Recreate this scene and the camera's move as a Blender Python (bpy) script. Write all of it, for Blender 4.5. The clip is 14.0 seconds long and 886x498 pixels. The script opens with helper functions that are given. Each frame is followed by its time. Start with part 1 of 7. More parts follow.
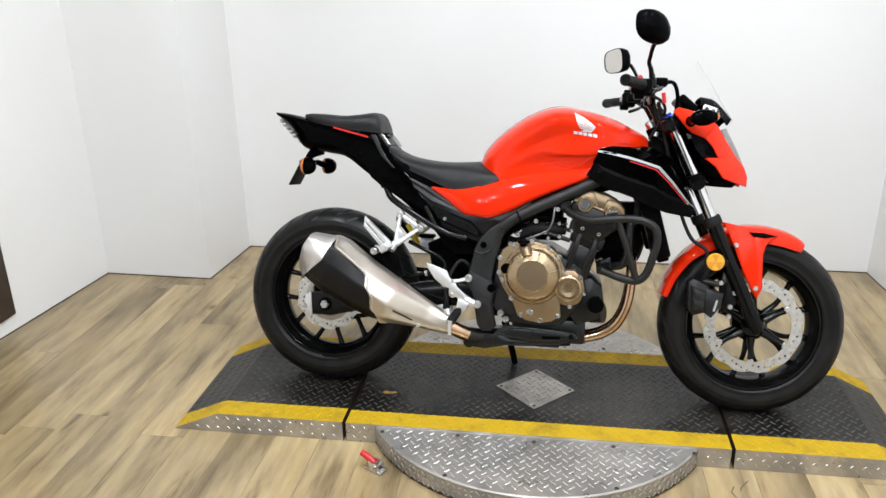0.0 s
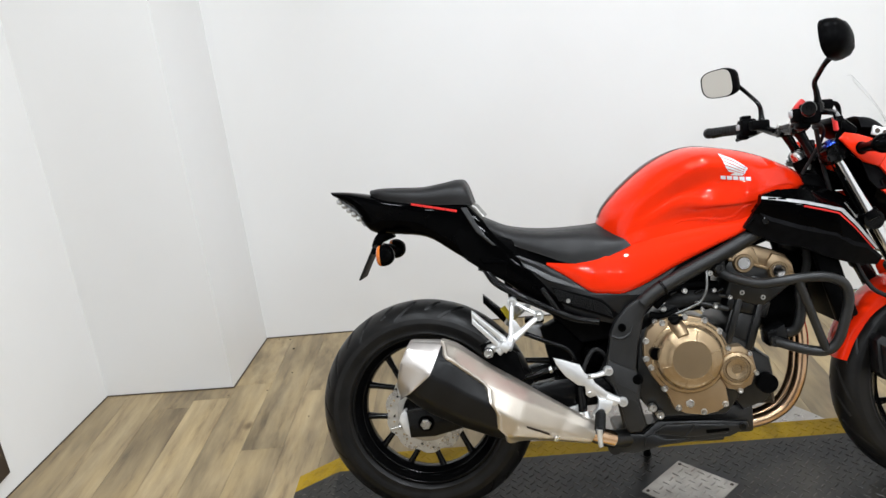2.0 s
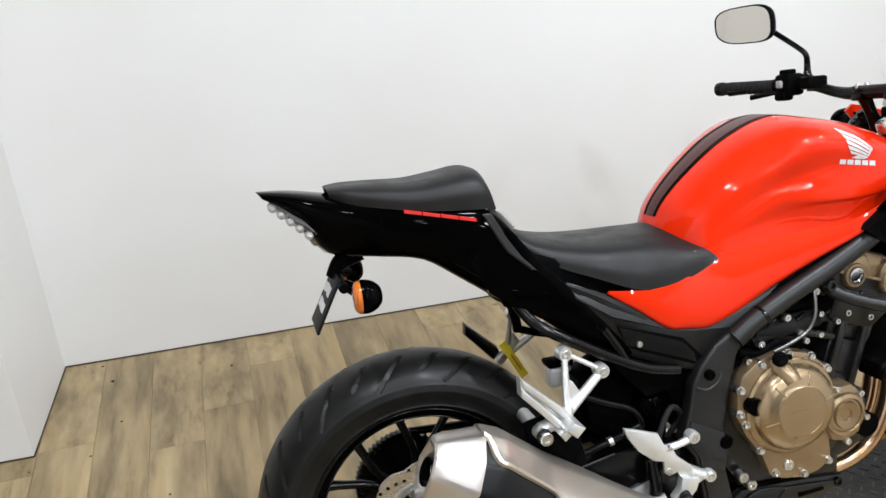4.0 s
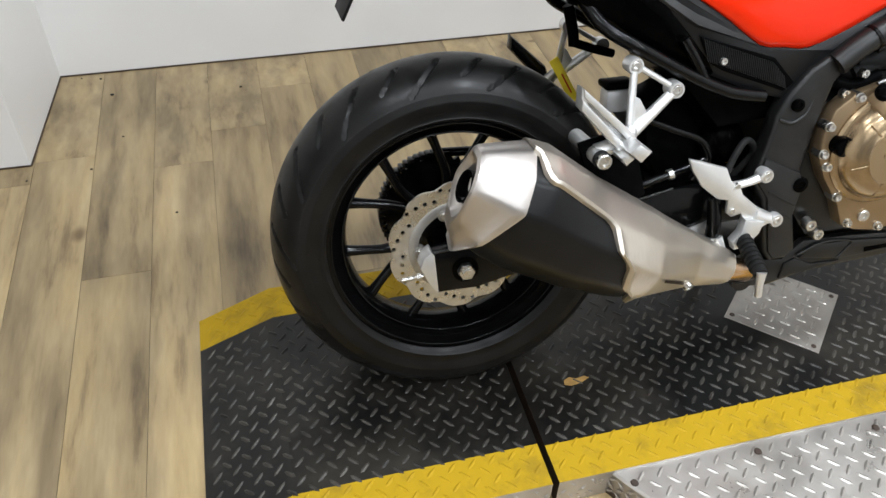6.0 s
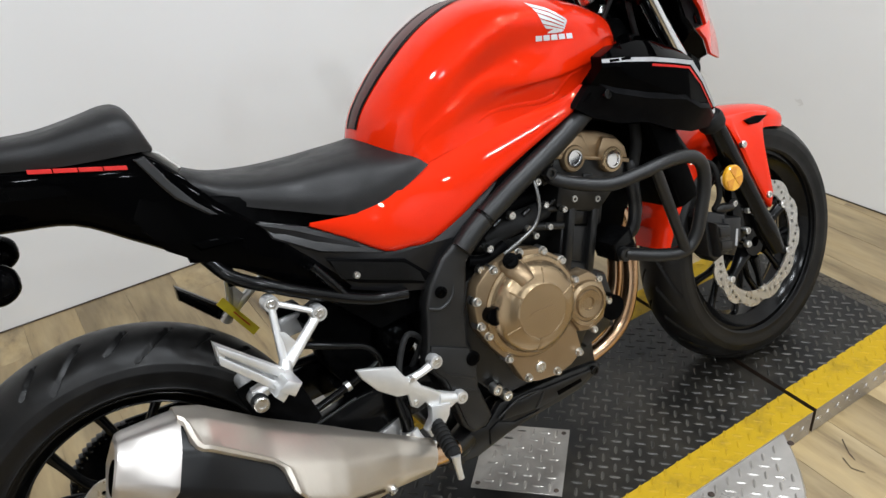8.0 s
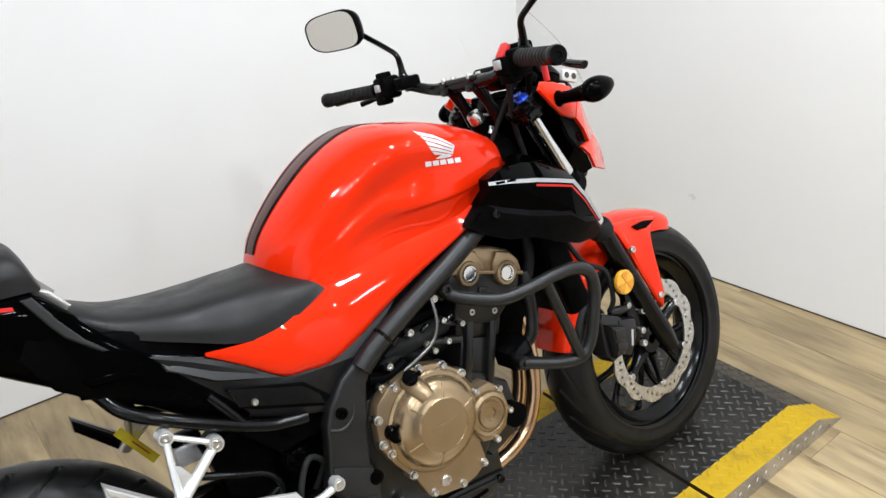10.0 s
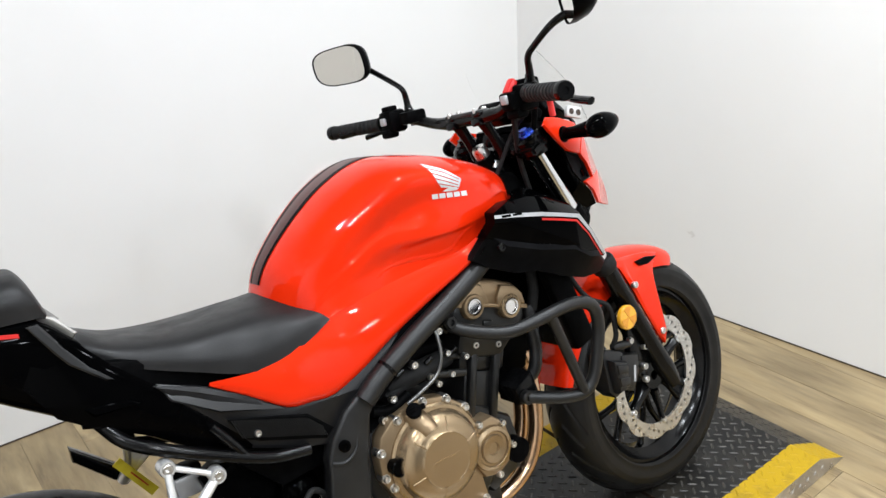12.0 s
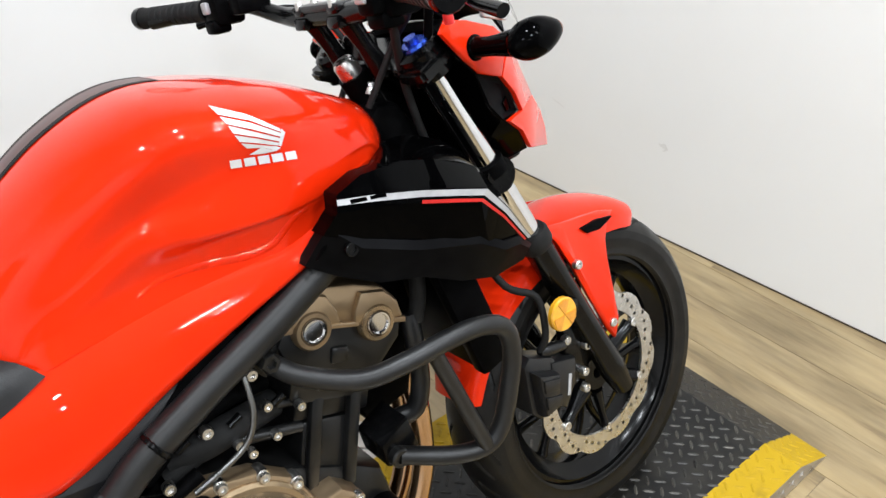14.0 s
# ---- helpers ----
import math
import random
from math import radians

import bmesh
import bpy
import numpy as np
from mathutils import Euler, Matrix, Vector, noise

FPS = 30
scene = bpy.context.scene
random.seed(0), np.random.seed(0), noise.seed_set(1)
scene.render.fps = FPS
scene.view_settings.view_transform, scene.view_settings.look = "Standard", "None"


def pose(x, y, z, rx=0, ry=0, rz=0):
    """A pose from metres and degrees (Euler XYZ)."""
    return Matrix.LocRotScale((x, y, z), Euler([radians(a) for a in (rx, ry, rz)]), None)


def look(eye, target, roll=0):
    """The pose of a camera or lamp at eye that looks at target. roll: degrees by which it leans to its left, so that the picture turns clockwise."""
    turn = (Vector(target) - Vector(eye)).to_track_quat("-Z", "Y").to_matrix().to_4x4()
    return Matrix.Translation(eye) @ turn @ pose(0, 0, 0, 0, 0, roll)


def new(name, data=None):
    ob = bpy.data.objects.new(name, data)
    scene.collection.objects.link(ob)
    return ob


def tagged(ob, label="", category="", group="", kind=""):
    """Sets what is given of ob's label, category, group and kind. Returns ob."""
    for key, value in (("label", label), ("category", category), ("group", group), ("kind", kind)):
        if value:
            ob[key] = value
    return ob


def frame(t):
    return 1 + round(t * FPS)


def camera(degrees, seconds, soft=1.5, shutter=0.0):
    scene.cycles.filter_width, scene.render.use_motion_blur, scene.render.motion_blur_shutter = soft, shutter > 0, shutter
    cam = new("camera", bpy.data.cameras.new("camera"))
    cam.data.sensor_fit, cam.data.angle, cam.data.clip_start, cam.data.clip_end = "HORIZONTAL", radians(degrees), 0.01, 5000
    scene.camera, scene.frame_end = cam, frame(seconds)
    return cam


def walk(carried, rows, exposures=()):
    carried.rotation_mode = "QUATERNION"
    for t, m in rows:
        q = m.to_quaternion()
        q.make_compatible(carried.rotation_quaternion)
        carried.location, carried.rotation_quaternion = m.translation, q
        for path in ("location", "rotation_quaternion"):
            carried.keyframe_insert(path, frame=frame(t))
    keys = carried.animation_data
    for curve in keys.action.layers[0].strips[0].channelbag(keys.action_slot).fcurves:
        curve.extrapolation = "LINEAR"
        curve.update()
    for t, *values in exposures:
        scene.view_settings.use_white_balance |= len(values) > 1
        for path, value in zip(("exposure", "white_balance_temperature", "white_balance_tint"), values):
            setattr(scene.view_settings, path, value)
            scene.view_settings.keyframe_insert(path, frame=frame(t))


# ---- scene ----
cam = camera(58.6, 14.0)
PATH = [
    (0, (0.04, -2.403, 1.516), (-0.234, -0.557, 0.795), -0.9),
    (0.4, (-0.083, -2.413, 1.513), (-0.199, -0.567, 0.753), -4.7),
    (0.5, (-0.081, -2.408, 1.546), (-0.168, -0.566, 0.773), -4.5),
    (1, (-0.236, -2.332, 1.557), (-0.271, -0.475, 0.813), -2.3),
    (1.5, (-0.332, -2.111, 1.529), (-0.423, -0.232, 0.852), -3.8),
    (2, (-0.496, -1.905, 1.533), (-0.62, -0.024, 0.868), -6.6),
    (2.5, (-0.684, -1.758, 1.521), (-0.494, 0.1, 0.806), -7.2),
    (2.7, (-0.731, -1.685, 1.507), (-0.512, 0.156, 0.757), -5.4),
    (4.8, (-1.043, -0.857, 1.408), (-0.443, 0.696, 0.3), 1.2),
    (5, (-1.043, -0.859, 1.37), (-0.444, 0.632, 0.179), 2.3),
    (5.4, (-1.017, -0.889, 1.319), (-0.538, 0.558, 0.025), 1.9),
    (5.5, (-1.015, -0.891, 1.304), (-0.539, 0.497, -0.055), 1.9),
    (5.8, (-0.988, -0.924, 1.266), (-0.596, 0.44, -0.143), 0.2),
    (6, (-0.999, -0.924, 1.277), (-0.611, 0.491, -0.083), 1.7),
    (6.5, (-0.913, -0.947, 1.286), (-0.44, 0.492, -0.02), 0.3),
    (7, (-0.805, -0.978, 1.294), (-0.145, 0.445, 0.053), -3.2),
    (7.5, (-0.757, -0.981, 1.345), (0.052, 0.47, 0.233), -3.5),
    (8, (-0.725, -0.985, 1.374), (0.132, 0.485, 0.322), -5.2),
    (8.2, (-0.717, -0.98, 1.373), (0.176, 0.505, 0.375), -5.1),
    (8.5, (-0.694, -0.991, 1.4), (0.219, 0.504, 0.435), -6.5),
    (9, (-0.678, -1.014, 1.428), (0.339, 0.439, 0.504), -5.4),
    (9.2, (-0.672, -1.024, 1.439), (0.377, 0.416, 0.53), -4.5),
    (11.3, (-0.68, -1.016, 1.448), (0.403, 0.456, 0.635), -4.3),
    (11.5, (-0.685, -1.019, 1.444), (0.405, 0.457, 0.649), -4.1),
    (12, (-0.691, -1.013, 1.443), (0.413, 0.447, 0.637), -3.3),
    (12.5, (-0.678, -0.977, 1.438), (0.559, 0.347, 0.589), -4.5),
    (13, (-0.52, -0.941, 1.385), (0.609, 0.445, 0.489), -1.7),
    (13.5, (-0.339, -0.869, 1.385), (0.653, 0.584, 0.435), -1.6),
    (14, (-0.196, -0.65, 1.353), (0.85, 0.624, 0.22), -0.4),
]
EXPOSURES = [(0.0, 0.14), (0.5, 0.14), (1.0, 0.14), (2.0, 0.04), (2.5, 0.09), (5.0, 0.09), (6.0, 0.04), (7.0, -0.21), (7.5, -0.26), (8.0, -0.14), (8.5, -0.06), (9.0, 0.04), (11.5, 0.14), (12.5, 0.14), (14.0, 0.24)]
walk(cam, [(t, look(eye, target, roll)) for t, eye, target, roll in PATH], EXPOSURES)

# ---- light plan: place and power of the round ceiling lamps ----
# the last two, at y -5.3, are added to brighten the engine covers' reflections
LIGHTS = [(-1.2, -0.25, 17), (0.1, -0.25, 26), (1.1, -0.3, 20), (-1.2, -1.7, 19), (0.1, -1.7, 26), (1.15, -1.7, 20), (-0.6, -3.4, 20), (0.8, -3.4, 20), (-0.6, -5.3, 20), (0.8, -5.3, 20)]

# ---- world and light ----
world = bpy.data.worlds.new("world")
scene.world = world
world.use_nodes = True
world.node_tree.nodes["Background"].inputs[0].default_value = (0.9, 0.95, 1.0, 1)
world.node_tree.nodes["Background"].inputs[1].default_value = 0.02

ROOM_L, ROOM_R, ROOM_B, ROOM_F, ROOM_H = -2.24, 1.70, 1.42, -7.0, 2.95


def lamp(name, place, size, power, colour=(0.905, 0.965, 1.03)):
    data = bpy.data.lights.new(name, "AREA")
    data.shape, data.size, data.energy, data.color = "DISK", size, power, colour
    ob = new(name, data)
    ob.matrix_world = pose(*place)
    return ob


# ---- materials ----
def material(name, colour, rough=0.5, metal=0.0, coat=0.0, spec=0.5):
    m = bpy.data.materials.new(name)
    m.use_nodes = True
    b = m.node_tree.nodes["Principled BSDF"]
    b.inputs["Base Color"].default_value = (*colour, 1)
    b.inputs["Roughness"].default_value = rough
    b.inputs["Metallic"].default_value = metal
    b.inputs["Coat Weight"].default_value = coat
    b.inputs["Coat Roughness"].default_value = 0.04
    b.inputs["Specular IOR Level"].default_value = spec
    return m


def nodes_of(m):
    t = m.node_tree
    return t, t.nodes, t.links, t.nodes["Principled BSDF"]


def add(m, kind, **values):
    n = m.node_tree.nodes.new(kind)
    for key, value in values.items():
        n.inputs[key.replace("_", " ")].default_value = value
    return n


def coords(m, stretch=(1, 1, 1)):
    t, ns, ls, b = nodes_of(m)
    tc = ns.new("ShaderNodeTexCoord")
    mp = ns.new("ShaderNodeMapping")
    mp.inputs["Scale"].default_value = stretch
    ls.new(tc.outputs["Object"], mp.inputs["Vector"])
    return mp.outputs["Vector"]


def ramp(m, source, stops):
    r = m.node_tree.nodes.new("ShaderNodeValToRGB")
    while len(r.color_ramp.elements) < len(stops):
        r.color_ramp.elements.new(0.5)
    for e, (p, c) in zip(r.color_ramp.elements, stops):
        e.position = p
        e.color = (*c, 1) if len(c) == 3 else c
    m.node_tree.links.new(source, r.inputs["Fac"])
    return r.outputs["Color"]


def noise_of(m, scale, detail=4, stretch=(1, 1, 1), rough=0.55):
    n = add(m, "ShaderNodeTexNoise", Scale=scale, Detail=detail, Roughness=rough)
    m.node_tree.links.new(coords(m, stretch), n.inputs["Vector"])
    return n.outputs["Fac"]


def vary(m, base, other, scale, low=0.35, high=0.7, stretch=(1, 1, 1), detail=4):
    """The base colour goes over into another by a noise."""
    c = ramp(m, noise_of(m, scale, detail, stretch), [(low, base), (high, other)])
    m.node_tree.links.new(c, nodes_of(m)[3].inputs["Base Color"])
    return c


def vary_rough(m, scale, low, high, stretch=(1, 1, 1)):
    c = ramp(m, noise_of(m, scale, 5, stretch), [(0.35, (low,) * 3), (0.7, (high,) * 3)])
    m.node_tree.links.new(c, nodes_of(m)[3].inputs["Roughness"])


def bump(m, scale, strength, distance=0.001, stretch=(1, 1, 1), detail=3):
    t, ns, ls, b = nodes_of(m)
    n = add(m, "ShaderNodeBump", Strength=strength, Distance=distance)
    ls.new(noise_of(m, scale, detail, stretch), n.inputs["Height"])
    ls.new(n.outputs["Normal"], b.inputs["Normal"])
    return n


def made(name, colour, other=None, rough=0.5, metal=0.0, coat=0.0, scale=30.0, bumps=None, vr=None, spec=0.5, stretch=(1, 1, 1)):
    m = material(name, colour, rough, metal, coat, spec)
    if other:
        vary(m, colour, other, scale, stretch=stretch)
    if vr:
        vary_rough(m, scale * 1.7, *vr)
    if bumps:
        bump(m, *bumps)
    return m


WALL = made("wall_paint", (0.80, 0.795, 0.785), (0.775, 0.765, 0.75), 0.6, scale=1.3, bumps=(220, 0.12, 0.0006), spec=0.3)
# unseen ceiling and front wall, kept dim to cut the bounced fill light
CEILING = made("dim_unseen_grey", (0.30, 0.30, 0.30), (0.24, 0.24, 0.24), 0.9, scale=40)
SHADE_WALL = made("dim_unseen_wall", (0.20, 0.20, 0.205), (0.15, 0.15, 0.155), 0.8, scale=3)
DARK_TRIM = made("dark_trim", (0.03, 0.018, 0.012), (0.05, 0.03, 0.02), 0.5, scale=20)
RED = made("red_paint", (0.70, 0.0225, 0.0022), (0.655, 0.0185, 0.0018), 0.38, coat=1.0, scale=6, spec=0.03)
nodes_of(RED)[3].inputs["Coat IOR"].default_value = 1.33
nodes_of(RED)[3].inputs["Coat Roughness"].default_value = 0.012
BLACK_GLOSS = made("gloss_black_plastic", (0.0006, 0.0006, 0.0007), (0.001, 0.001, 0.0011), 0.035, scale=9, spec=0.09)
BLACK_PLASTIC = made("black_plastic", (0.0016, 0.0016, 0.0017), (0.003, 0.003, 0.0032), 0.30, scale=60, bumps=(900, 0.15, 0.0004), spec=0.035)
BLACK_FRAME = made("black_frame_paint", (0.0014, 0.0014, 0.0015), (0.0032, 0.0032, 0.0034), 0.18, scale=25, bumps=(500, 0.08, 0.0003), spec=0.20)
FRAME_SATIN = made("satin_frame_paint", (0.0048, 0.0048, 0.0049), (0.0090, 0.0090, 0.0092), 0.42, scale=25, bumps=(420, 0.22, 0.0004), spec=0.42)
TANK_CARBON = made("dark_red_carbon", (0.075, 0.008, 0.005), (0.03, 0.004, 0.003), 0.3, scale=160, spec=0.3)
ENGINE_BLACK = made("black_engine_paint", (0.004, 0.004, 0.004), (0.008, 0.008, 0.008), 0.28, scale=30, bumps=(350, 0.18, 0.0004), spec=0.40)
COVER_GREY = made("satin_grey_side_cover", (0.0055, 0.0055, 0.0060), (0.0085, 0.0085, 0.0092), 0.36, scale=50, bumps=(700, 0.2, 0.0004), spec=0.24)
GREY_PLASTIC = made("grey_black_plastic", (0.003, 0.003, 0.0034), (0.0052, 0.0052, 0.0057), 0.38, scale=50, bumps=(700, 0.2, 0.0004), spec=0.06)
SATIN_GREY = made("satin_grey_plastic", (0.0065, 0.0065, 0.0068), (0.010, 0.010, 0.0105), 0.32, scale=50, bumps=(700, 0.15, 0.0004), spec=0.4)
SEAT_VINYL = made("seat_vinyl", (0.0075, 0.0074, 0.0076), (0.0125, 0.0122, 0.0125), 0.42, scale=14, bumps=(420, 0.55, 0.0006), vr=(0.38, 0.55), spec=0.27)
for m in (BLACK_GLOSS, BLACK_PLASTIC, GREY_PLASTIC):
    nodes_of(m)[3].inputs["IOR"].default_value = 1.25
TYRE = made("tyre_rubber", (0.0028, 0.0027, 0.0027), (0.0085, 0.0080, 0.0075), 0.40, scale=16, bumps=(260, 0.2, 0.0006), vr=(0.30, 0.50), spec=0.22)
CHROME = made("bright_chrome", (0.70, 0.70, 0.69), (0.62, 0.62, 0.61), 0.09, metal=1.0, scale=30)
CAST = made("dull_cast_alloy", (0.42, 0.41, 0.39), (0.33, 0.32, 0.30), 0.42, metal=0.85, scale=30, bumps=(400, 0.12, 0.0003))
BRONZE = made("bronze_engine_cover", (0.37, 0.272, 0.165), (0.31, 0.226, 0.135), 0.27, metal=0.87, scale=12, bumps=(300, 0.05, 0.0003))
BRONZE_DARK = made("bronze_side_cover", (0.32, 0.230, 0.139), (0.26, 0.186, 0.109), 0.32, metal=0.78, scale=12, bumps=(300, 0.08, 0.0003))
SILVER = made("silver_alloy", (0.74, 0.74, 0.735), (0.64, 0.64, 0.635), 0.36, metal=0.75, scale=25, bumps=(400, 0.1, 0.0003))
STEEL = made("machined_steel", (0.66, 0.65, 0.63), (0.54, 0.53, 0.51), 0.26, metal=1.0, scale=35, vr=(0.22, 0.42))
DARK_STEEL = made("dull_steel", (0.20, 0.20, 0.195), (0.14, 0.14, 0.135), 0.36, metal=1.0, scale=35)
CHROME = made("fork_chrome", (0.78, 0.78, 0.79), (0.72, 0.72, 0.74), 0.10, metal=1.0, scale=20)
EXHAUST = made("exhaust_steel", (0.66, 0.46, 0.31), (0.54, 0.34, 0.20), 0.20, metal=1.0, scale=12)
MUFFLER = made("muffler_alloy", (0.58, 0.53, 0.465), (0.51, 0.465, 0.405), 0.38, metal=0.9, scale=9, bumps=(600, 0.05, 0.0003))
SATIN_BODY = made("satin_black_silencer", (0.0050, 0.0050, 0.0053), (0.008, 0.008, 0.0083), 0.36, scale=14, bumps=(700, 0.1, 0.0003), spec=0.20)
MUFFLER_CAP = made("brushed_muffler_cap", (0.60, 0.56, 0.53), (0.52, 0.485, 0.455), 0.33, metal=0.9, scale=9)
ORANGE = made("orange_lens", (0.60, 0.15, 0.012), (0.50, 0.11, 0.01), 0.14, coat=0.5, scale=80)
AMBER_DARK = made("amber_facet", (0.60, 0.25, 0.015), (0.52, 0.20, 0.012), 0.2, coat=0.4, scale=120)
AMBER = made("amber_reflector", (0.72, 0.37, 0.02), (0.64, 0.30, 0.015), 0.15, coat=0.6, scale=120)
RED_DECAL = made("red_decal", (0.55, 0.022, 0.018), (0.46, 0.018, 0.015), 0.4, scale=60, spec=0.2)
WHITE_DECAL = made("silver_white_decal", (0.66, 0.66, 0.67), (0.58, 0.58, 0.59), 0.3, metal=0.2, scale=60)
GREY_DECAL = made("grey_decal", (0.42, 0.42, 0.43), (0.34, 0.34, 0.35), 0.3, metal=0.2, scale=60)
YELLOW_TAG = made("yellow_tag", (0.80, 0.62, 0.03), (0.70, 0.52, 0.02), 0.5, scale=40)
BLUE_CAP = made("blue_anodised", (0.03, 0.09, 0.55), (0.03, 0.07, 0.42), 0.25, metal=0.8, scale=40)
RED_KNOB = made("red_plastic", (0.62, 0.02, 0.02), (0.5, 0.015, 0.015), 0.35, scale=40)
TAG_BLACK = made("black_tag_surface", (0.004, 0.004, 0.0045), (0.008, 0.008, 0.008), 0.55, scale=40, spec=0.12)
# beige tint stands in for the tan surroundings reflected in the glass
MIRROR = material("mirror_glass", (0.74, 0.71, 0.66), 0.02, 1.0)
RUBBER = made("grip_rubber", (0.007, 0.007, 0.007), (0.012, 0.012, 0.012), 0.65, scale=60, bumps=(500, 0.3, 0.0006), spec=0.2)
LAMP_WHITE = material("lamp_diffuser", (0.9, 0.9, 0.9), 0.4)
nodes_of(LAMP_WHITE)[3].inputs["Emission Color"].default_value = (0.93, 0.97, 1.0, 1)
nodes_of(LAMP_WHITE)[3].inputs["Emission Strength"].default_value = 14.0
GLASS = material("clear_plastic", (0.995, 1.0, 1.0), 0.02)
nodes_of(GLASS)[3].inputs["Transmission Weight"].default_value = 1.0
nodes_of(GLASS)[3].inputs["IOR"].default_value = 1.035
LENS_PALE = made("pale_clear_lens", (0.50, 0.49, 0.47), (0.36, 0.35, 0.34), 0.12, scale=90, spec=0.5)
SMOKE = material("smoked_lens", (0.34, 0.34, 0.34), 0.10)
nodes_of(SMOKE)[3].inputs["Transmission Weight"].default_value = 0.6


def plank_material():
    m = material("vinyl_plank", (0.45, 0.34, 0.21), 0.30, spec=0.6)
    t, ns, ls, b = nodes_of(m)
    info = ns.new("ShaderNodeObjectInfo")
    shift = ns.new("ShaderNodeVectorMath")
    shift.operation = "MULTIPLY_ADD"
    tc = ns.new("ShaderNodeTexCoord")
    comb = ns.new("ShaderNodeCombineXYZ")
    for i in range(3):
        ls.new(info.outputs["Random"], comb.inputs[i])
    shift.inputs[1].default_value = (37.0, 91.0, 53.0)
    ls.new(comb.outputs[0], shift.inputs[0])
    ls.new(tc.outputs["Object"], shift.inputs[2])

    def grain(scale, stretch, detail, rough):
        mp = ns.new("ShaderNodeMapping")
        mp.inputs["Scale"].default_value = stretch
        ls.new(shift.outputs[0], mp.inputs["Vector"])
        n = add(m, "ShaderNodeTexNoise", Scale=scale, Detail=detail, Roughness=rough)
        ls.new(mp.outputs[0], n.inputs["Vector"])
        return n.outputs["Fac"]

    fine = ramp(m, grain(24, (1.0, 0.13, 1), 7, 0.62), [(0.28, (0.155, 0.108, 0.058)), (0.44, (0.315, 0.235, 0.127)), (0.74, (0.43, 0.335, 0.195))])
    broad = ramp(m, grain(10.5, (1.0, 0.17, 1), 4, 0.58), [(0.33, (0.54, 0.525, 0.51)), (0.52, (0.96, 0.95, 0.93)), (0.68, (1.14, 1.11, 1.02))])
    tone = ramp(m, info.outputs["Random"], [(0.0, (0.85, 0.835, 0.80)), (0.5, (1.04, 1.04, 1.02)), (1.0, (1.16, 1.16, 1.15))])
    a = ns.new("ShaderNodeMix")
    a.data_type, a.blend_type = "RGBA", "MULTIPLY"
    a.inputs["Factor"].default_value = 1.0
    ls.new(fine, a.inputs["A"])
    ls.new(broad, a.inputs["B"])
    c = ns.new("ShaderNodeMix")
    c.data_type, c.blend_type = "RGBA", "MULTIPLY"
    c.inputs["Factor"].default_value = 1.0
    ls.new(a.outputs["Result"], c.inputs["A"])
    ls.new(tone, c.inputs["B"])
    ls.new(c.outputs["Result"], b.inputs["Base Color"])
    # dark knots, a few to the plank
    mp = ns.new("ShaderNodeMapping")
    mp.inputs["Scale"].default_value = (1.0, 0.55, 1.0)
    ls.new(shift.outputs[0], mp.inputs["Vector"])
    cell = add(m, "ShaderNodeTexVoronoi", Scale=4.2)
    ls.new(mp.outputs[0], cell.inputs["Vector"])
    spot = ramp(m, cell.outputs["Distance"], [(0.0, (0.22, 0.17, 0.13)), (0.035, (0.36, 0.30, 0.25)), (0.085, (1, 1, 1))])
    e = ns.new("ShaderNodeMix")
    e.data_type, e.blend_type = "RGBA", "MULTIPLY"
    e.inputs["Factor"].default_value = 0.85
    ls.new(c.outputs["Result"], e.inputs["A"])
    ls.new(spot, e.inputs["B"])
    ls.new(e.outputs["Result"], b.inputs["Base Color"])
    bp = add(m, "ShaderNodeBump", Strength=0.25, Distance=0.0006)
    ls.new(grain(60, (1.0, 0.06, 1), 3, 0.5), bp.inputs["Height"])
    ls.new(bp.outputs[0], b.inputs["Normal"])
    return m


PLANK = plank_material()
JOINT = made("floor_joint", (0.24, 0.18, 0.105), (0.17, 0.125, 0.075), 0.8, scale=30)


def worn(name, paint, under, scale, low, high, rough, metal, spec=0.14):
    m = material(name, paint, rough, spec=spec)
    t, ns, ls, b = nodes_of(m)
    mix = noise_of(m, scale, 8, rough=0.72)
    ls.new(ramp(m, mix, [(low, paint), (high, under)]), b.inputs["Base Color"])
    ls.new(ramp(m, mix, [(low, (0, 0, 0)), (high, (metal,) * 3)]), b.inputs["Metallic"])
    bump(m, 240, 0.2, 0.0006)
    return m


DECK_BLACK = worn("worn_black_deck_paint", (0.0045, 0.0044, 0.0042), (0.046, 0.040, 0.031), 5.0, 0.45, 0.80, 0.33, 0.1, 0.36)
DECK_BUMP = worn("worn_black_tread", (0.0065, 0.0062, 0.0058), (0.115, 0.105, 0.09), 9.0, 0.38, 0.76, 0.36, 0.3, 0.34)
DECK_YELLOW = worn("worn_yellow_paint", (0.45, 0.285, 0.012), (0.16, 0.105, 0.02), 12.0, 0.50, 0.80, 0.5, 0.0)
TREAD_STEEL = made("tread_plate_steel", (0.50, 0.475, 0.445), (0.36, 0.338, 0.31), 0.40, metal=0.72, scale=10, vr=(0.26, 0.46), bumps=(180, 0.2, 0.0006))
COVER_STEEL = made("grubby_tread_steel", (0.46, 0.435, 0.40), (0.33, 0.305, 0.275), 0.42, metal=0.85, scale=16, vr=(0.34, 0.55), bumps=(180, 0.2, 0.0006))
SCUFF = made("bare_primer_scuff", (0.45, 0.27, 0.08), (0.30, 0.17, 0.05), 0.7, scale=50)


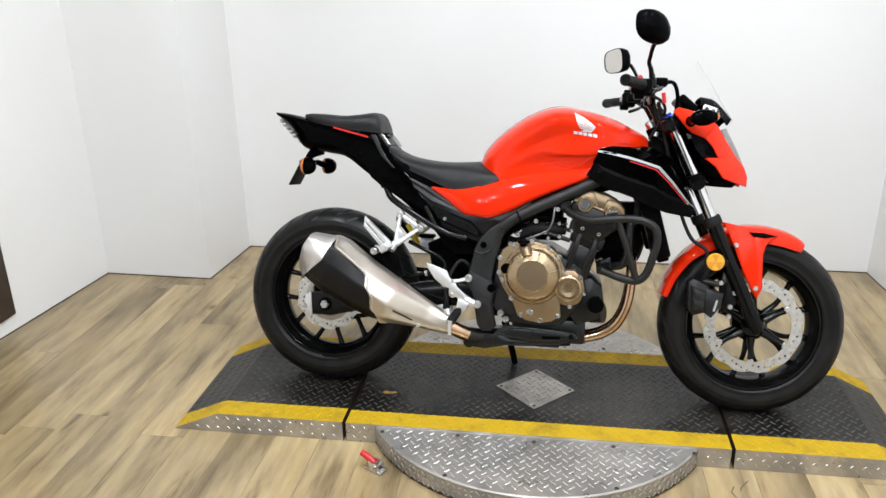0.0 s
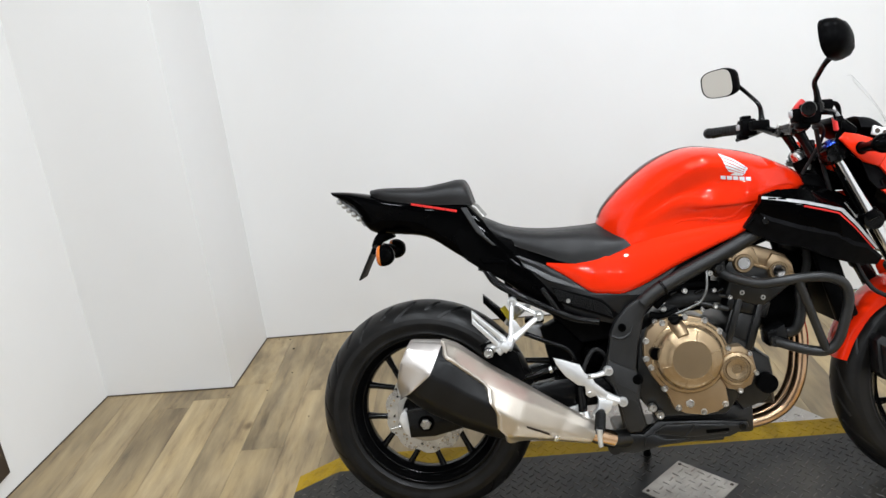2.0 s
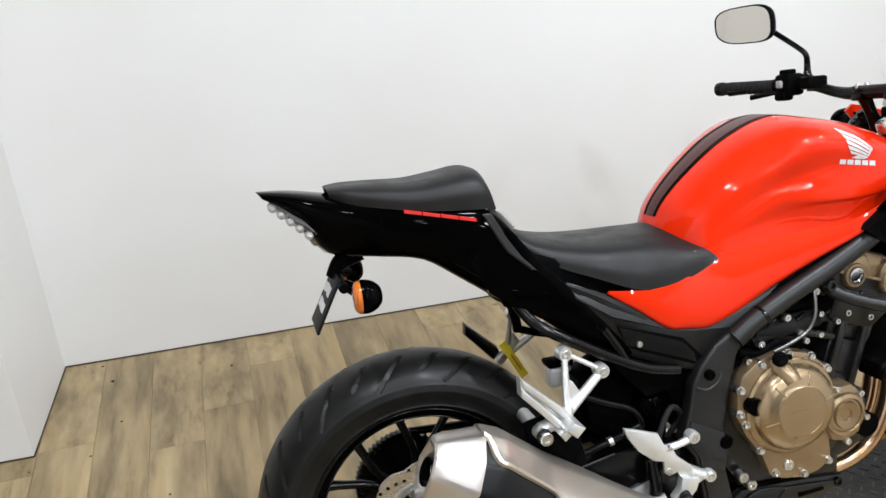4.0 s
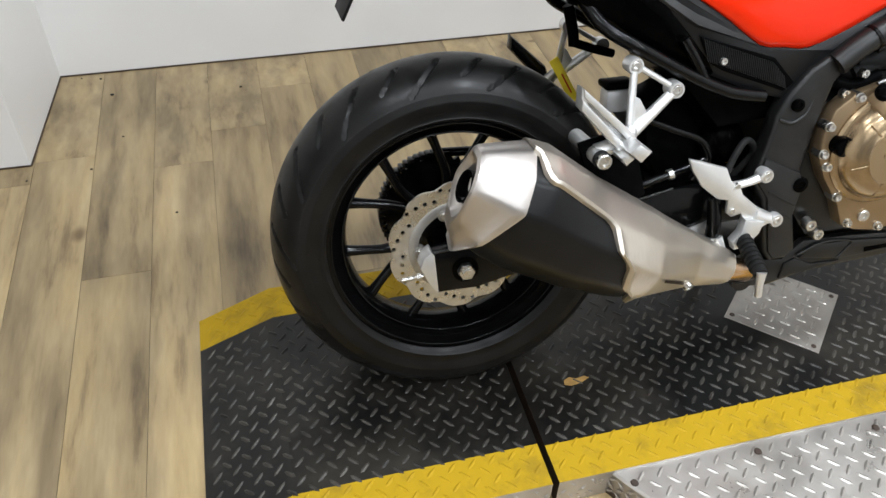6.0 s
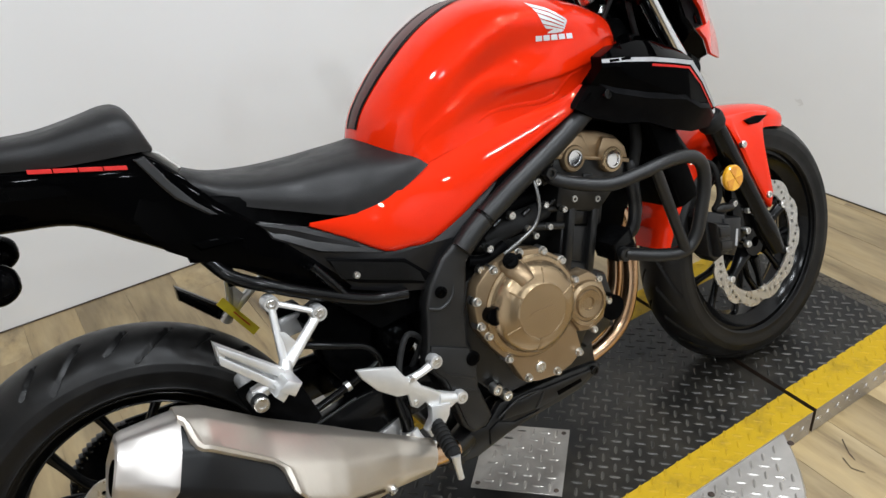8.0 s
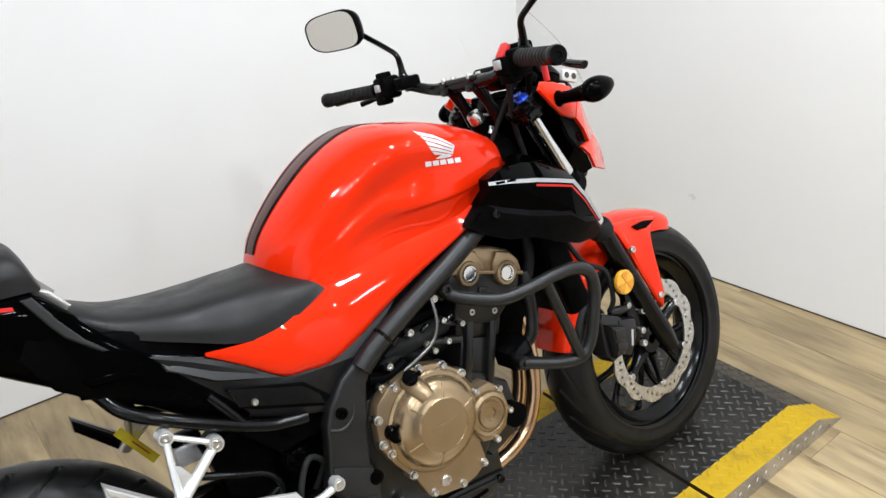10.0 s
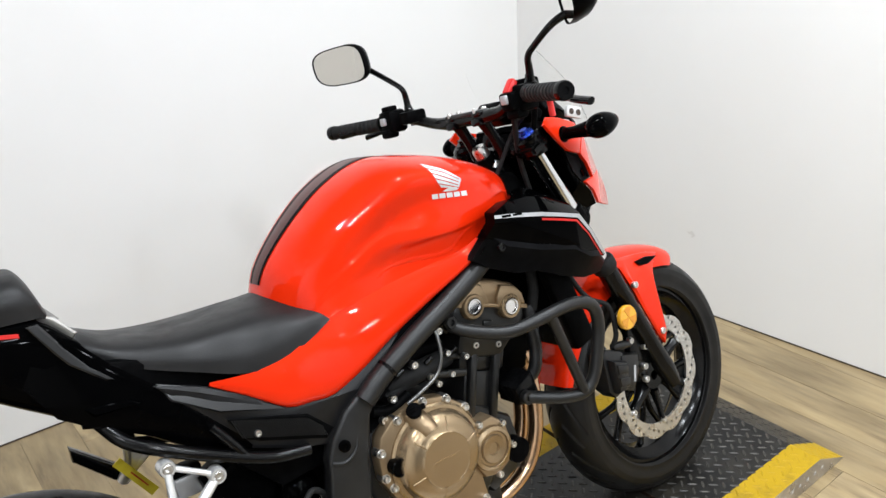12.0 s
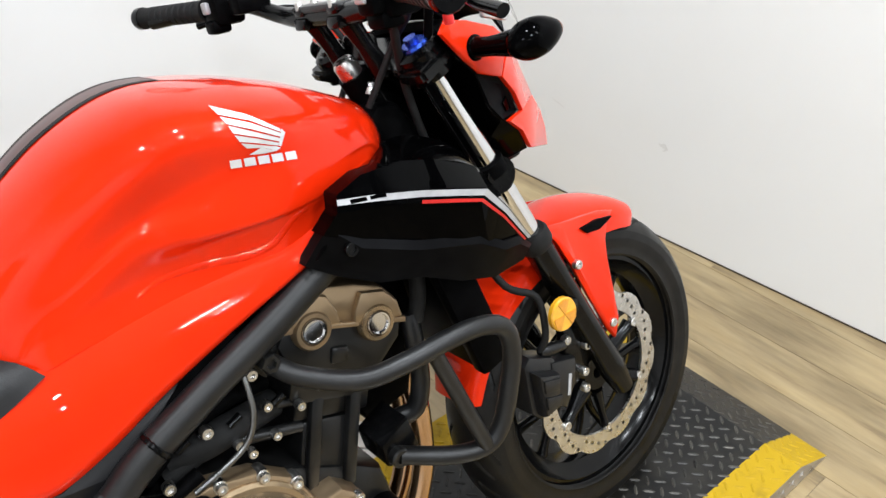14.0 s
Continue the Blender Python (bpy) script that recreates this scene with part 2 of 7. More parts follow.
# ---- mesh helpers ----
def mesh_object(name, bm, mat, parent=None, label="", smooth=35):
    data = bpy.data.meshes.new(name)
    bmesh.ops.recalc_face_normals(bm, faces=bm.faces)
    bm.to_mesh(data)
    bm.free()
    for m in mat if isinstance(mat, (list, tuple)) else (mat,):
        data.materials.append(m)
    if smooth:
        data.shade_smooth()
        data.set_sharp_from_angle(angle=radians(smooth))
    ob = new(name, data)
    if parent:
        ob.parent = parent
    if label:
        ob["label"] = label
    return ob


def part(name, bm, mat, parent, label="", smooth=35):
    return mesh_object(name, bm, mat, parent, label, smooth)


def box(bm, lo, hi, bevel=0.0):
    made_verts = bmesh.ops.create_cube(bm, size=1.0)["verts"]
    for v in made_verts:
        v.co = Vector([l + (c + 0.5) * (h - l) for c, l, h in zip(v.co, lo, hi)])
    if bevel:
        edges = list({e for v in made_verts for e in v.link_edges})
        bmesh.ops.bevel(bm, geom=edges, offset=bevel, segments=2, affect="EDGES", profile=0.5)
    return bm


def spline(points, steps):
    """A Catmull-Rom line through the points."""
    p = np.array(points, float)
    p = np.vstack([2 * p[0] - p[1], p, 2 * p[-1] - p[-2]])
    out = []
    for i in range(1, len(p) - 2):
        for k in range(steps):
            u = k / steps
            a, b, c, d = p[i - 1], p[i], p[i + 1], p[i + 2]
            out.append(0.5 * (2 * b + (c - a) * u + (2 * a - 5 * b + 4 * c - d) * u * u + (3 * b - a - 3 * c + d) * u**3))
    out.append(p[-2])
    return np.array(out)


def tube(bm, points, r, sides=12, steps=6, caps=True, flat=1.0):
    """A round bar along a smooth line; r is one radius or one for each point."""
    radii = r if isinstance(r, (list, tuple)) else [r] * len(points)
    sides = max(sides, 14)
    line = spline([(*p, q) for p, q in zip(points, radii)], steps) if steps > 1 else np.array([(*p, q) for p, q in zip(points, radii)], float)
    rings, side = [], None
    for i, row in enumerate(line):
        ahead = Vector((line[min(i + 1, len(line) - 1)][:3] - line[max(i - 1, 0)][:3]).tolist()).normalized()
        if side is None:
            side = ahead.orthogonal().normalized()
        side = (side - ahead * side.dot(ahead)).normalized()
        other = ahead.cross(side)
        rings.append([bm.verts.new(Vector(row[:3].tolist()) + float(row[3]) * (math.cos(a) * side + flat * math.sin(a) * other)) for a in (2 * math.pi * k / sides for k in range(sides))])
    for a, b in zip(rings, rings[1:]):
        for k in range(sides):
            bm.faces.new((a[k], a[(k + 1) % sides], b[(k + 1) % sides], b[k]))
    if caps:
        bm.faces.new(rings[0][::-1])
        bm.faces.new(rings[-1])
    return bm


def bar(bm, a, b, r, sides=14, r2=None):
    return tube(bm, [a, b], [r, r if r2 is None else r2], sides, 1)


def lathe(bm, profile, place=(0, 0, 0), axis=(0, 1, 0), sides=48, closed=False):
    """Turns a profile of (radius, along) about an axis through a place."""
    ax = Vector(axis).normalized()
    u = ax.orthogonal().normalized()
    if abs(ax.y) > 0.99:
        u = Vector((1, 0, 0))
    w = ax.cross(u)
    rings = []
    for r, d in profile:
        if r < 1e-6:
            rings.append([bm.verts.new(Vector(place) + ax * d)] * sides)
        else:
            rings.append([bm.verts.new(Vector(place) + ax * d + r * (math.cos(t) * u + math.sin(t) * w)) for t in (2 * math.pi * k / sides for k in range(sides))])
    pairs = list(zip(rings, rings[1:])) + ([(rings[-1], rings[0])] if closed else [])
    for a, b in pairs:
        for k in range(sides):
            face = list(dict.fromkeys((a[k], a[(k + 1) % sides], b[(k + 1) % sides], b[k])))
            if len(face) > 2:
                bm.faces.new(face)
    return bm


def skin(bm, grid, steps=4, mirror=False, solid=0.0, close=False):
    """A smooth surface through a grid of points (rows of equal length). mirror: rows run from the middle (y = 0) to the right side."""
    rows = [list(row) for row in grid]
    if mirror:
        rows = [[(x, -y, z) for x, y, z in row[:0:-1]] + row for row in rows]
        rows = [[(x, -y, z) for x, y, z in row] for row in rows]
    fine = [spline(row, steps) for row in rows]
    cols = [spline([row[k] for row in fine], steps) for k in range(len(fine[0]))]
    n, m = len(cols[0]), len(cols)
    verts = [[bm.verts.new(cols[j][i]) for j in range(m)] for i in range(n)]
    for i in range(n - 1):
        for j in range(m - 1):
            bm.faces.new((verts[i][j], verts[i][j + 1], verts[i + 1][j + 1], verts[i + 1][j]))
        if close:
            bm.faces.new((verts[i][m - 1], verts[i][0], verts[i + 1][0], verts[i + 1][m - 1]))
    if close:
        bm.faces.new(verts[0][::-1])
        bm.faces.new(verts[-1])
    bmesh.ops.remove_doubles(bm, verts=bm.verts, dist=1e-5)
    if solid:
        bmesh.ops.recalc_face_normals(bm, faces=bm.faces)
        bmesh.ops.solidify(bm, geom=bm.faces[:], thickness=solid)
    return bm


def plate(bm, outline, y0, y1, bevel=0.002, segments=2):
    """A flat piece of outline (x, z) between two y."""
    a = [bm.verts.new((x, y0, z)) for x, z in outline]
    b = [bm.verts.new((x, y1, z)) for x, z in outline]
    n = len(outline)
    faces = [bm.faces.new(a), bm.faces.new(b[::-1])]
    for k in range(n):
        faces.append(bm.faces.new((a[k], b[k], b[(k + 1) % n], a[(k + 1) % n])))
    bmesh.ops.recalc_face_normals(bm, faces=faces)
    if bevel:
        rim = [e for f in faces[:2] for e in f.edges]
        bmesh.ops.bevel(bm, geom=rim, offset=bevel, segments=segments, affect="EDGES", profile=0.5)
    return bm


def panel(bm, outline, thick=0.006, puff=0.006, inset=0.012, side=-1):
    """A body panel: outline of (x, y, z) on the right side (y counted outwards), rounded over its rim."""
    pts = [Vector((x, side * y, z)) for x, y, z in outline]
    n = len(pts)
    back = [bm.verts.new(p - Vector((0, side * thick, 0))) for p in pts]
    rim = [bm.verts.new(p) for p in pts]
    inner = []
    for k in range(n):
        a, b = (pts[k] - pts[k - 1]).normalized(), (pts[(k + 1) % n] - pts[k]).normalized()
        inward = Vector((-(a.z + b.z), 0, a.x + b.x))
        if inward.length > 1e-6:
            inward.normalize()
        area = sum(pts[i].x * pts[(i + 1) % n].z - pts[(i + 1) % n].x * pts[i].z for i in range(n))
        inner.append(bm.verts.new(pts[k] + inward * inset * (1 if area > 0 else -1) + Vector((0, side * puff, 0))))
    for k in range(n):
        j = (k + 1) % n
        bm.faces.new((back[k], back[j], rim[j], rim[k]))
        bm.faces.new((rim[k], rim[j], inner[j], inner[k]))
    top = bm.faces.new(inner)
    bot = bm.faces.new(back[::-1])
    bmesh.ops.triangulate(bm, faces=[top, bot])
    return bm


def bolt(bm, place, r=0.007, out=0.006, axis=(0, -1, 0), sides=12):
    lathe(bm, [(0, out * 0.55), (r * 0.45, out * 0.55), (r * 0.5, out), (r * 0.86, out), (r, out * 0.75), (r, -0.004), (0, -0.004)], place, axis, sides)
    return bm


# ---- room ----
def wall(name, corners, label, paint=WALL):
    """An upright wall over a floor plan of corners."""
    bm = bmesh.new()
    low, top = [bm.verts.new((x, y, 0)) for x, y in corners], [bm.verts.new((x, y, ROOM_H)) for x, y in corners]
    bm.faces.new(low[::-1])
    bm.faces.new(top)
    for k in range(len(corners)):
        j = (k + 1) % len(corners)
        bm.faces.new((low[k], low[j], top[j], top[k]))
    return tagged(mesh_object(name, bm, paint, smooth=0), label, "wall", kind="structure")


T = 0.12
wall("wall_back", [(-1.583, 1.410), (1.552, 1.374), (1.552, 1.50), (-1.583, 1.54)], "white painted wall behind the turntable")
wall("wall_right", [(1.552, 1.50), (1.552, 1.374), (1.662, -0.40), (1.662, ROOM_F), (1.82, ROOM_F), (1.82, 1.50)], "white painted side wall with faint scuffs")
wall("wall_left", [(-2.36, ROOM_F), (-2.24, ROOM_F), (-2.235, 0.20), (-2.160, 0.975), (-2.36, 0.975)], "white painted wall meeting the boxed-out corner")
wall("wall_pillar", [(-2.36, 0.976), (-1.614, 0.957), (-1.583, 1.409), (-1.583, 1.54), (-2.36, 1.54)], "white boxed-out corner pillar standing on the floor")
# front wall and ceiling are out of view, added to limit the bounce
wall("wall_front", [(-2.36, ROOM_F - T), (1.82, ROOM_F - T), (1.82, ROOM_F), (-2.36, ROOM_F)], "unseen wall closing the bay, grey to cut bounced light", SHADE_WALL)
tagged(mesh_object("ceiling", box(bmesh.new(), (ROOM_L - T, ROOM_F - T, ROOM_H), (ROOM_R + T, ROOM_B + T, ROOM_H + 0.1)), CEILING, smooth=0), "unseen ceiling over the bay, grey to cut bounced light", "ceiling", kind="structure")
base_floor = tagged(mesh_object("floor", box(bmesh.new(), (ROOM_L - T, ROOM_F - T, -0.1), (ROOM_R + T, ROOM_B + T, -0.0022)), JOINT, smooth=0), "grey-brown wood-look vinyl plank floor", "floor", kind="structure")


def floor_gap(a, b):
    """The dark slit where a wall meets the floor, 4 mm high, from a to b along the wall's foot."""
    p, q = Vector((*a, 0)), Vector((*b, 0))
    across = Vector((q.y - p.y, p.x - q.x, 0)).normalized() * 0.003
    bm = bmesh.new()
    low = [bm.verts.new(v + Vector((0, 0, 0.0004))) for v in (p - across, q - across, q + across, p + across)]
    top = [bm.verts.new(v.co + Vector((0, 0, 0.0036))) for v in low]
    bm.faces.new(low[::-1])
    bm.faces.new(top)
    for k in range(4):
        bm.faces.new((low[k], low[(k + 1) % 4], top[(k + 1) % 4], top[k]))
    return tagged(mesh_object("trim", bm, DARK_TRIM, smooth=0), "dark slit between the wall and the floor", "trim", kind="structure")


floor_gap((-1.583, 1.410), (1.552, 1.374))
floor_gap((1.552, 1.374), (1.662, -0.40))
floor_gap((-1.614, 0.957), (-1.583, 1.409))
floor_gap((-2.160, 0.971), (-1.614, 0.957))
floor_gap((-2.235, 0.20), (-2.160, 0.975))

GRIME = made("wall_grime", (0.68, 0.665, 0.645), (0.765, 0.755, 0.74), 0.7, scale=60, spec=0.2)


def scuff(parent, spots, label):
    """Faint rubbed marks: thin crooked strokes on the right wall, each of (y, z, length, width, slope)."""
    bm = bmesh.new()
    for y, z, length, width, slope in spots:
        rows = []
        for k in range(7):
            u = k / 6 - 0.5
            w = width * (0.25 + math.cos(u * 2.8)) * (1.0 + 0.35 * math.sin(9 * u + 40 * y))
            cy, cz = y + u * length, z + slope * u * length + 0.25 * width * math.sin(7 * u + 30 * z)
            wall_x = 1.552 + (1.374 - cy) * 0.0620 - 0.0012
            rows.append([bm.verts.new((wall_x, cy, cz - w / 2)), bm.verts.new((wall_x, cy, cz + w / 2))])
        for a, b in zip(rows, rows[1:]):
            bm.faces.new((a[0], b[0], b[1], a[1]))
    ob = mesh_object("scuff_mark", bm, GRIME, parent, label, 0)
    return ob


scuff(bpy.data.objects["wall_right"], [(0.530, 0.297, 0.034, 0.010, 0.25), (0.522, 0.288, 0.018, 0.008, -0.5)], "faint grey rub mark")
scuff(bpy.data.objects["wall_right"], [(0.928, 0.307, 0.050, 0.004, 0.35)], "faint grey streak")
bm = box(bmesh.new(), (-2.275, -0.60, 0.075), (-2.208, 0.345, 2.10), 0.004)
tagged(mesh_object("door_1", bm, DARK_TRIM), "dark brown door leaf standing against the white wall", "door", kind="structure")


def ceiling_light(x, y, power):
    root = tagged(new("ceiling_light"), "round white ceiling lamp at an assumed place, with a frosted diffuser", "ceiling light", "ceiling lights")
    root.matrix_world = pose(x, y, ROOM_H - 0.002)
    part("housing", lathe(bmesh.new(), [(0.0, 0.0), (0.12, 0.0), (0.12, -0.045), (0.105, -0.055), (0.096, -0.055)], (0, 0, 0), (0, 0, 1), 32), CEILING, root)
    part("diffuser", lathe(bmesh.new(), [(0.095, -0.052), (0.085, -0.060), (0.0, -0.064)], (0, 0, 0), (0, 0, 1), 32), LAMP_WHITE, root)
    lamp("ceiling_lamp", (x, y, ROOM_H - 0.078), 0.17, power)


for lx, ly, p in LIGHTS:
    ceiling_light(lx, ly, p)


CRUMB = made("dark_crumb", (0.02, 0.018, 0.016), (0.04, 0.034, 0.028), 0.8, scale=80)
bm = bmesh.new()
for k, (x, y) in enumerate(((-1.426, 1.271), (-1.460, 0.907), (-1.464, 1.372), (-1.520, 1.388), (-1.386, 1.044), (-1.055, 1.238), (-1.617, 0.891), (-1.245, 0.679))):
    r = 0.0055 if k == 0 else 0.0028 + 0.0006 * (k % 3)
    bmesh.ops.create_icosphere(bm, subdivisions=1, radius=r, matrix=Matrix.Translation((x, y, r * 0.5)) @ Matrix.Diagonal((1.2, 0.8, 0.6, 1)))
tagged(mesh_object("crumb", bm, CRUMB, smooth=0), "small dark crumbs of dirt on the plank floor", "dirt", kind="stuff")


# ---- turntable and wheel ramp ----
H = 0.07
DISC_R, SEAM, BEND, TIP, HALF, STRIPE = 0.585, 0.61, 1.045, 1.20, 0.283, 0.19
table = tagged(new("motorcycle_turntable"), "steel tread plate turntable with a black ramp edged in yellow", "turntable")


def tread(bm, spots, top, size=(0.0142, 0.0041), high=0.0019):
    """Raised lozenges, by turns along and across."""
    for x, y, way, tilt, z in spots:
        c, s = math.cos(way), math.sin(way)
        ring = []
        for u, v in ((size[0], 0), (size[0] * 0.45, size[1]), (-size[0] * 0.45, size[1]), (-size[0], 0), (-size[0] * 0.45, -size[1]), (size[0] * 0.45, -size[1])):
            ring.append(bm.verts.new((x + c * u - s * v, y + s * u + c * v, z + tilt * (c * u - s * v) - 0.0004)))
        tops = [bm.verts.new((x + c * u, y + s * u, z + tilt * c * u + high)) for u in (size[0] * 0.55, -size[0] * 0.55)]
        bm.faces.new((ring[0], ring[1], tops[0]))
        bm.faces.new((ring[1], ring[2], tops[1], tops[0]))
        bm.faces.new((ring[2], ring[3], tops[1]))
        bm.faces.new((ring[3], ring[4], tops[1]))
        bm.faces.new((ring[4], ring[5], tops[0], tops[1]))
        bm.faces.new((ring[5], ring[0], tops[0]))
    return bm


def lattice(x0, x1, y0, y1, pitch=0.0257):
    """Places and turns of the lozenges: rows that lean one way and the other by turns, shifted by half a step."""
    y, j = y0 + pitch * 0.45, 0
    while y < y1 - 0.006:
        x = x0 + pitch * (0.6 if j % 2 else 1.307)
        while x < x1 - 0.008:
            yield x, y, math.radians(45 if j % 2 else -45)
            x += pitch * 1.4142
        y += pitch * 0.7071
        j += 1


def tip_of(x):
    return TIP if x < 0 else TIP - 0.018


def ramp_height(x):
    return H if abs(x) < BEND else H * (1 - 0.94 * (abs(x) - BEND) / (tip_of(x) - BEND))


bm = bmesh.new()
lathe(bm, [(0, H - 0.006), (DISC_R - 0.004, H - 0.006), (DISC_R, H - 0.010), (DISC_R, 0.008), (DISC_R - 0.006, 0.0), (0, 0.0)], (0, 0.012, 0), (0, 0, 1), 96)
part("disc", bm, TREAD_STEEL, table, "round tread plate steel disc")
# dark ring round the disc's foot, standing in for the gap's shade
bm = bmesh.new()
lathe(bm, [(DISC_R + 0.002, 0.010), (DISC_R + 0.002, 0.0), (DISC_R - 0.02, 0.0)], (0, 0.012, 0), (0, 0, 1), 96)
part("disc_shade", bm, DARK_TRIM, table, "dark ring painted as the shade under the disc")


def deck(name, x0, x1):
    xs = [x0] + [s * BEND for s in (-1, 1) if x0 < s * BEND < x1] + [x1]
    ys = [-HALF, -STRIPE - (0.017 if x0 * x1 < 0 else 0.010), STRIPE + 0.020, HALF + 0.012]
    bm = bmesh.new()
    top = [[bm.verts.new((x, y, ramp_height(x))) for y in ys] for x in xs]
    low = [[bm.verts.new((x, y, 0.0)) for y in (ys[0], ys[-1])] for x in xs]
    for i in range(len(xs) - 1):
        for j in range(3):
            f = bm.faces.new((top[i][j], top[i + 1][j], top[i + 1][j + 1], top[i][j + 1]))
            f.material_index = 0 if j == 1 else 1
        bm.faces.new((low[i][0], low[i + 1][0], top[i + 1][0], top[i][0])).material_index = 2
        bm.faces.new((top[i][3], top[i + 1][3], low[i + 1][1], low[i][1])).material_index = 2
    for i, flip in ((0, 1), (len(xs) - 1, -1)):
        bm.faces.new([top[i][0], top[i][1], top[i][2], top[i][3], low[i][1], low[i][0]][::flip]).material_index = 3
    return part(name, bm, [DECK_BLACK, DECK_YELLOW, TREAD_STEEL, DARK_TRIM], table, smooth=0)


GAP = 0.006
decks = [deck("ramp_section", -SEAM + GAP, SEAM - GAP), deck("ramp_end", -TIP, -SEAM - GAP), deck("ramp_end", SEAM + GAP, tip_of(1))]
rng = random.Random(4)
for piece, x0, x1 in zip(decks, (-SEAM, -TIP, SEAM), (SEAM, -SEAM, tip_of(1))):
    dark, gold = [], []
    for x, y, way in lattice(x0 + 0.008, x1 - 0.008, -HALF + 0.004, HALF + 0.010):
        if abs(x) + abs(y) < 0.158:
            continue
        if abs(y + STRIPE + (0.017 if abs(x) < SEAM else 0.010)) < 0.005 or abs(y - STRIPE - 0.020) < 0.005:
            continue
        slope = 0 if abs(x) < BEND else -math.copysign(H * 0.94 / (tip_of(x) - BEND), x)
        (dark if -STRIPE - (0.017 if abs(x) < SEAM else 0.010) < y < STRIPE + 0.020 else gold).append((x, y, way, slope, ramp_height(x)))
    tagged(part("black_tread", tread(bmesh.new(), dark, H), DECK_BUMP, piece, smooth=0), kind="stuff")
    tagged(part("yellow_tread", tread(bmesh.new(), gold, H), DECK_YELLOW, piece, smooth=0), kind="stuff")
spots = [(x, y, w, 0, H - 0.006) for x, y, w in lattice(-DISC_R, DISC_R, -DISC_R, DISC_R + 0.02) if x * x + (y - 0.012) ** 2 < (DISC_R - 0.02) ** 2 and not -HALF - 0.012 < y < HALF + 0.024]
tagged(part("steel_tread", tread(bmesh.new(), spots, H), TREAD_STEEL, table, smooth=0), kind="stuff")
# raised lozenges on the upright front faces
bm = bmesh.new()
for x0, x1 in ((-TIP + 0.05, -SEAM), (-SEAM, -0.52), (0.52, SEAM), (SEAM, TIP - 0.05)):
    for x, z, way in lattice(x0, x1, 0.006, 0.07):
        if z < ramp_height(x) - 0.009:
            c, s = math.cos(way), math.sin(way)
            ring = [bm.verts.new((x + c * u - s * v, -HALF + 0.0004, z + s * u + c * v)) for u, v in ((0.0112, 0), (0.0, 0.0034), (-0.0112, 0), (0.0, -0.0034))]
            tip = bm.verts.new((x, -HALF - 0.0032, z))
            for k in range(4):
                bm.faces.new((ring[k], ring[(k + 1) % 4], tip))
for k in range(200):
    for i, z in enumerate((0.012, 0.030, 0.048)):
        a = 2 * math.pi * k / 200
        way = math.radians(45 if (k + i) % 2 else -45)
        c, s = math.cos(way), math.sin(way)
        put = lambda u, v, r: bm.verts.new(((DISC_R + r) * math.cos(a + u / DISC_R), 0.012 + (DISC_R + r) * math.sin(a + u / DISC_R), z + v))
        ring = [put(c * u - s * v, s * u + c * v, 0.0022) for u, v in ((0.0115, 0), (0.0, 0.004), (-0.0115, 0), (0.0, -0.004))]
        tip = put(0, 0, 0.0046)
        for j in range(4):
            bm.faces.new((ring[j], ring[(j + 1) % 4], tip))
tagged(part("edge_tread", bm, TREAD_STEEL, table, smooth=0), kind="stuff")
# the lozenge-shaped cover plate in the middle of the deck
cover = bmesh.new()
plate(cover, [(-0.136, 0.0), (0.0, -0.133), (0.136, 0.0), (0.0, 0.130)], 0.0, 0.003, 0.0008)
bmesh.ops.transform(cover, matrix=Matrix(((1, 0, 0, 0), (0, 0, 1, 0), (0, 1, 0, H), (0, 0, 0, 1))), verts=cover.verts)
cover_plate = part("cover_plate", cover, COVER_STEEL, table, "bare steel tread plate cover turned on its corner", smooth=0)
spots = [(x, y, w, 0, H + 0.003) for x, y, w in lattice(-0.13, 0.13, -0.13, 0.13) if abs(x) + abs(y) < 0.115]
tagged(part("steel_tread", tread(bmesh.new(), spots, H), COVER_STEEL, cover_plate, smooth=0), kind="stuff")
for x, y in ((-0.118, 0), (0.118, 0), (0, -0.115), (0, 0.112)):
    part("screw", lathe(bmesh.new(), [(0, 0.002), (0.004, 0.0018), (0.0055, 0.0)], (x, y, H + 0.0032), (0, 0, 1), 10), DARK_TRIM, cover_plate)
for x, y in ((0.49, -0.310), (0.249, -0.304), (0.006, -0.309), (-0.234, -0.303), (-0.476, -0.310), (0.247, -0.506), (-0.247, -0.506), (0.249, 0.330), (0.006, 0.330), (-0.234, 0.330), (0.247, 0.520), (-0.247, 0.520)):
    part("disc_screw", lathe(bmesh.new(), [(0, 0.0026), (0.0055, 0.0024), (0.0075, 0.0)], (x, y, H - 0.0058), (0, 0, 1), 10), DARK_TRIM, table)
# short dark scratches on the floor beside the turntable
bm = bmesh.new()
for x0, y0, x1, y1 in ((0.648, -0.338, 0.622, -0.372), (0.622, -0.372, 0.615, -0.392), (0.600, -0.372, 0.588, -0.400), (0.588, -0.400, 0.600, -0.425)):
    d = Vector((y0 - y1, x1 - x0, 0)).normalized() * 0.0016
    bm.faces.new([bm.verts.new(Vector(p) + o) for p, o in (((x0, y0, 0.0012), d), ((x1, y1, 0.0012), d * 0.5), ((x1, y1, 0.0012), d * -0.5), ((x0, y0, 0.0012), -d))])
part("scratch", bm, DARK_TRIM, base_floor, "short dark scratches", 0)
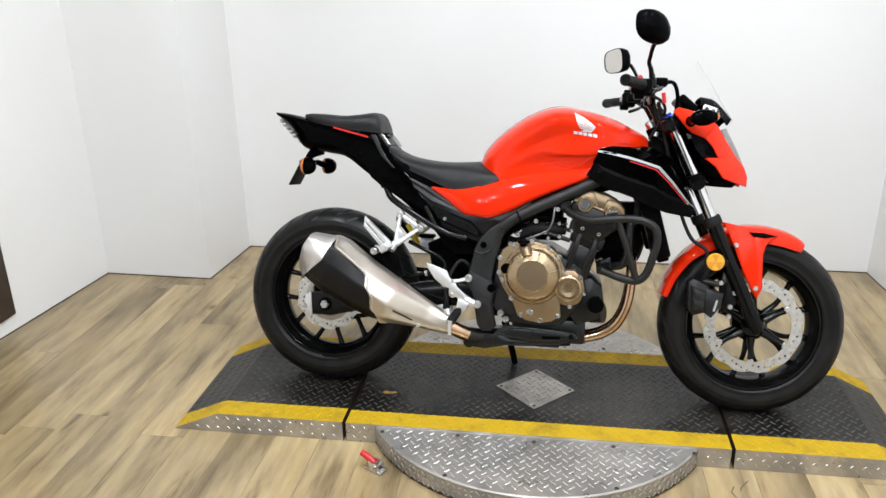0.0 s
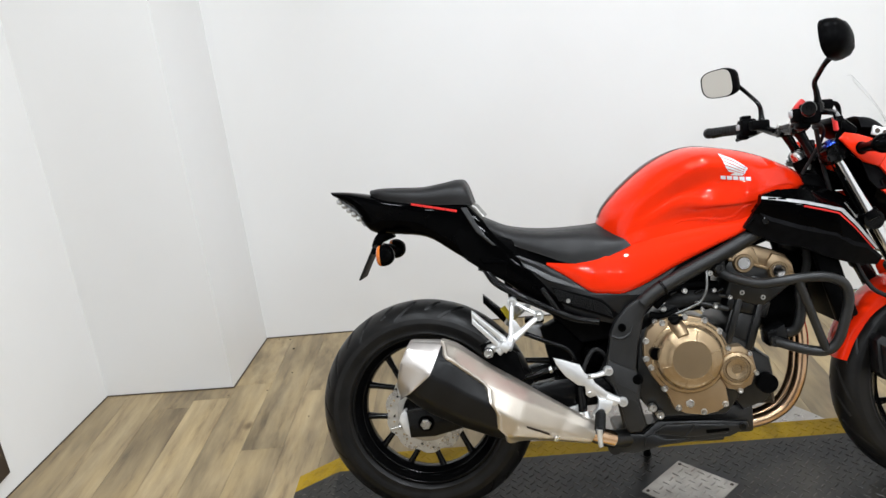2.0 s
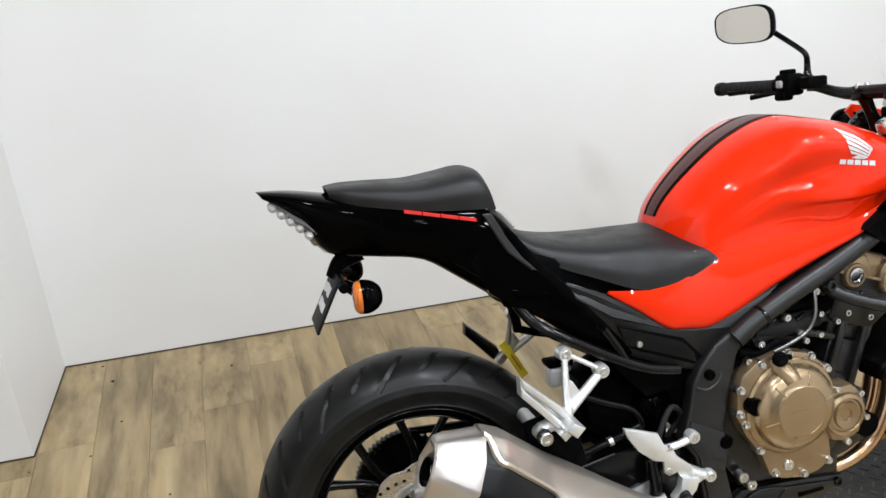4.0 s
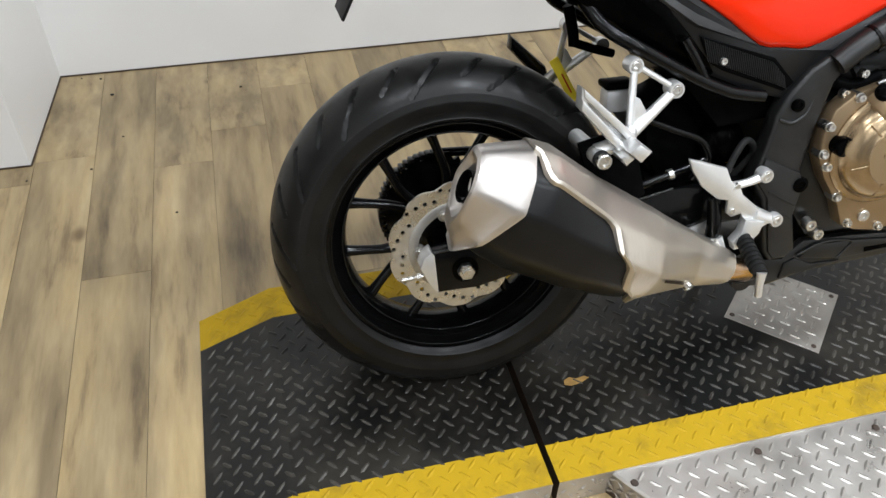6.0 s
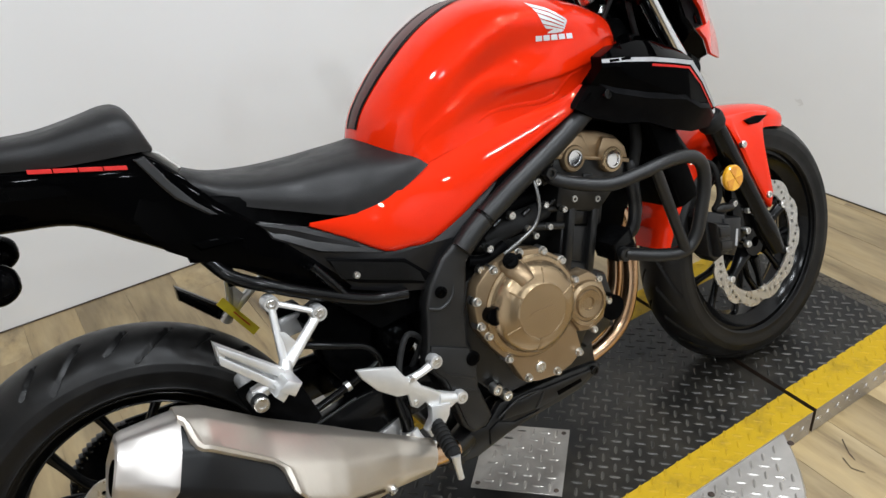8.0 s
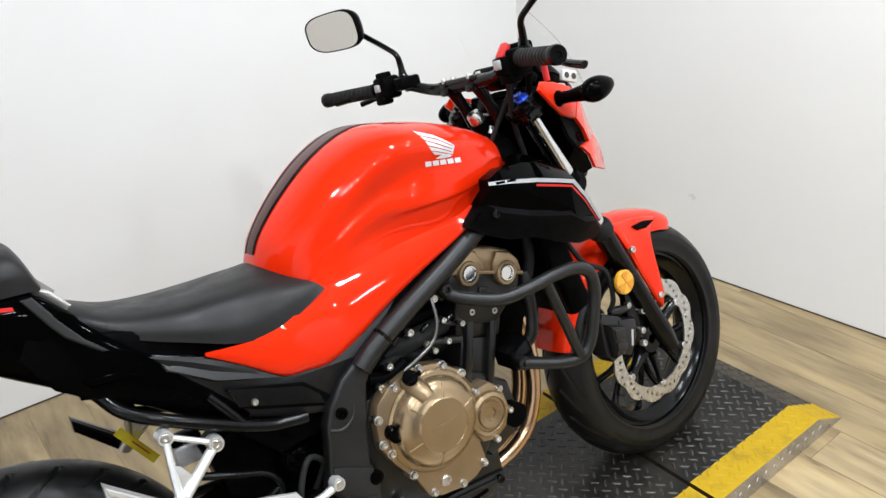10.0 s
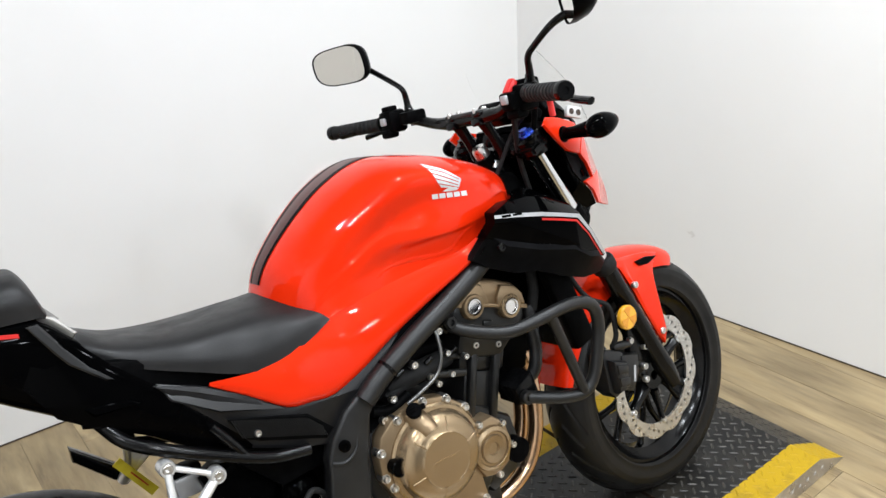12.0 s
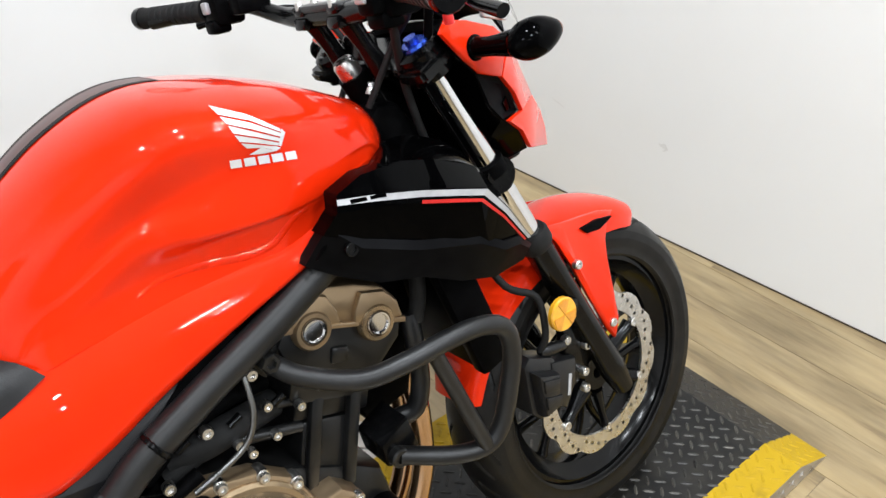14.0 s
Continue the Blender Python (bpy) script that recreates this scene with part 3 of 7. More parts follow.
# scraped patch and the release handle
bm = bmesh.new()
plate(bm, [(-0.022, -0.004), (-0.01, -0.009), (0.012, -0.006), (0.03, 0.002), (0.022, 0.008), (0.004, 0.005), (-0.008, 0.011), (-0.02, 0.006)], 0, 0.0008, 0)
bmesh.ops.transform(bm, matrix=pose(-0.50, -0.085, H + 0.0002) @ Matrix(((1, 0, 0, 0), (0, 0, 1, 0), (0, 1, 0, 0), (0, 0, 0, 1))), verts=bm.verts)
part("scrape", bm, SCUFF, table, "bare primer scrape in the black paint")
lever = tagged(new("turntable_clamp"), "small steel clamp with a red handle on the floor", "clamp")
lever.matrix_world = pose(-0.478, -0.420, 0, 0, 0, -28) @ Matrix.Scale(0.8, 4)
bm = bmesh.new()
box(bm, (-0.035, -0.022, 0.0), (0.045, 0.022, 0.012), 0.002)
box(bm, (-0.02, -0.019, 0.012), (0.03, -0.013, 0.042), 0.002)
box(bm, (-0.02, 0.013, 0.012), (0.03, 0.019, 0.042), 0.002)
part("bracket", bm, STEEL, lever)
part("handle", tube(bmesh.new(), [(0.0, 0.0, 0.03), (-0.03, 0.0, 0.043), (-0.065, 0.0, 0.052)], [0.010, 0.013, 0.012], 10, 4), RED_KNOB, lever, "red plastic grip")
part("bolt", bar(bmesh.new(), (0.018, -0.024, 0.028), (0.018, 0.024, 0.028), 0.008), STEEL, lever)

# ---- motorcycle: x ahead from the rear axle, y to its left, z up from the ground ----
bike = tagged(new("motorcycle"), "red and black naked motorcycle leaning on its side stand", "motorcycle")
bike.matrix_world = pose(-0.722, 0.005, 0.07, 0, 0, -2.0) @ pose(0, 0, 0, -15.0)
RC, FC = (0.003, 0.0, 0.302), (1.404, 0.0, 0.287)
FORK = Vector((-0.424, 0, 0.906)).normalized()
HEAD = Vector((1.065, 0, 0.93))
STEER = Matrix.Translation(HEAD) @ Matrix.Rotation(radians(3.2), 4, FORK) @ Matrix.Translation(-HEAD)


def steered(name, bm, mat, parent, label="", smooth=35):
    bmesh.ops.transform(bm, matrix=STEER, verts=bm.verts)
    return part(name, bm, mat, parent, label, smooth)


def tyre(bm, place, r, half, rim, grooves, skew, first):
    """A tyre with cut grooves."""
    cx, cy, cz = place
    crown, rows = 64, []
    shape = []
    for k in range(crown + 1):
        s = -1 + 2 * k / crown
        a = s * radians(62)
        shape.append((s, half * math.sin(a) / math.sin(radians(62)), r - half * 1.02 * (1 - math.cos(a))))
    edge_r = shape[0][2]
    wall_in = [(-half * 0.985, edge_r - 0.008), (-half * 1.0, edge_r - 0.010), (-half * 0.995, edge_r - 0.014), (-half * 0.97, edge_r - 0.026), (-half * 0.92, edge_r - 0.038), (-half * 0.935, edge_r - 0.040), (-half * 0.90, edge_r - 0.044), (-half * 0.80, rim + 0.012), (-half * 0.72, rim + 0.002), (-half * 0.60, rim - 0.004)]
    profile = [(None, y, q) for y, q in wall_in[::-1]] + shape + [(None, -y, q) for y, q in wall_in]
    n = 720
    rings = []
    for i in range(n):
        t = 2 * math.pi * i / n
        ring = []
        for s, y, q in profile:
            if s is not None and first < abs(s) < 0.93:
                phase = (t * grooves / (2 * math.pi) + skew * abs(s) ** 1.5 + (0.5 if s > 0 else 0)) % 1.0
                long_cut = 0.93 if int(t * grooves / (2 * math.pi) + skew * abs(s) ** 1.5) % 2 else 0.66
                if phase < 0.11 and abs(s) < long_cut:
                    q -= 0.0050
            ring.append(bm.verts.new((cx + q * math.cos(t), cy + y, cz + q * math.sin(t))))
        rings.append(ring)
    for i in range(n):
        a, b = rings[i], rings[(i + 1) % n]
        for k in range(len(profile) - 1):
            bm.faces.new((a[k], b[k], b[k + 1], a[k + 1]))
    return bm


def rim(bm, place, half, r):
    w = half * 0.72
    profile = [(r - 0.006, -w), (r + 0.006, -w), (r + 0.012, -w + 0.006), (r + 0.002, -w + 0.014), (r - 0.010, -w * 0.6), (r - 0.024, 0), (r - 0.010, w * 0.6), (r + 0.002, w - 0.014), (r + 0.012, w - 0.006), (r + 0.006, w), (r - 0.006, w), (r - 0.014, w - 0.012), (r - 0.030, w * 0.5), (r - 0.036, 0), (r - 0.030, -w * 0.5), (r - 0.014, -w + 0.012)]
    return lathe(bm, profile, place, (0, 1, 0), 96, closed=True)


def spoke(place, r, a, hub):
    """One spoke: a vee of two bars from the hub to the rim."""
    bm = bmesh.new()
    cx, cy, cz = place
    at = lambda q, t: (cx + q * math.cos(t), cy, cz + q * math.sin(t))
    for s in (-1, 1):
        tube(bm, [at(hub - 0.010, a + s * 0.10), at(0.105, a + s * 0.13), at(0.150, a + s * 0.225), at(r - 0.030, a + s * 0.270), at(r - 0.018, a + s * 0.277)], [0.0120, 0.0090, 0.0085, 0.0110, 0.0150], 8, 3, flat=0.85)
    return bm


def hub_of(bm, place, hub):
    lathe(bm, [(0.012, -0.05), (0.034, -0.05), (0.042, -0.03), (hub + 0.006, -0.014), (hub + 0.006, 0.014), (0.042, 0.03), (0.034, 0.05), (0.012, 0.05)], place, (0, 1, 0), 36, closed=True)
    return bm


def brake_disc(bm, place, r0, r1, waves, thick=0.0045):
    """A wave-edged disc with drilled holes."""
    cx, cy, cz = place
    cells = waves * 4
    step = 2 * math.pi / cells
    for j, y in ((0, -thick / 2), (1, thick / 2)):
        for i in range(cells):
            t0, t1 = i * step, (i + 1) * step
            edge = lambda t: r1 - 0.0075 * (0.5 + 0.5 * math.cos(waves * t)) ** 2
            mid = r0 + (r1 - r0) * (0.30 + 0.14 * (i % 4))
            pt = lambda q, t: (cx + q * math.cos(t), cy + y, cz + q * math.sin(t))
            tm = (t0 + t1) / 2
            outer = [(r0, t0), (r0, tm), (r0, t1), (mid, t1), (edge(t1), t1), (edge(tm), tm), (edge(t0), t0), (mid, t0)]
            around = [bm.verts.new(pt(q, t)) for q, t in outer]
            hole = []
            for k in range(8):
                a = math.pi + (k - 1) * math.pi / 4
                dq, dt = 0.0038 * math.cos(a), -0.0038 * math.sin(a) / mid
                hole.append(bm.verts.new(pt(mid + dq, tm + dt)))
            for k in range(8):
                bm.faces.new((around[k], around[(k + 1) % 8], hole[(k + 1) % 8], hole[k]))
            if j == 0:
                outs = [around[4], around[5], around[6]]
                far = [bm.verts.new(v.co + Vector((0, thick, 0))) for v in outs]
                for k in range(2):
                    bm.faces.new((outs[k], outs[k + 1], far[k + 1], far[k]))
                ins = [around[0], around[1], around[2]]
                far = [bm.verts.new(v.co + Vector((0, thick, 0))) for v in ins]
                for k in range(2):
                    bm.faces.new((ins[k], ins[k + 1], far[k + 1], far[k]))
    bmesh.ops.remove_doubles(bm, verts=bm.verts, dist=1e-5)
    return bm


# rear wheel
rear = part("rear_wheel", hub_of(rim(bmesh.new(), RC, 0.080, 0.214), RC, 0.062), BLACK_FRAME, bike, "gloss black cast wheel with six thin vee spokes")
part("tyre", tyre(bmesh.new(), RC, 0.305, 0.080, 0.214, 28, -1.15, 0.20), TYRE, rear, "black road tyre with slanted grooves", 50)
part("brake_disc", brake_disc(bmesh.new(), (RC[0], -0.074, RC[2]), 0.082, 0.117, 10), STEEL, rear, "drilled wave-edged steel brake disc", 30)
bm = bmesh.new()
lathe(bm, [(0.067, -0.002), (0.080, -0.002), (0.083, 0.0), (0.083, 0.004), (0.067, 0.004)], (RC[0], -0.076, RC[2]), (0, 1, 0), 64, closed=True)
for k in range(5):
    a = radians(109 + 72 * k)
    bar(bm, (RC[0] + 0.064 * math.cos(a), -0.068, RC[2] + 0.064 * math.sin(a)), (RC[0] + 0.064 * math.cos(a), -0.079, RC[2] + 0.064 * math.sin(a)), 0.0105, 16)
carrier = part("disc_carrier", bm, CAST, rear, "dull alloy disc carrier")
for k in range(5):
    a = radians(109 + 72 * k)
    part("bolt", bolt(bmesh.new(), (RC[0] + 0.064 * math.cos(a), -0.080, RC[2] + 0.064 * math.sin(a)), 0.0065, 0.005), STEEL, carrier)
bm = bmesh.new()
n_teeth = 41
teeth = []
for k in range(n_teeth * 2):
    a = math.pi * k / n_teeth
    q = 0.105 if k % 2 else 0.097
    teeth.append((RC[0] + q * math.cos(a), RC[2] + q * math.sin(a)))
plate(bm, teeth, 0.082, 0.090, 0)
part("sprocket", bm, BLACK_FRAME, rear)
bm = bmesh.new()
for k in range(62):
    a = radians(80) + k * 2 * math.pi / 62
    if k < 36:
        c = Vector((RC[0] + 0.106 * math.cos(a), 0.086, RC[2] + 0.106 * math.sin(a)))
        box(bm, c - Vector((0.0055, 0.010, 0.0055)), c + Vector((0.0055, 0.010, 0.0055)), 0.002)
for z0, z1 in ((0.408, 0.375), (0.196, 0.31)):
    tube(bm, [(RC[0] + 0.01, 0.086, z0), (0.56, 0.086, z1)], 0.0085, 6, 1)
part("chain", bm, BLACK_FRAME, bike, "black drive chain")
for k in range(6):
    part("spoke", spoke(RC, 0.212, radians(22.5 + 60 * k), 0.062), BLACK_FRAME, rear)
for r, y in ((0.2205, -0.0575), (0.2085, -0.0560), (0.188, -0.038)):
    ring = [(r + 0.0020 * math.cos(a * math.pi / 4), y + 0.0020 * math.sin(a * math.pi / 4)) for a in range(8)]
    part("rim_bead", lathe(bmesh.new(), ring, RC, (0, 1, 0), 96, closed=True), BLACK_FRAME, rear)
# front wheel
front = steered("front_wheel", hub_of(rim(bmesh.new(), FC, 0.062, 0.212), FC, 0.050), BLACK_FRAME, bike, "gloss black cast wheel with six thin vee spokes")
steered("tyre", tyre(bmesh.new(), FC, 0.292, 0.061, 0.212, 24, -1.7, 0.16), TYRE, front, "black road tyre with slanted grooves", 50)
steered("brake_disc", brake_disc(bmesh.new(), (FC[0], -0.054, FC[2]), 0.118, 0.155, 12), STEEL, front, "drilled wave-edged steel brake disc", 30)
for k in range(6):
    steered("spoke", spoke(FC, 0.210, radians(32.5 + 60 * k), 0.050), BLACK_FRAME, front)
for k in range(6):
    bm = bmesh.new()
    a = radians(30 + 60 * k)
    c = Vector((FC[0] + 0.110 * math.cos(a), -0.051, FC[2] + 0.110 * math.sin(a)))
    tube(bm, [(FC[0] + 0.04 * math.cos(a), -0.040, FC[2] + 0.04 * math.sin(a)), (FC[0] + 0.085 * math.cos(a), -0.048, FC[2] + 0.085 * math.sin(a)), c], [0.020, 0.012, 0.014], 8, 3, flat=0.6)
    steered("carrier_arm", bm, BLACK_FRAME, front)
    steered("disc_bolt", bolt(bmesh.new(), (FC[0] + 0.1155 * math.cos(a), -0.057, FC[2] + 0.1155 * math.sin(a)), 0.0088, 0.004), STEEL, front)

# fork, front mudguard, brake
foot = Vector((1.404, 0, 0.285))
for side in (-1, 1):
    y = Vector((0, side * 0.101, 0))
    top, mid = foot + FORK * 0.706 + y, foot + FORK * 0.37 + y
    leg = steered("fork_leg", tube(bmesh.new(), [foot - FORK * 0.01 + y, foot + FORK * 0.05 + y, foot + FORK * 0.10 + y, mid - FORK * 0.02, mid], [0.019, 0.0245, 0.0225, 0.023, 0.025], 20, 3), BLACK_FRAME, bike, "black lower fork leg")
    steered("fork_tube", bar(bmesh.new(), mid, top, 0.0185, 24), CHROME, leg, "bright chrome fork tube")
    bm = bmesh.new()
    lathe(bm, [(0.019, 0.012), (0.0255, 0.012), (0.0285, 0.006), (0.0285, -0.012), (0.024, -0.02)], mid, FORK, 24)
    steered("dust_seal", bm, RUBBER, leg)
    bm = bmesh.new()
    lathe(bm, [(0.0188, 0.011), (0.0250, 0.009), (0.0250, -0.011), (0.0188, -0.013)], foot + FORK * 0.515 + y, FORK, 24)
    steered("fork_collar", bm, BLACK_PLASTIC, leg)
    steered("axle_bolt", bolt(bmesh.new(), foot + y + Vector((0, side * 0.012, 0)), 0.009, 0.006, (0, side, 0)), STEEL, leg)
    steered("fork_clamp", lathe(bmesh.new(), [(0.0, 0.022), (0.024, 0.022), (0.031, 0.016), (0.031, -0.022), (0.021, -0.026)], top - FORK * 0.008, FORK, 24), BLACK_FRAME, leg)
    bm = bmesh.new()
    lathe(bm, [(0.0, 0.034), (0.009, 0.034), (0.009, 0.026), (0.017, 0.026), (0.019, 0.022), (0.019, 0.014)], top - FORK * 0.008, FORK, 16)
    steered("fork_cap", bm, BLUE_CAP if side < 0 else BLACK_FRAME, leg, "blue anodised preload cap" if side < 0 else "black fork cap")
bm = bmesh.new()
tc = foot + FORK * 0.695
outline = [(-0.138, -0.045), (-0.10, -0.05), (-0.045, -0.03), (0.045, -0.03), (0.10, -0.05), (0.138, -0.045), (0.135, 0.02), (0.06, 0.035), (-0.06, 0.035), (-0.135, 0.02)]
ahead = Vector((0.906, 0, 0.424))
lowv = [bm.verts.new(tc + Vector((0, u, 0)) + ahead * (v + 0.01) - FORK * 0.010) for u, v in outline]
upv = [bm.verts.new(tc + Vector((0, u, 0)) + ahead * (v + 0.01) + FORK * 0.010) for u, v in outline]
bm.faces.new(lowv[::-1])
bm.faces.new(upv)
for k in range(len(outline)):
    j = (k + 1) % len(outline)
    bm.faces.new((lowv[k], lowv[j], upv[j], upv[k]))
bmesh.ops.bevel(bm, geom=bm.edges[:], offset=0.005, segments=2, affect="EDGES")
steered("top_clamp", bm, BLACK_FRAME, bike, "black top fork clamp")
bm = bmesh.new()
c = foot + FORK * 0.50
for k in range(2):
    tube(bm, [c + Vector((0, -0.12, 0)), c + Vector((0, 0.12, 0))], 0.026, 10, 1)
tube(bm, [c - ahead * 0.035, tc - ahead * 0.035], 0.030, 16, 1)
steered("lower_clamp", bm, BLACK_FRAME, bike)

bm = bmesh.new()
rows = []
for deg, r, w in ((164, 0.306, 0.050), (150, 0.312, 0.060), (134, 0.316, 0.066), (118, 0.319, 0.070), (104, 0.322, 0.074), (90, 0.322, 0.074), (76, 0.319, 0.070), (66, 0.314, 0.060), (61, 0.308, 0.045)):
    a = radians(deg)
    row = []
    for f, drop in ((0, 0), (0.45, 0.002), (0.8, 0.010), (1.0, 0.026), (1.06, 0.052)):
        q = r - drop * (w / 0.07) * (0.62 if deg > 128 else 0.85 if deg > 112 else 1.0)
        row.append((FC[0] + q * math.cos(a), f * w, FC[2] + q * math.sin(a)))
    rows.append(row)
skin(bm, rows, 4, mirror=True, solid=0.0035)
mudguard = steered("front_mudguard", bm, RED, bike, "gloss red front mudguard", 50)
for side in (-1, 1):
    bm = bmesh.new()
    panel(bm, [(1.288, 0.084, 0.616), (1.335, 0.079, 0.606), (1.385, 0.077, 0.600), (1.432, 0.073, 0.592), (1.470, 0.066, 0.580), (1.442, 0.076, 0.566), (1.418, 0.091, 0.548), (1.408, 0.100, 0.520), (1.408, 0.106, 0.460), (1.410, 0.109, 0.415), (1.394, 0.110, 0.381), (1.376, 0.110, 0.408), (1.343, 0.110, 0.480), (1.316, 0.109, 0.545), (1.296, 0.102, 0.592)], 0.006, 0.004, 0.007, side)
    steered("mudguard_side", bm, RED, mudguard, smooth=60)
    bm = bmesh.new()
    panel(bm, [(1.366, 0.0885, 0.587), (1.408, 0.0865, 0.587), (1.452, 0.0810, 0.577), (1.410, 0.0890, 0.570), (1.378, 0.0905, 0.575)], 0.006, 0.001, 0.002, side)
    steered("mudguard_vent", bm, BLACK_PLASTIC, mudguard)
    for x, y, z in ((1.322, 0.1135, 0.547), (1.388, 0.1125, 0.414)):
        steered("mudguard_bolt", bolt(bmesh.new(), (x, side * y, z), 0.0078, 0.006, (0, side, 0)), STEEL, mudguard)
# caliper and reflector
bm = bmesh.new()
plate(bm, [(1.186, 0.424), (1.200, 0.436), (1.248, 0.414), (1.262, 0.392), (1.250, 0.330), (1.206, 0.318), (1.188, 0.338)], -0.108, -0.060, 0.006, 2)
plate(bm, [(1.194, 0.414), (1.240, 0.396), (1.232, 0.338), (1.198, 0.334)], -0.132, -0.100, 0.010, 2)
plate(bm, [(1.240, 0.408), (1.296, 0.392), (1.290, 0.350), (1.262, 0.312), (1.236, 0.330)], -0.112, -0.066, 0.007, 2)
for z in (0.346, 0.376):
    plate(bm, [(1.200, z + 0.026), (1.234, z + 0.016), (1.230, z - 0.004), (1.200, z + 0.004)], -0.1345, -0.128, 0.003, 2)
tube(bm, [(1.232, -0.096, 0.428), (1.256, -0.100, 0.424), (1.282, -0.100, 0.418)], [0.009, 0.011, 0.008], 12, 2)
caliper = steered("brake_caliper", bm, SATIN_GREY, bike, "black front brake caliper")
bm = bmesh.new()
plate(bm, [(1.290, 0.46), (1.330, 0.45), (1.350, 0.38), (1.325, 0.34), (1.295, 0.33), (1.285, 0.40)], -0.098, -0.078, 0.004)
steered("caliper_bracket", bm, BLACK_FRAME, caliper)
for x, z in ((1.286, 0.425), (1.318, 0.351), (1.316, 0.320), (1.330, 0.395)):
    steered("bolt", bolt(bmesh.new(), (x, -0.101, z), 0.0080, 0.007), STEEL, caliper)
bm = bmesh.new()
plate(bm, [(1.264, 0.336), (1.273, 0.372), (1.279, 0.370), (1.270, 0.334)], -0.1132, -0.1115, 0)
steered("letter_bar", bm, GREY_DECAL, caliper)
steered("brake_hose", tube(bmesh.new(), [(1.232, -0.098, 0.430), (1.238, -0.110, 0.462), (1.235, -0.105, 0.525), (1.19, -0.09, 0.56), (1.155, -0.075, 0.64), (1.125, -0.07, 0.75), (1.09, -0.08, 0.88), (1.06, -0.12, 0.98)], 0.0058, 8, 5), RUBBER, bike, "black rubber brake hose")
bm = bmesh.new()
lathe(bm, [(0, 0.0095), (0.0255, 0.0095), (0.0275, 0.007), (0.0275, 0), (0, 0)], (1.259, -0.127, 0.493), (0, -1, 0), 32)
reflector = steered("fork_reflector", bm, AMBER, bike, "round amber reflector on the fork")
bm = bmesh.new()
for k in range(3):
    a = radians(90 + 120 * k)
    plate(bm, [(1.259, 0.493), (1.259 + 0.024 * math.cos(a - 0.52), 0.493 + 0.024 * math.sin(a - 0.52)), (1.259 + 0.025 * math.cos(a), 0.493 + 0.025 * math.sin(a)), (1.259 + 0.024 * math.cos(a + 0.52), 0.493 + 0.024 * math.sin(a + 0.52))], -0.1378, -0.1362, 0)
steered("reflector_facet", bm, AMBER_DARK, reflector)
bm = bmesh.new()
plate(bm, [(1.255, 0.52), (1.30, 0.50), (1.30, 0.48), (1.252, 0.475)], -0.127, -0.112, 0.002)
steered("reflector_bracket", bm, BLACK_FRAME, bike)

# fuel tank
TANK_BACK = [
    [(0.508, 0, 0.77), (0.51, 0.03, 0.769), (0.52, 0.062, 0.762), (0.538, 0.088, 0.75), (0.555, 0.104, 0.741), (0.57, 0.115, 0.734), (0.582, 0.122, 0.728)],
    [(0.512, 0, 0.79), (0.514, 0.033, 0.788), (0.525, 0.068, 0.78), (0.544, 0.096, 0.766), (0.563, 0.112, 0.753), (0.582, 0.12, 0.742), (0.597, 0.125, 0.731)],
    [(0.535, 0, 0.832), (0.537, 0.038, 0.829), (0.546, 0.076, 0.818), (0.562, 0.107, 0.799), (0.582, 0.118, 0.777), (0.605, 0.122, 0.756), (0.622, 0.126, 0.736)],
    [(0.592, 0, 0.888), (0.594, 0.048, 0.884), (0.601, 0.092, 0.868), (0.613, 0.126, 0.842), (0.632, 0.13, 0.806), (0.652, 0.126, 0.77), (0.668, 0.128, 0.742)],
]
TANK_MIDDLE = [
    [(0.668, 0, 0.940), (0.669, 0.056, 0.936), (0.674, 0.108, 0.918), (0.684, 0.146, 0.884), (0.702, 0.144, 0.835), (0.718, 0.13, 0.786), (0.728, 0.133, 0.749)],
    [(0.752, 0, 0.968), (0.752, 0.06, 0.966), (0.754, 0.122, 0.953), (0.759, 0.168, 0.922), (0.767, 0.166, 0.862), (0.778, 0.143, 0.8), (0.788, 0.141, 0.756)],
    [(0.84, 0, 0.959), (0.84, 0.058, 0.958), (0.841, 0.118, 0.948), (0.844, 0.168, 0.918), (0.848, 0.176, 0.868), (0.852, 0.159, 0.81), (0.854, 0.151, 0.763)],
    [(0.925, 0, 0.936), (0.925, 0.052, 0.935), (0.925, 0.106, 0.926), (0.926, 0.152, 0.900), (0.926, 0.168, 0.861), (0.92, 0.166, 0.819), (0.902, 0.16, 0.787)],
]
TANK_FRONT = [
    [(0.992, 0, 0.906), (0.992, 0.044, 0.905), (0.993, 0.088, 0.898), (0.992, 0.124, 0.882), (0.986, 0.144, 0.856), (0.970, 0.152, 0.830), (0.945, 0.155, 0.806)],
    [(1.038, 0, 0.882), (1.038, 0.034, 0.880), (1.036, 0.064, 0.871), (1.030, 0.092, 0.856), (1.016, 0.116, 0.838), (0.995, 0.134, 0.820), (0.968, 0.147, 0.804)],
    [(1.062, 0, 0.850), (1.060, 0.034, 0.846), (1.050, 0.062, 0.838), (1.036, 0.086, 0.826), (1.018, 0.108, 0.812), (0.996, 0.126, 0.802), (0.970, 0.143, 0.794)],
]
TANK = TANK_BACK + TANK_MIDDLE + TANK_FRONT
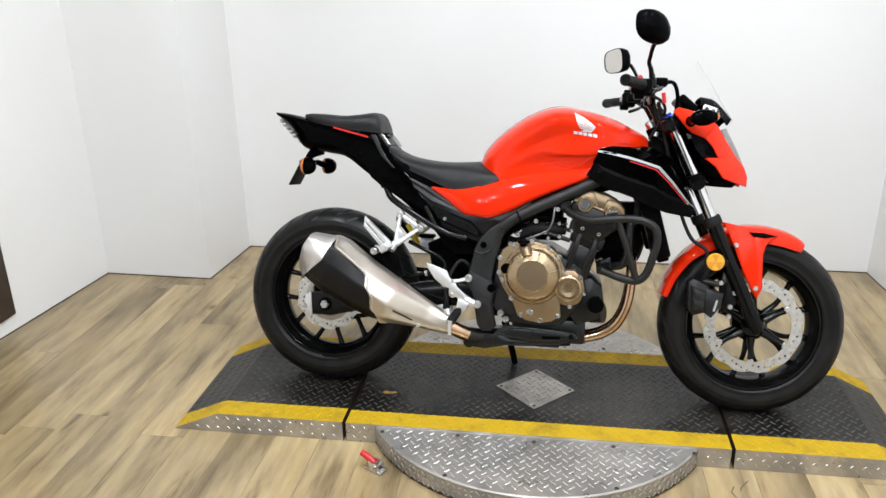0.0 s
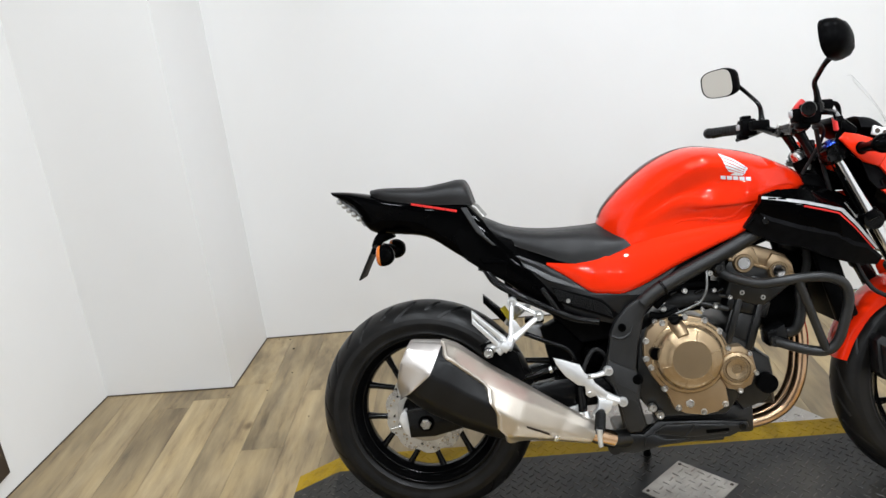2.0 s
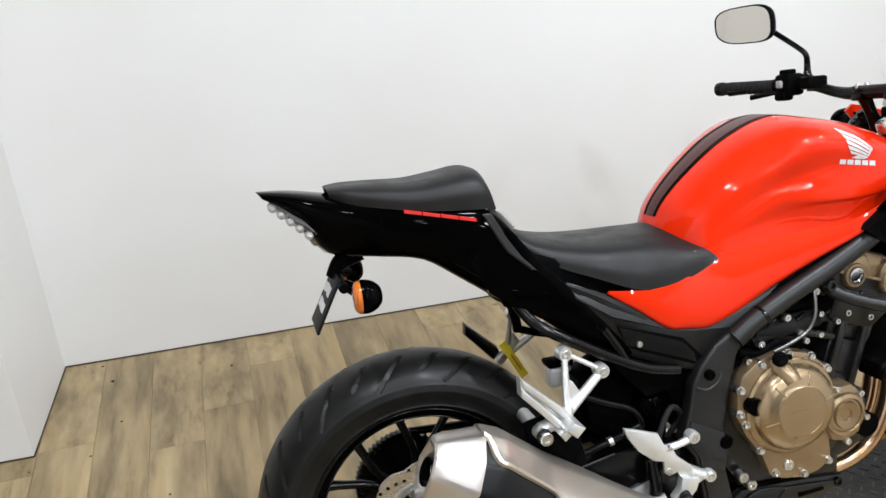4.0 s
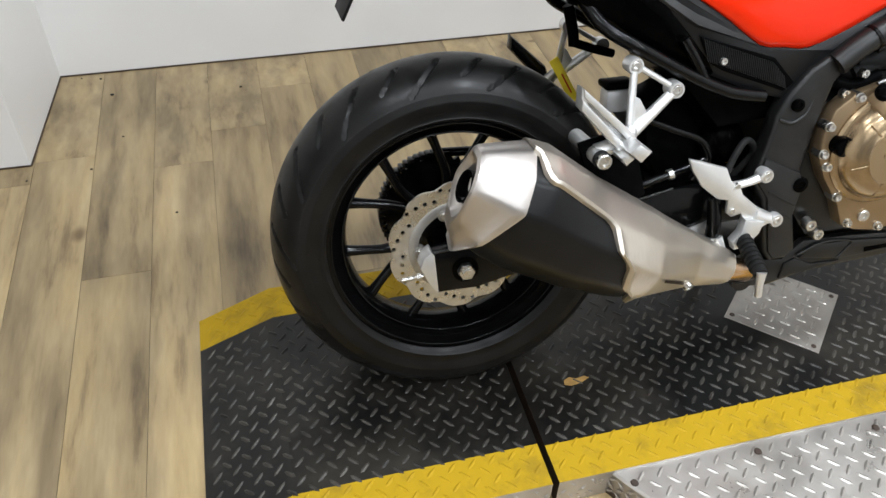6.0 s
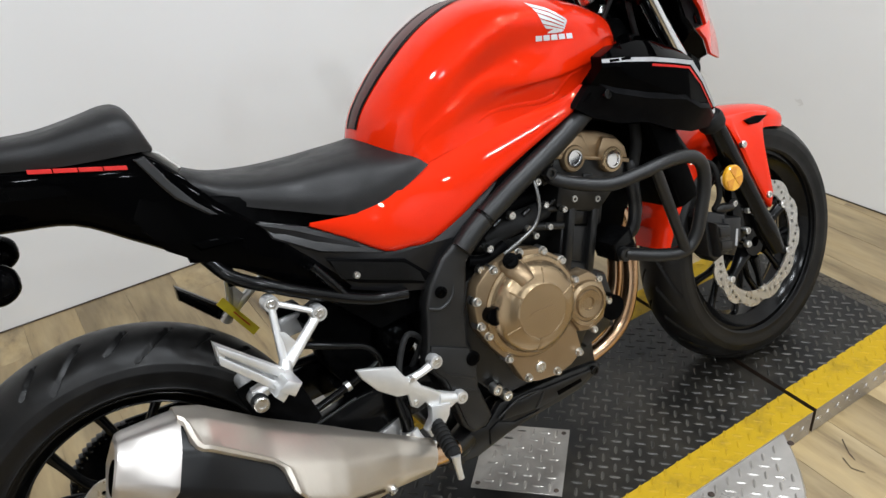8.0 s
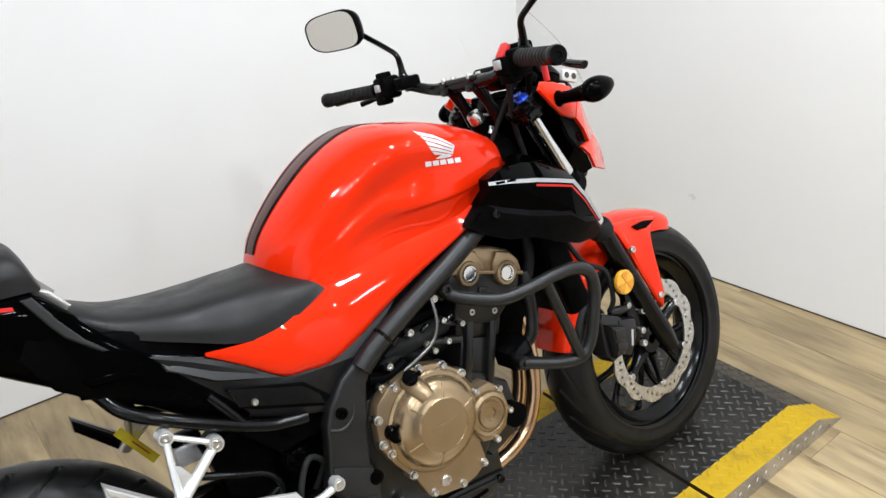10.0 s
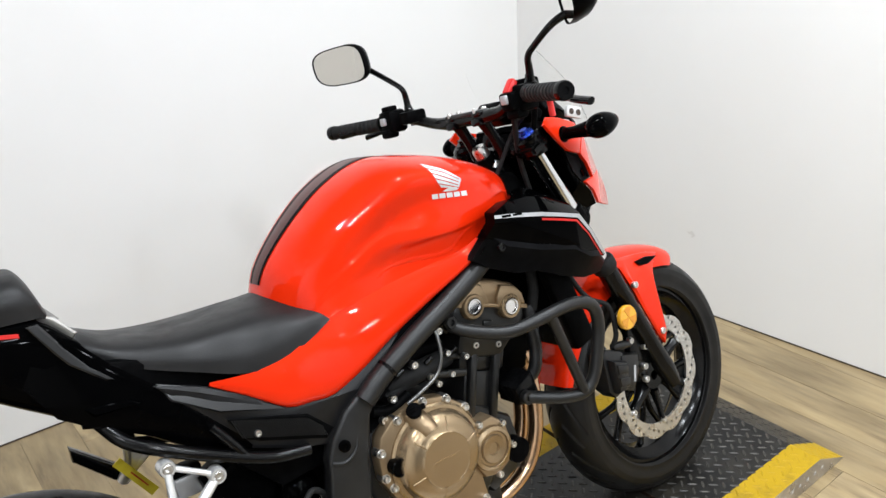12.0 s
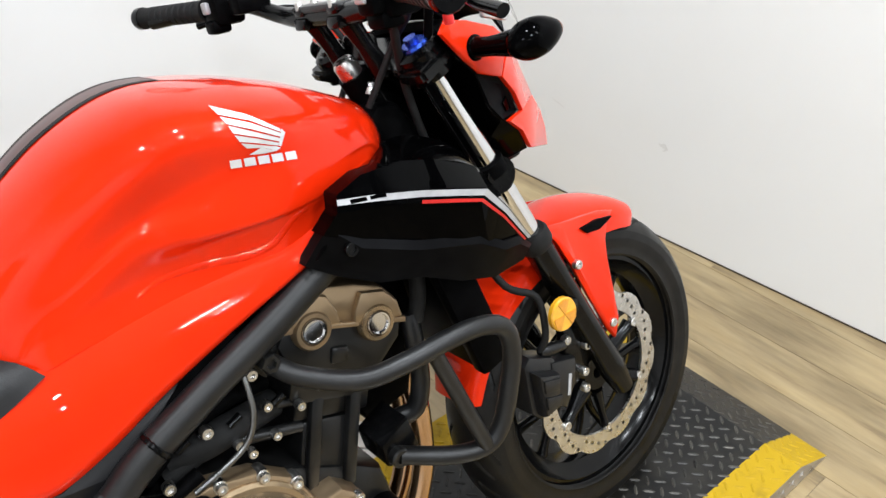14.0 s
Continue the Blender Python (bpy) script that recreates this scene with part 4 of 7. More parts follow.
# knee hollows, each over a crease
HOLLOW = {3: ((0.634, 0.127, 0.808), (0.642, 0.128, 0.792)), 4: ((0.702, 0.137, 0.846), (0.708, 0.141, 0.825)), 5: ((0.766, 0.153, 0.868), (0.770, 0.156, 0.823)), 6: ((0.848, 0.165, 0.874), (0.850, 0.167, 0.822)), 7: ((0.926, 0.166, 0.860), (0.922, 0.1675, 0.832))}
for k, row in enumerate(TANK):
    a, b = row[4], row[5]
    low = tuple(p + 0.5 * (q - p) for p, q in zip(a, b))
    if k in HOLLOW:
        row[4], low = HOLLOW[k]
    soft = min(0.010, 0.22 * (row[4][2] - b[2]))
    row.insert(5, (low[0], low[1] + (0.0015 if k in HOLLOW else 0.0), low[2] + soft))
    row.insert(6, (low[0], low[1], low[2] - soft))
tank = part("fuel_tank", skin(bmesh.new(), TANK, 5, mirror=True), RED, bike, "glossy red fuel tank with knee hollows", 60)


# rounded folds pressed into the tank's sides
FOLDS = [
    [(0.691, 0.1277, 0.768), (0.707, 0.1285, 0.7754), (0.722, 0.1301, 0.7794), (0.744, 0.1337, 0.7804), (0.765, 0.138, 0.780), (0.808, 0.1456, 0.7753), (0.825, 0.1487, 0.7767), (0.840, 0.1516, 0.780), (0.853, 0.1553, 0.790), (0.865, 0.1586, 0.800), (0.876, 0.1613, 0.806), (0.886, 0.163, 0.809)],
    [(0.708, 0.1408, 0.829), (0.733, 0.148, 0.8257), (0.757, 0.1535, 0.8214), (0.778, 0.157, 0.8194), (0.799, 0.1616, 0.8203), (0.813, 0.1634, 0.820), (0.822, 0.1642, 0.822), (0.827, 0.1645, 0.827)],
]
for s in (-1, 1):
    for k, fold in enumerate(FOLDS):
        size = (0.0080, 0.0060)[k]
        radii = [size * math.sin(math.pi * (0.06 + 0.88 * j / (len(fold) - 1))) ** 0.5 for j in range(len(fold))]
        bm = tube(bmesh.new(), [(x, s * (y - r * 0.84), z) for (x, y, z), r in zip(fold, radii)], radii, 16, 4)
        part("pressed_fold", bm, RED, tank, smooth=60)

# black strip down the back of the tank, one band on each side of a red ridge
TANK_FINE = [spline([spline(row, 12)[k] for row in TANK], 12) for k in range(97)]



def tank_band(v0, v1):
    """A thin band along the back of the tank between two lines, proud by a millimetre."""
    bm = bmesh.new()
    rows = []
    for k in range(27):
        line_k = 15 + k * 2
        row = []
        for i in range(5):
            v = v0 + (v1 - v0) * i / 4
            p = TANK_FINE[int(round(abs(v) * 12))][line_k]
            row.append(bm.verts.new((p[0] - 0.0010, math.copysign(p[1], -v) if v else 0.0, p[2] + 0.0010)))
        rows.append(row)
    for a, b in zip(rows, rows[1:]):
        for k in range(4):
            bm.faces.new((a[k], a[k + 1], b[k + 1], b[k]))
    return bm


part("tank_stripe", tank_band(-0.42, 0.42), TANK_CARBON, tank, "dark red carbon-look tank pad")
for v in (-1, 1):
    part("stripe_edge", tank_band(0.42 * v, 0.68 * v), BLACK_PLASTIC, tank, "black edge of the tank pad")
# plain winged mark and a bar of lettering on the tank's side
bm = bmesh.new()


def tank_patch(bm, corners, off=0.0014):
    """A small patch laid on the tank's right side, from (x, z) corners."""
    verts = []
    for x, z in corners:
        best = min(((abs(p[0] - x) + abs(p[2] - z), p, k, i) for k in range(24, 66, 1) for i, p in enumerate(TANK_FINE[k]) if abs(p[0] - x) < 0.012), key=lambda b: b[0])
        p, k, i = best[1], best[2], best[3]
        n = np.cross(TANK_FINE[k + 1][i] - TANK_FINE[k - 1][i], TANK_FINE[k][min(i + 1, 120)] - TANK_FINE[k][i - 1])
        n = n / np.linalg.norm(n)
        n = n if n[1] > 0 else -n
        y = p[1] + (p[2] - z) * (n[2] / max(n[1], 0.2))
        verts.append(bm.verts.new(Vector((x, -y, z)) + Vector((n[0], -n[1], n[2])) * off))
    bm.faces.new(verts)


TIPS = [(0.813, 0.942), (0.8155, 0.931), (0.8185, 0.922), (0.822, 0.912), (0.827, 0.902), (0.834, 0.893)]
MIDS = [(0.8430, 0.9265), (0.8440, 0.9175), (0.8440, 0.9090), (0.8445, 0.9020), (0.8450, 0.8950), (0.8470, 0.8900)]
ROOTS = [(0.8730, 0.9040), (0.8740, 0.8985), (0.8715, 0.8940), (0.8685, 0.8900), (0.8660, 0.8865), (0.8630, 0.8830)]


def along(a, b, f):
    return (a[0] + (b[0] - a[0]) * f, a[1] + (b[1] - a[1]) * f)


for k in range(5):
    t0, t1 = TIPS[k], along(TIPS[k], TIPS[k + 1], 0.80)
    m0, m1 = MIDS[k], along(MIDS[k], MIDS[k + 1], 0.74)
    r0, r1 = ROOTS[k], along(ROOTS[k], ROOTS[k + 1], 0.70)
    h0, h1 = along(t0, m0, 0.5), along(t1, m1, 0.5)
    q0, q1 = along(m0, r0, 0.5), along(m1, r1, 0.5)
    for a, b, c, d in ((t0, h0, h1, t1), (h0, m0, m1, h1), (m0, q0, q1, m1), (q0, r0, r1, q1)):
        tank_patch(bm, [a, b, c, d])
tank_patch(bm, [(0.8745, 0.9035), (0.8780, 0.8985), (0.8700, 0.8860), (0.8675, 0.8870)])
tank_patch(bm, [(0.8480, 0.8915), (0.8640, 0.8880), (0.8690, 0.8845), (0.8640, 0.8825)])
tank_patch(bm, [(0.8340, 0.8870), (0.8480, 0.8910), (0.8640, 0.8825), (0.8500, 0.8835)])
for k in range(5):
    x, z = 0.8125 + k * 0.0150, 0.8870 - k * 0.0022
    tank_patch(bm, [(x, z), (x + 0.0120, z - 0.0018), (x + 0.0122, z - 0.0110), (x + 0.0002, z - 0.0092)])
part("tank_mark", bm, WHITE_DECAL, tank, "silver wing-shaped mark over a short bar", 0)
bm = bmesh.new()
lathe(bm, [(0, 0.003), (0.030, 0.003), (0.036, 0.001), (0.038, -0.004), (0.038, -0.02)], (0.86, 0, 0.9465), (0.16, 0, 0.987), 32)
part("fuel_cap", bm, BLACK_FRAME, tank, "black fuel filler cap")

# red side panels below the tank, gently bulged between their upper and lower edges
PANEL_TOP = [(0.363, 0.124, 0.697), (0.400, 0.130, 0.693), (0.440, 0.134, 0.690), (0.495, 0.135, 0.696), (0.545, 0.126, 0.714), (0.584, 0.1165, 0.732), (0.650, 0.1195, 0.745), (0.727, 0.1255, 0.756), (0.790, 0.1345, 0.762), (0.854, 0.1445, 0.769), (0.905, 0.155, 0.795)]
PANEL_LOW = [(0.364, 0.124, 0.694), (0.420, 0.131, 0.655), (0.473, 0.137, 0.616), (0.515, 0.138, 0.609), (0.556, 0.139, 0.606), (0.620, 0.141, 0.630), (0.680, 0.144, 0.662), (0.770, 0.152, 0.704), (0.862, 0.162, 0.744), (0.888, 0.166, 0.766), (0.9045, 0.155, 0.793)]
for side in (-1, 1):
    grid = []
    for k, (p, q) in enumerate(zip(PANEL_TOP, PANEL_LOW)):
        swell = 0.009 * math.sin(math.pi * k / 10)
        row = []
        for f in (0.0, 0.25, 0.5, 0.75, 0.92, 1.0):
            x, y, z = (u + (v - u) * f for u, v in zip(p, q))
            row.append((x, side * (y + swell * math.sin(math.pi * f) ** 0.8 - (0.004 if f == 1.0 else 0.0)), z))
        grid.append(row)
    part("side_panel", skin(bmesh.new(), grid, 3, solid=0.004), RED, bike, "gloss red panel under the tank", 50)

# seats
SEAT_BACK = [
    [(0.182, 0, 0.836), (0.182, 0.025, 0.835), (0.183, 0.045, 0.830), (0.184, 0.058, 0.822), (0.185, 0.062, 0.812)],
    [(0.215, 0, 0.820), (0.215, 0.035, 0.819), (0.216, 0.060, 0.812), (0.218, 0.076, 0.800), (0.220, 0.080, 0.785)],
    [(0.265, 0, 0.796), (0.265, 0.045, 0.795), (0.267, 0.080, 0.786), (0.270, 0.098, 0.770), (0.272, 0.102, 0.752)],
    [(0.335, 0, 0.782), (0.335, 0.055, 0.781), (0.338, 0.098, 0.771), (0.342, 0.120, 0.748), (0.345, 0.124, 0.722)],
]
SEAT_NOSE = [
    [(0.405, 0, 0.778), (0.406, 0.060, 0.776), (0.412, 0.106, 0.764), (0.420, 0.132, 0.730), (0.424, 0.137, 0.692)],
    [(0.455, 0, 0.780), (0.458, 0.060, 0.776), (0.468, 0.104, 0.762), (0.482, 0.132, 0.730), (0.490, 0.138, 0.692)],
    [(0.490, 0, 0.782), (0.491, 0.056, 0.776), (0.514, 0.098, 0.760), (0.535, 0.127, 0.736), (0.545, 0.134, 0.710)],
    [(0.512, 0, 0.784), (0.519, 0.052, 0.777), (0.542, 0.090, 0.760), (0.570, 0.118, 0.742), (0.584, 0.129, 0.727)],
]
SEAT = SEAT_BACK + SEAT_NOSE
part("rider_seat", skin(bmesh.new(), SEAT, 5, mirror=True, solid=0.004), SEAT_VINYL, bike, "black vinyl rider seat", 60)
PILLION_BACK = [
    [(-0.106, 0, 0.928), (-0.106, 0.020, 0.928), (-0.106, 0.036, 0.925), (-0.104, 0.044, 0.918), (-0.102, 0.042, 0.906)],
    [(-0.080, 0, 0.931), (-0.080, 0.032, 0.930), (-0.080, 0.056, 0.926), (-0.078, 0.066, 0.916), (-0.076, 0.064, 0.900)],
    [(-0.030, 0, 0.929), (-0.030, 0.042, 0.928), (-0.030, 0.070, 0.922), (-0.028, 0.082, 0.908), (-0.026, 0.080, 0.890)],
    [(0.040, 0, 0.925), (0.040, 0.048, 0.924), (0.040, 0.080, 0.917), (0.042, 0.094, 0.900), (0.044, 0.092, 0.878)],
]
PILLION_FRONT = [
    [(0.100, 0, 0.931), (0.100, 0.050, 0.930), (0.100, 0.082, 0.922), (0.101, 0.098, 0.902), (0.102, 0.096, 0.872)],
    [(0.142, 0, 0.937), (0.142, 0.050, 0.935), (0.143, 0.082, 0.924), (0.144, 0.098, 0.902), (0.145, 0.096, 0.869)],
    [(0.164, 0, 0.926), (0.164, 0.050, 0.924), (0.165, 0.078, 0.912), (0.167, 0.092, 0.894), (0.168, 0.090, 0.866)],
    [(0.182, 0, 0.870), (0.182, 0.045, 0.869), (0.181, 0.070, 0.868), (0.179, 0.084, 0.866), (0.176, 0.086, 0.862)],
]
PILLION = PILLION_BACK + PILLION_FRONT
part("pillion_seat", skin(bmesh.new(), PILLION, 5, mirror=True, solid=0.004), SEAT_VINYL, bike, "black vinyl pillion seat", 50)
# tail
TAIL_TIP = [
    [(-0.224, 0, 0.933), (-0.222, 0.012, 0.932), (-0.218, 0.022, 0.928), (-0.214, 0.020, 0.922), (-0.210, 0.010, 0.918), (-0.208, 0, 0.916)],
    [(-0.170, 0, 0.928), (-0.168, 0.032, 0.926), (-0.164, 0.052, 0.915), (-0.158, 0.050, 0.896), (-0.160, 0.030, 0.885), (-0.162, 0, 0.880)],
    [(-0.110, 0, 0.917), (-0.110, 0.048, 0.913), (-0.108, 0.072, 0.896), (-0.104, 0.066, 0.855), (-0.112, 0.045, 0.822), (-0.118, 0, 0.812)],
    [(-0.040, 0, 0.902), (-0.040, 0.060, 0.898), (-0.038, 0.086, 0.880), (-0.034, 0.082, 0.838), (-0.036, 0.060, 0.806), (-0.040, 0, 0.798)],
]
TAIL_ROOT = [
    [(0.040, 0, 0.888), (0.040, 0.070, 0.884), (0.042, 0.096, 0.868), (0.046, 0.096, 0.828), (0.046, 0.076, 0.792), (0.044, 0, 0.782)],
    [(0.110, 0, 0.880), (0.110, 0.074, 0.876), (0.112, 0.100, 0.860), (0.116, 0.102, 0.810), (0.116, 0.086, 0.748), (0.112, 0, 0.738)],
    [(0.162, 0, 0.868), (0.164, 0.076, 0.864), (0.168, 0.102, 0.848), (0.176, 0.106, 0.780), (0.176, 0.092, 0.706), (0.166, 0, 0.700)],
    [(0.196, 0, 0.830), (0.200, 0.070, 0.828), (0.212, 0.104, 0.806), (0.230, 0.110, 0.740), (0.236, 0.100, 0.668), (0.214, 0, 0.670)],
]
TAIL = TAIL_TIP + TAIL_ROOT
tail = part("tail_unit", skin(bmesh.new(), TAIL, 4, mirror=True), BLACK_GLOSS, bike, "gloss black tail fairing", 50)
for side in (-1, 1):
    bm = bmesh.new()
    panel(bm, [(0.150, 0.100, 0.862), (0.200, 0.106, 0.822), (0.240, 0.112, 0.770), (0.300, 0.120, 0.708), (0.362, 0.126, 0.640), (0.420, 0.130, 0.575), (0.400, 0.128, 0.566), (0.330, 0.122, 0.604), (0.262, 0.114, 0.648), (0.190, 0.106, 0.690), (0.150, 0.102, 0.720), (0.120, 0.100, 0.780)], 0.012, 0.004, 0.010, side)
    part("tail_side", bm, BLACK_GLOSS, tail, smooth=40)
    bm = bmesh.new()
    panel(bm, [(0.185, 0.109, 0.722), (0.245, 0.1165, 0.716), (0.262, 0.1185, 0.704), (0.196, 0.111, 0.706)], 0.004, 0.004, 0.004, side)
    part("seat_lock", bm, BLACK_GLOSS, tail)
    bm = bmesh.new()
    for k in range(4):
        x = 0.014 + k * 0.031
        panel(bm, [(x, 0.0958 + k * 0.0020, 0.8845 - k * 0.0073), (x + 0.0295, 0.0978 + k * 0.0020, 0.8775 - k * 0.0073), (x + 0.0295, 0.0983 + k * 0.0020, 0.8715 - k * 0.0073), (x, 0.0963 + k * 0.0020, 0.8785 - k * 0.0073)], 0.004, 0.0004, 0.0006, side)
    strip = bmesh.new()
    panel(strip, [(0.147, 0.1055, 0.861), (0.163, 0.1050, 0.861), (0.186, 0.1080, 0.818), (0.211, 0.1115, 0.780), (0.237, 0.1150, 0.751), (0.225, 0.1145, 0.753), (0.185, 0.1100, 0.791), (0.172, 0.1085, 0.812)], 0.004, 0.002, 0.003, side)
    part("tail_trim", strip, SATIN_GREY, tail, "narrow satin grey trim", 30)
    part("tail_decal", bm, RED_DECAL, tail, "red decal strip broken by gaps")
    bm = bmesh.new()
    panel(bm, [(0.160, 0.080, 0.874), (0.188, 0.084, 0.860), (0.210, 0.088, 0.830), (0.196, 0.086, 0.816), (0.178, 0.083, 0.838)], 0.006, 0.003, 0.004, side)
    part("seat_bracket", bm, CAST, tail, "pale grey trim at the seat step")
bm = bmesh.new()
skin(bm, [[(-0.202, 0, 0.914), (-0.196, 0.018, 0.912)], [(-0.176, 0, 0.890), (-0.168, 0.034, 0.892)], [(-0.150, 0, 0.860), (-0.136, 0.046, 0.868)], [(-0.132, 0, 0.830), (-0.114, 0.044, 0.840)]], 3, mirror=True, solid=0.006)
lens = part("tail_light", bm, SMOKE, tail, "clear tail light lens")
for side in (-1, 1):
    for k in range(5):
        bm = bmesh.new()
        bmesh.ops.create_icosphere(bm, subdivisions=2, radius=1.0, matrix=pose(-0.199 + k * 0.0138, side * (0.014 + 0.0045 * k), 0.9035 - k * 0.0128, 0, 43, 0) @ Matrix.Diagonal((0.0085, 0.014 + 0.002 * k, 0.0080, 1)))
        part("lens_cell", bm, LENS_PALE, lens)
# number plate bracket, plate and rear indicators
bm = bmesh.new()
tube(bm, [(-0.06, 0, 0.81), (-0.095, 0, 0.790), (-0.112, 0, 0.765)], [0.022, 0.015, 0.011], 14, 4)
tube(bm, [(-0.10, -0.085, 0.762), (-0.10, 0.085, 0.762)], 0.009, 8, 1)
hanger = part("plate_hanger", bm, BLACK_PLASTIC, bike)
bm = bmesh.new()
box(bm, (-0.055, -0.0025, -0.052), (0.055, 0.0025, 0.052), 0.002)
bmesh.ops.transform(bm, matrix=pose(-0.128, -0.012, 0.728, 0, 28, 0) @ pose(0, 0, 0, 0, 0, 90), verts=bm.verts)
sign = part("tag_plate", bm, TAG_BLACK, hanger, "small black tag plate with pale marks")
bm = bmesh.new()
for u, v, w, h in ((-0.03, 0.02, 0.012, 0.016), (-0.008, 0.022, 0.012, 0.016), (0.016, 0.02, 0.012, 0.018), (-0.02, -0.008, 0.016, 0.016), (0.014, -0.01, 0.018, 0.016)):
    box(bm, (u - w, -0.0045, v - h / 2), (u + w, -0.003, v + h / 2))
bmesh.ops.transform(bm, matrix=pose(-0.128, -0.012, 0.728, 0, 28, 0) @ pose(0, 0, 0, 0, 0, -90), verts=bm.verts)
part("letter_bar", bm, WHITE_DECAL, sign, smooth=0)
for side in (-1, 1):
    bm = bmesh.new()
    lathe(bm, [(float(p[0]), float(p[1])) for p in spline([(0, 0.028), (0.014, 0.025), (0.0245, 0.014), (0.0290, 0.0), (0.028, -0.010)], 4)], (-0.068, side * 0.112, 0.750), (1, 0, 0), 24)
    tube(bm, [(-0.095, side * 0.06, 0.762), (-0.072, side * 0.095, 0.752)], [0.010, 0.013], 10, 1)
    ind = part("rear_indicator", bm, BLACK_GLOSS, bike, "black rear indicator with an orange lens")
    bm = bmesh.new()
    lathe(bm, [(float(p[0]), float(p[1])) for p in spline([(0.0285, 0.0), (0.0265, 0.007), (0.018, 0.012), (0, 0.014)], 4)], (-0.077, side * 0.112, 0.750), (-1, 0, 0), 24)
    part("indicator_lens", bm, ORANGE, ind, "orange lens")

# dark side covers and carbon-look insert
for side in (-1, 1):
    bm = bmesh.new()
    panel(bm, [(0.283, 0.120, 0.722), (0.345, 0.126, 0.698), (0.425, 0.131, 0.650), (0.473, 0.133, 0.612), (0.556, 0.135, 0.600), (0.632, 0.138, 0.632), (0.700, 0.141, 0.668), (0.680, 0.141, 0.640), (0.612, 0.138, 0.590), (0.575, 0.137, 0.540), (0.535, 0.136, 0.520), (0.470, 0.133, 0.540), (0.400, 0.130, 0.570), (0.350, 0.127, 0.640)], 0.012, 0.004, 0.008, side)
    cover_side = part("side_cover", bm, COVER_GREY, bike, "matt dark grey side cover", 40)
    bm = bmesh.new()
    panel(bm, [(0.370, 0.1365, 0.634), (0.498, 0.1400, 0.592), (0.538, 0.1410, 0.550), (0.522, 0.1405, 0.537), (0.413, 0.1372, 0.579), (0.392, 0.1366, 0.591)], 0.003, 0.0015, 0.003, side)
    # upper face set in paler, shinier grey for the walls it reflects
    face = bmesh.new()
    panel(face, [(0.289, 0.116, 0.722), (0.361, 0.122, 0.690), (0.424, 0.131, 0.648), (0.470, 0.137, 0.612), (0.364, 0.1325, 0.648), (0.300, 0.126, 0.692)], 0.004, 0.002, 0.003, side)
    part("cover_face", face, SATIN_GREY, cover_side, "upper face, in a paler satin grey for the reflected walls", 30)
    insert = part("ribbed_insert", bm, BLACK_PLASTIC, cover_side, "ribbed carbon-look insert", 30)
    bm = bmesh.new()
    for k in range(38):
        x, z = 0.376 + k * 0.0038, 0.6300 - k * 0.00142
        if x > 0.496:
            z -= (x - 0.496) * 0.70
        drop = min(0.041, z - (0.5935 - (x + 0.012 - 0.388) * 0.382) - 0.002)
        y = 0.1381 + (x - 0.370) * 0.0270
        panel(bm, [(x, y, z), (x + 0.0018, y, z - 0.0007), (x + 0.0018 + drop * 0.30, y + 0.0003, z - 0.0007 - drop), (x + drop * 0.30, y + 0.0003, z - drop)], 0.001, 0.0007, 0.0004, side)
    tagged(part("insert_rib", bm, SATIN_GREY, insert, smooth=30), kind="stuff")
    part("cover_screw", bolt(bmesh.new(), (0.411, side * 0.140, 0.594), 0.0058, 0.005, (0, side, 0)), STEEL, cover_side)
    bm = bmesh.new()
    for dx in (0.0, 0.026):
        panel(bm, [(0.640 + dx, 0.139, 0.632 + dx * 0.5), (0.740 + dx, 0.146, 0.690 + dx * 0.4), (0.748 + dx, 0.146, 0.684 + dx * 0.4), (0.648 + dx, 0.139, 0.622 + dx * 0.5)], 0.004, 0.002, 0.002, side)
    part("grille_bar", bm, BLACK_PLASTIC, cover_side)
# filler body below tank and seat: airbox, battery box and inner mudguard
bm = bmesh.new()
plate(bm, [(0.22, 0.78), (0.50, 0.72), (0.62, 0.72), (0.98, 0.79), (0.98, 0.72), (0.80, 0.66), (0.66, 0.58), (0.56, 0.48), (0.44, 0.47), (0.36, 0.56), (0.24, 0.66)], -0.105, 0.105, 0.012)
part("airbox", bm, BLACK_PLASTIC, bike)
bm = bmesh.new()
plate(bm, [(0.335, 0.500), (0.400, 0.530), (0.520, 0.530), (0.520, 0.290), (0.420, 0.290), (0.355, 0.400)], -0.035, 0.050, 0.010)
part("linkage_cover", bm, BLACK_PLASTIC, bike, "black cover over the shock linkage")
bm = bmesh.new()
skin(bm, [[(0.46, 0, 0.52), (0.46, 0.05, 0.52), (0.46, 0.075, 0.50)], [(0.40, 0, 0.62), (0.40, 0.05, 0.62), (0.40, 0.08, 0.60)], [(0.32, 0, 0.66), (0.32, 0.055, 0.66), (0.32, 0.085, 0.64)], [(0.18, 0, 0.70), (0.18, 0.055, 0.70), (0.18, 0.085, 0.69)]], 3, mirror=True, solid=0.004)
part("inner_mudguard", bm, BLACK_PLASTIC, bike)

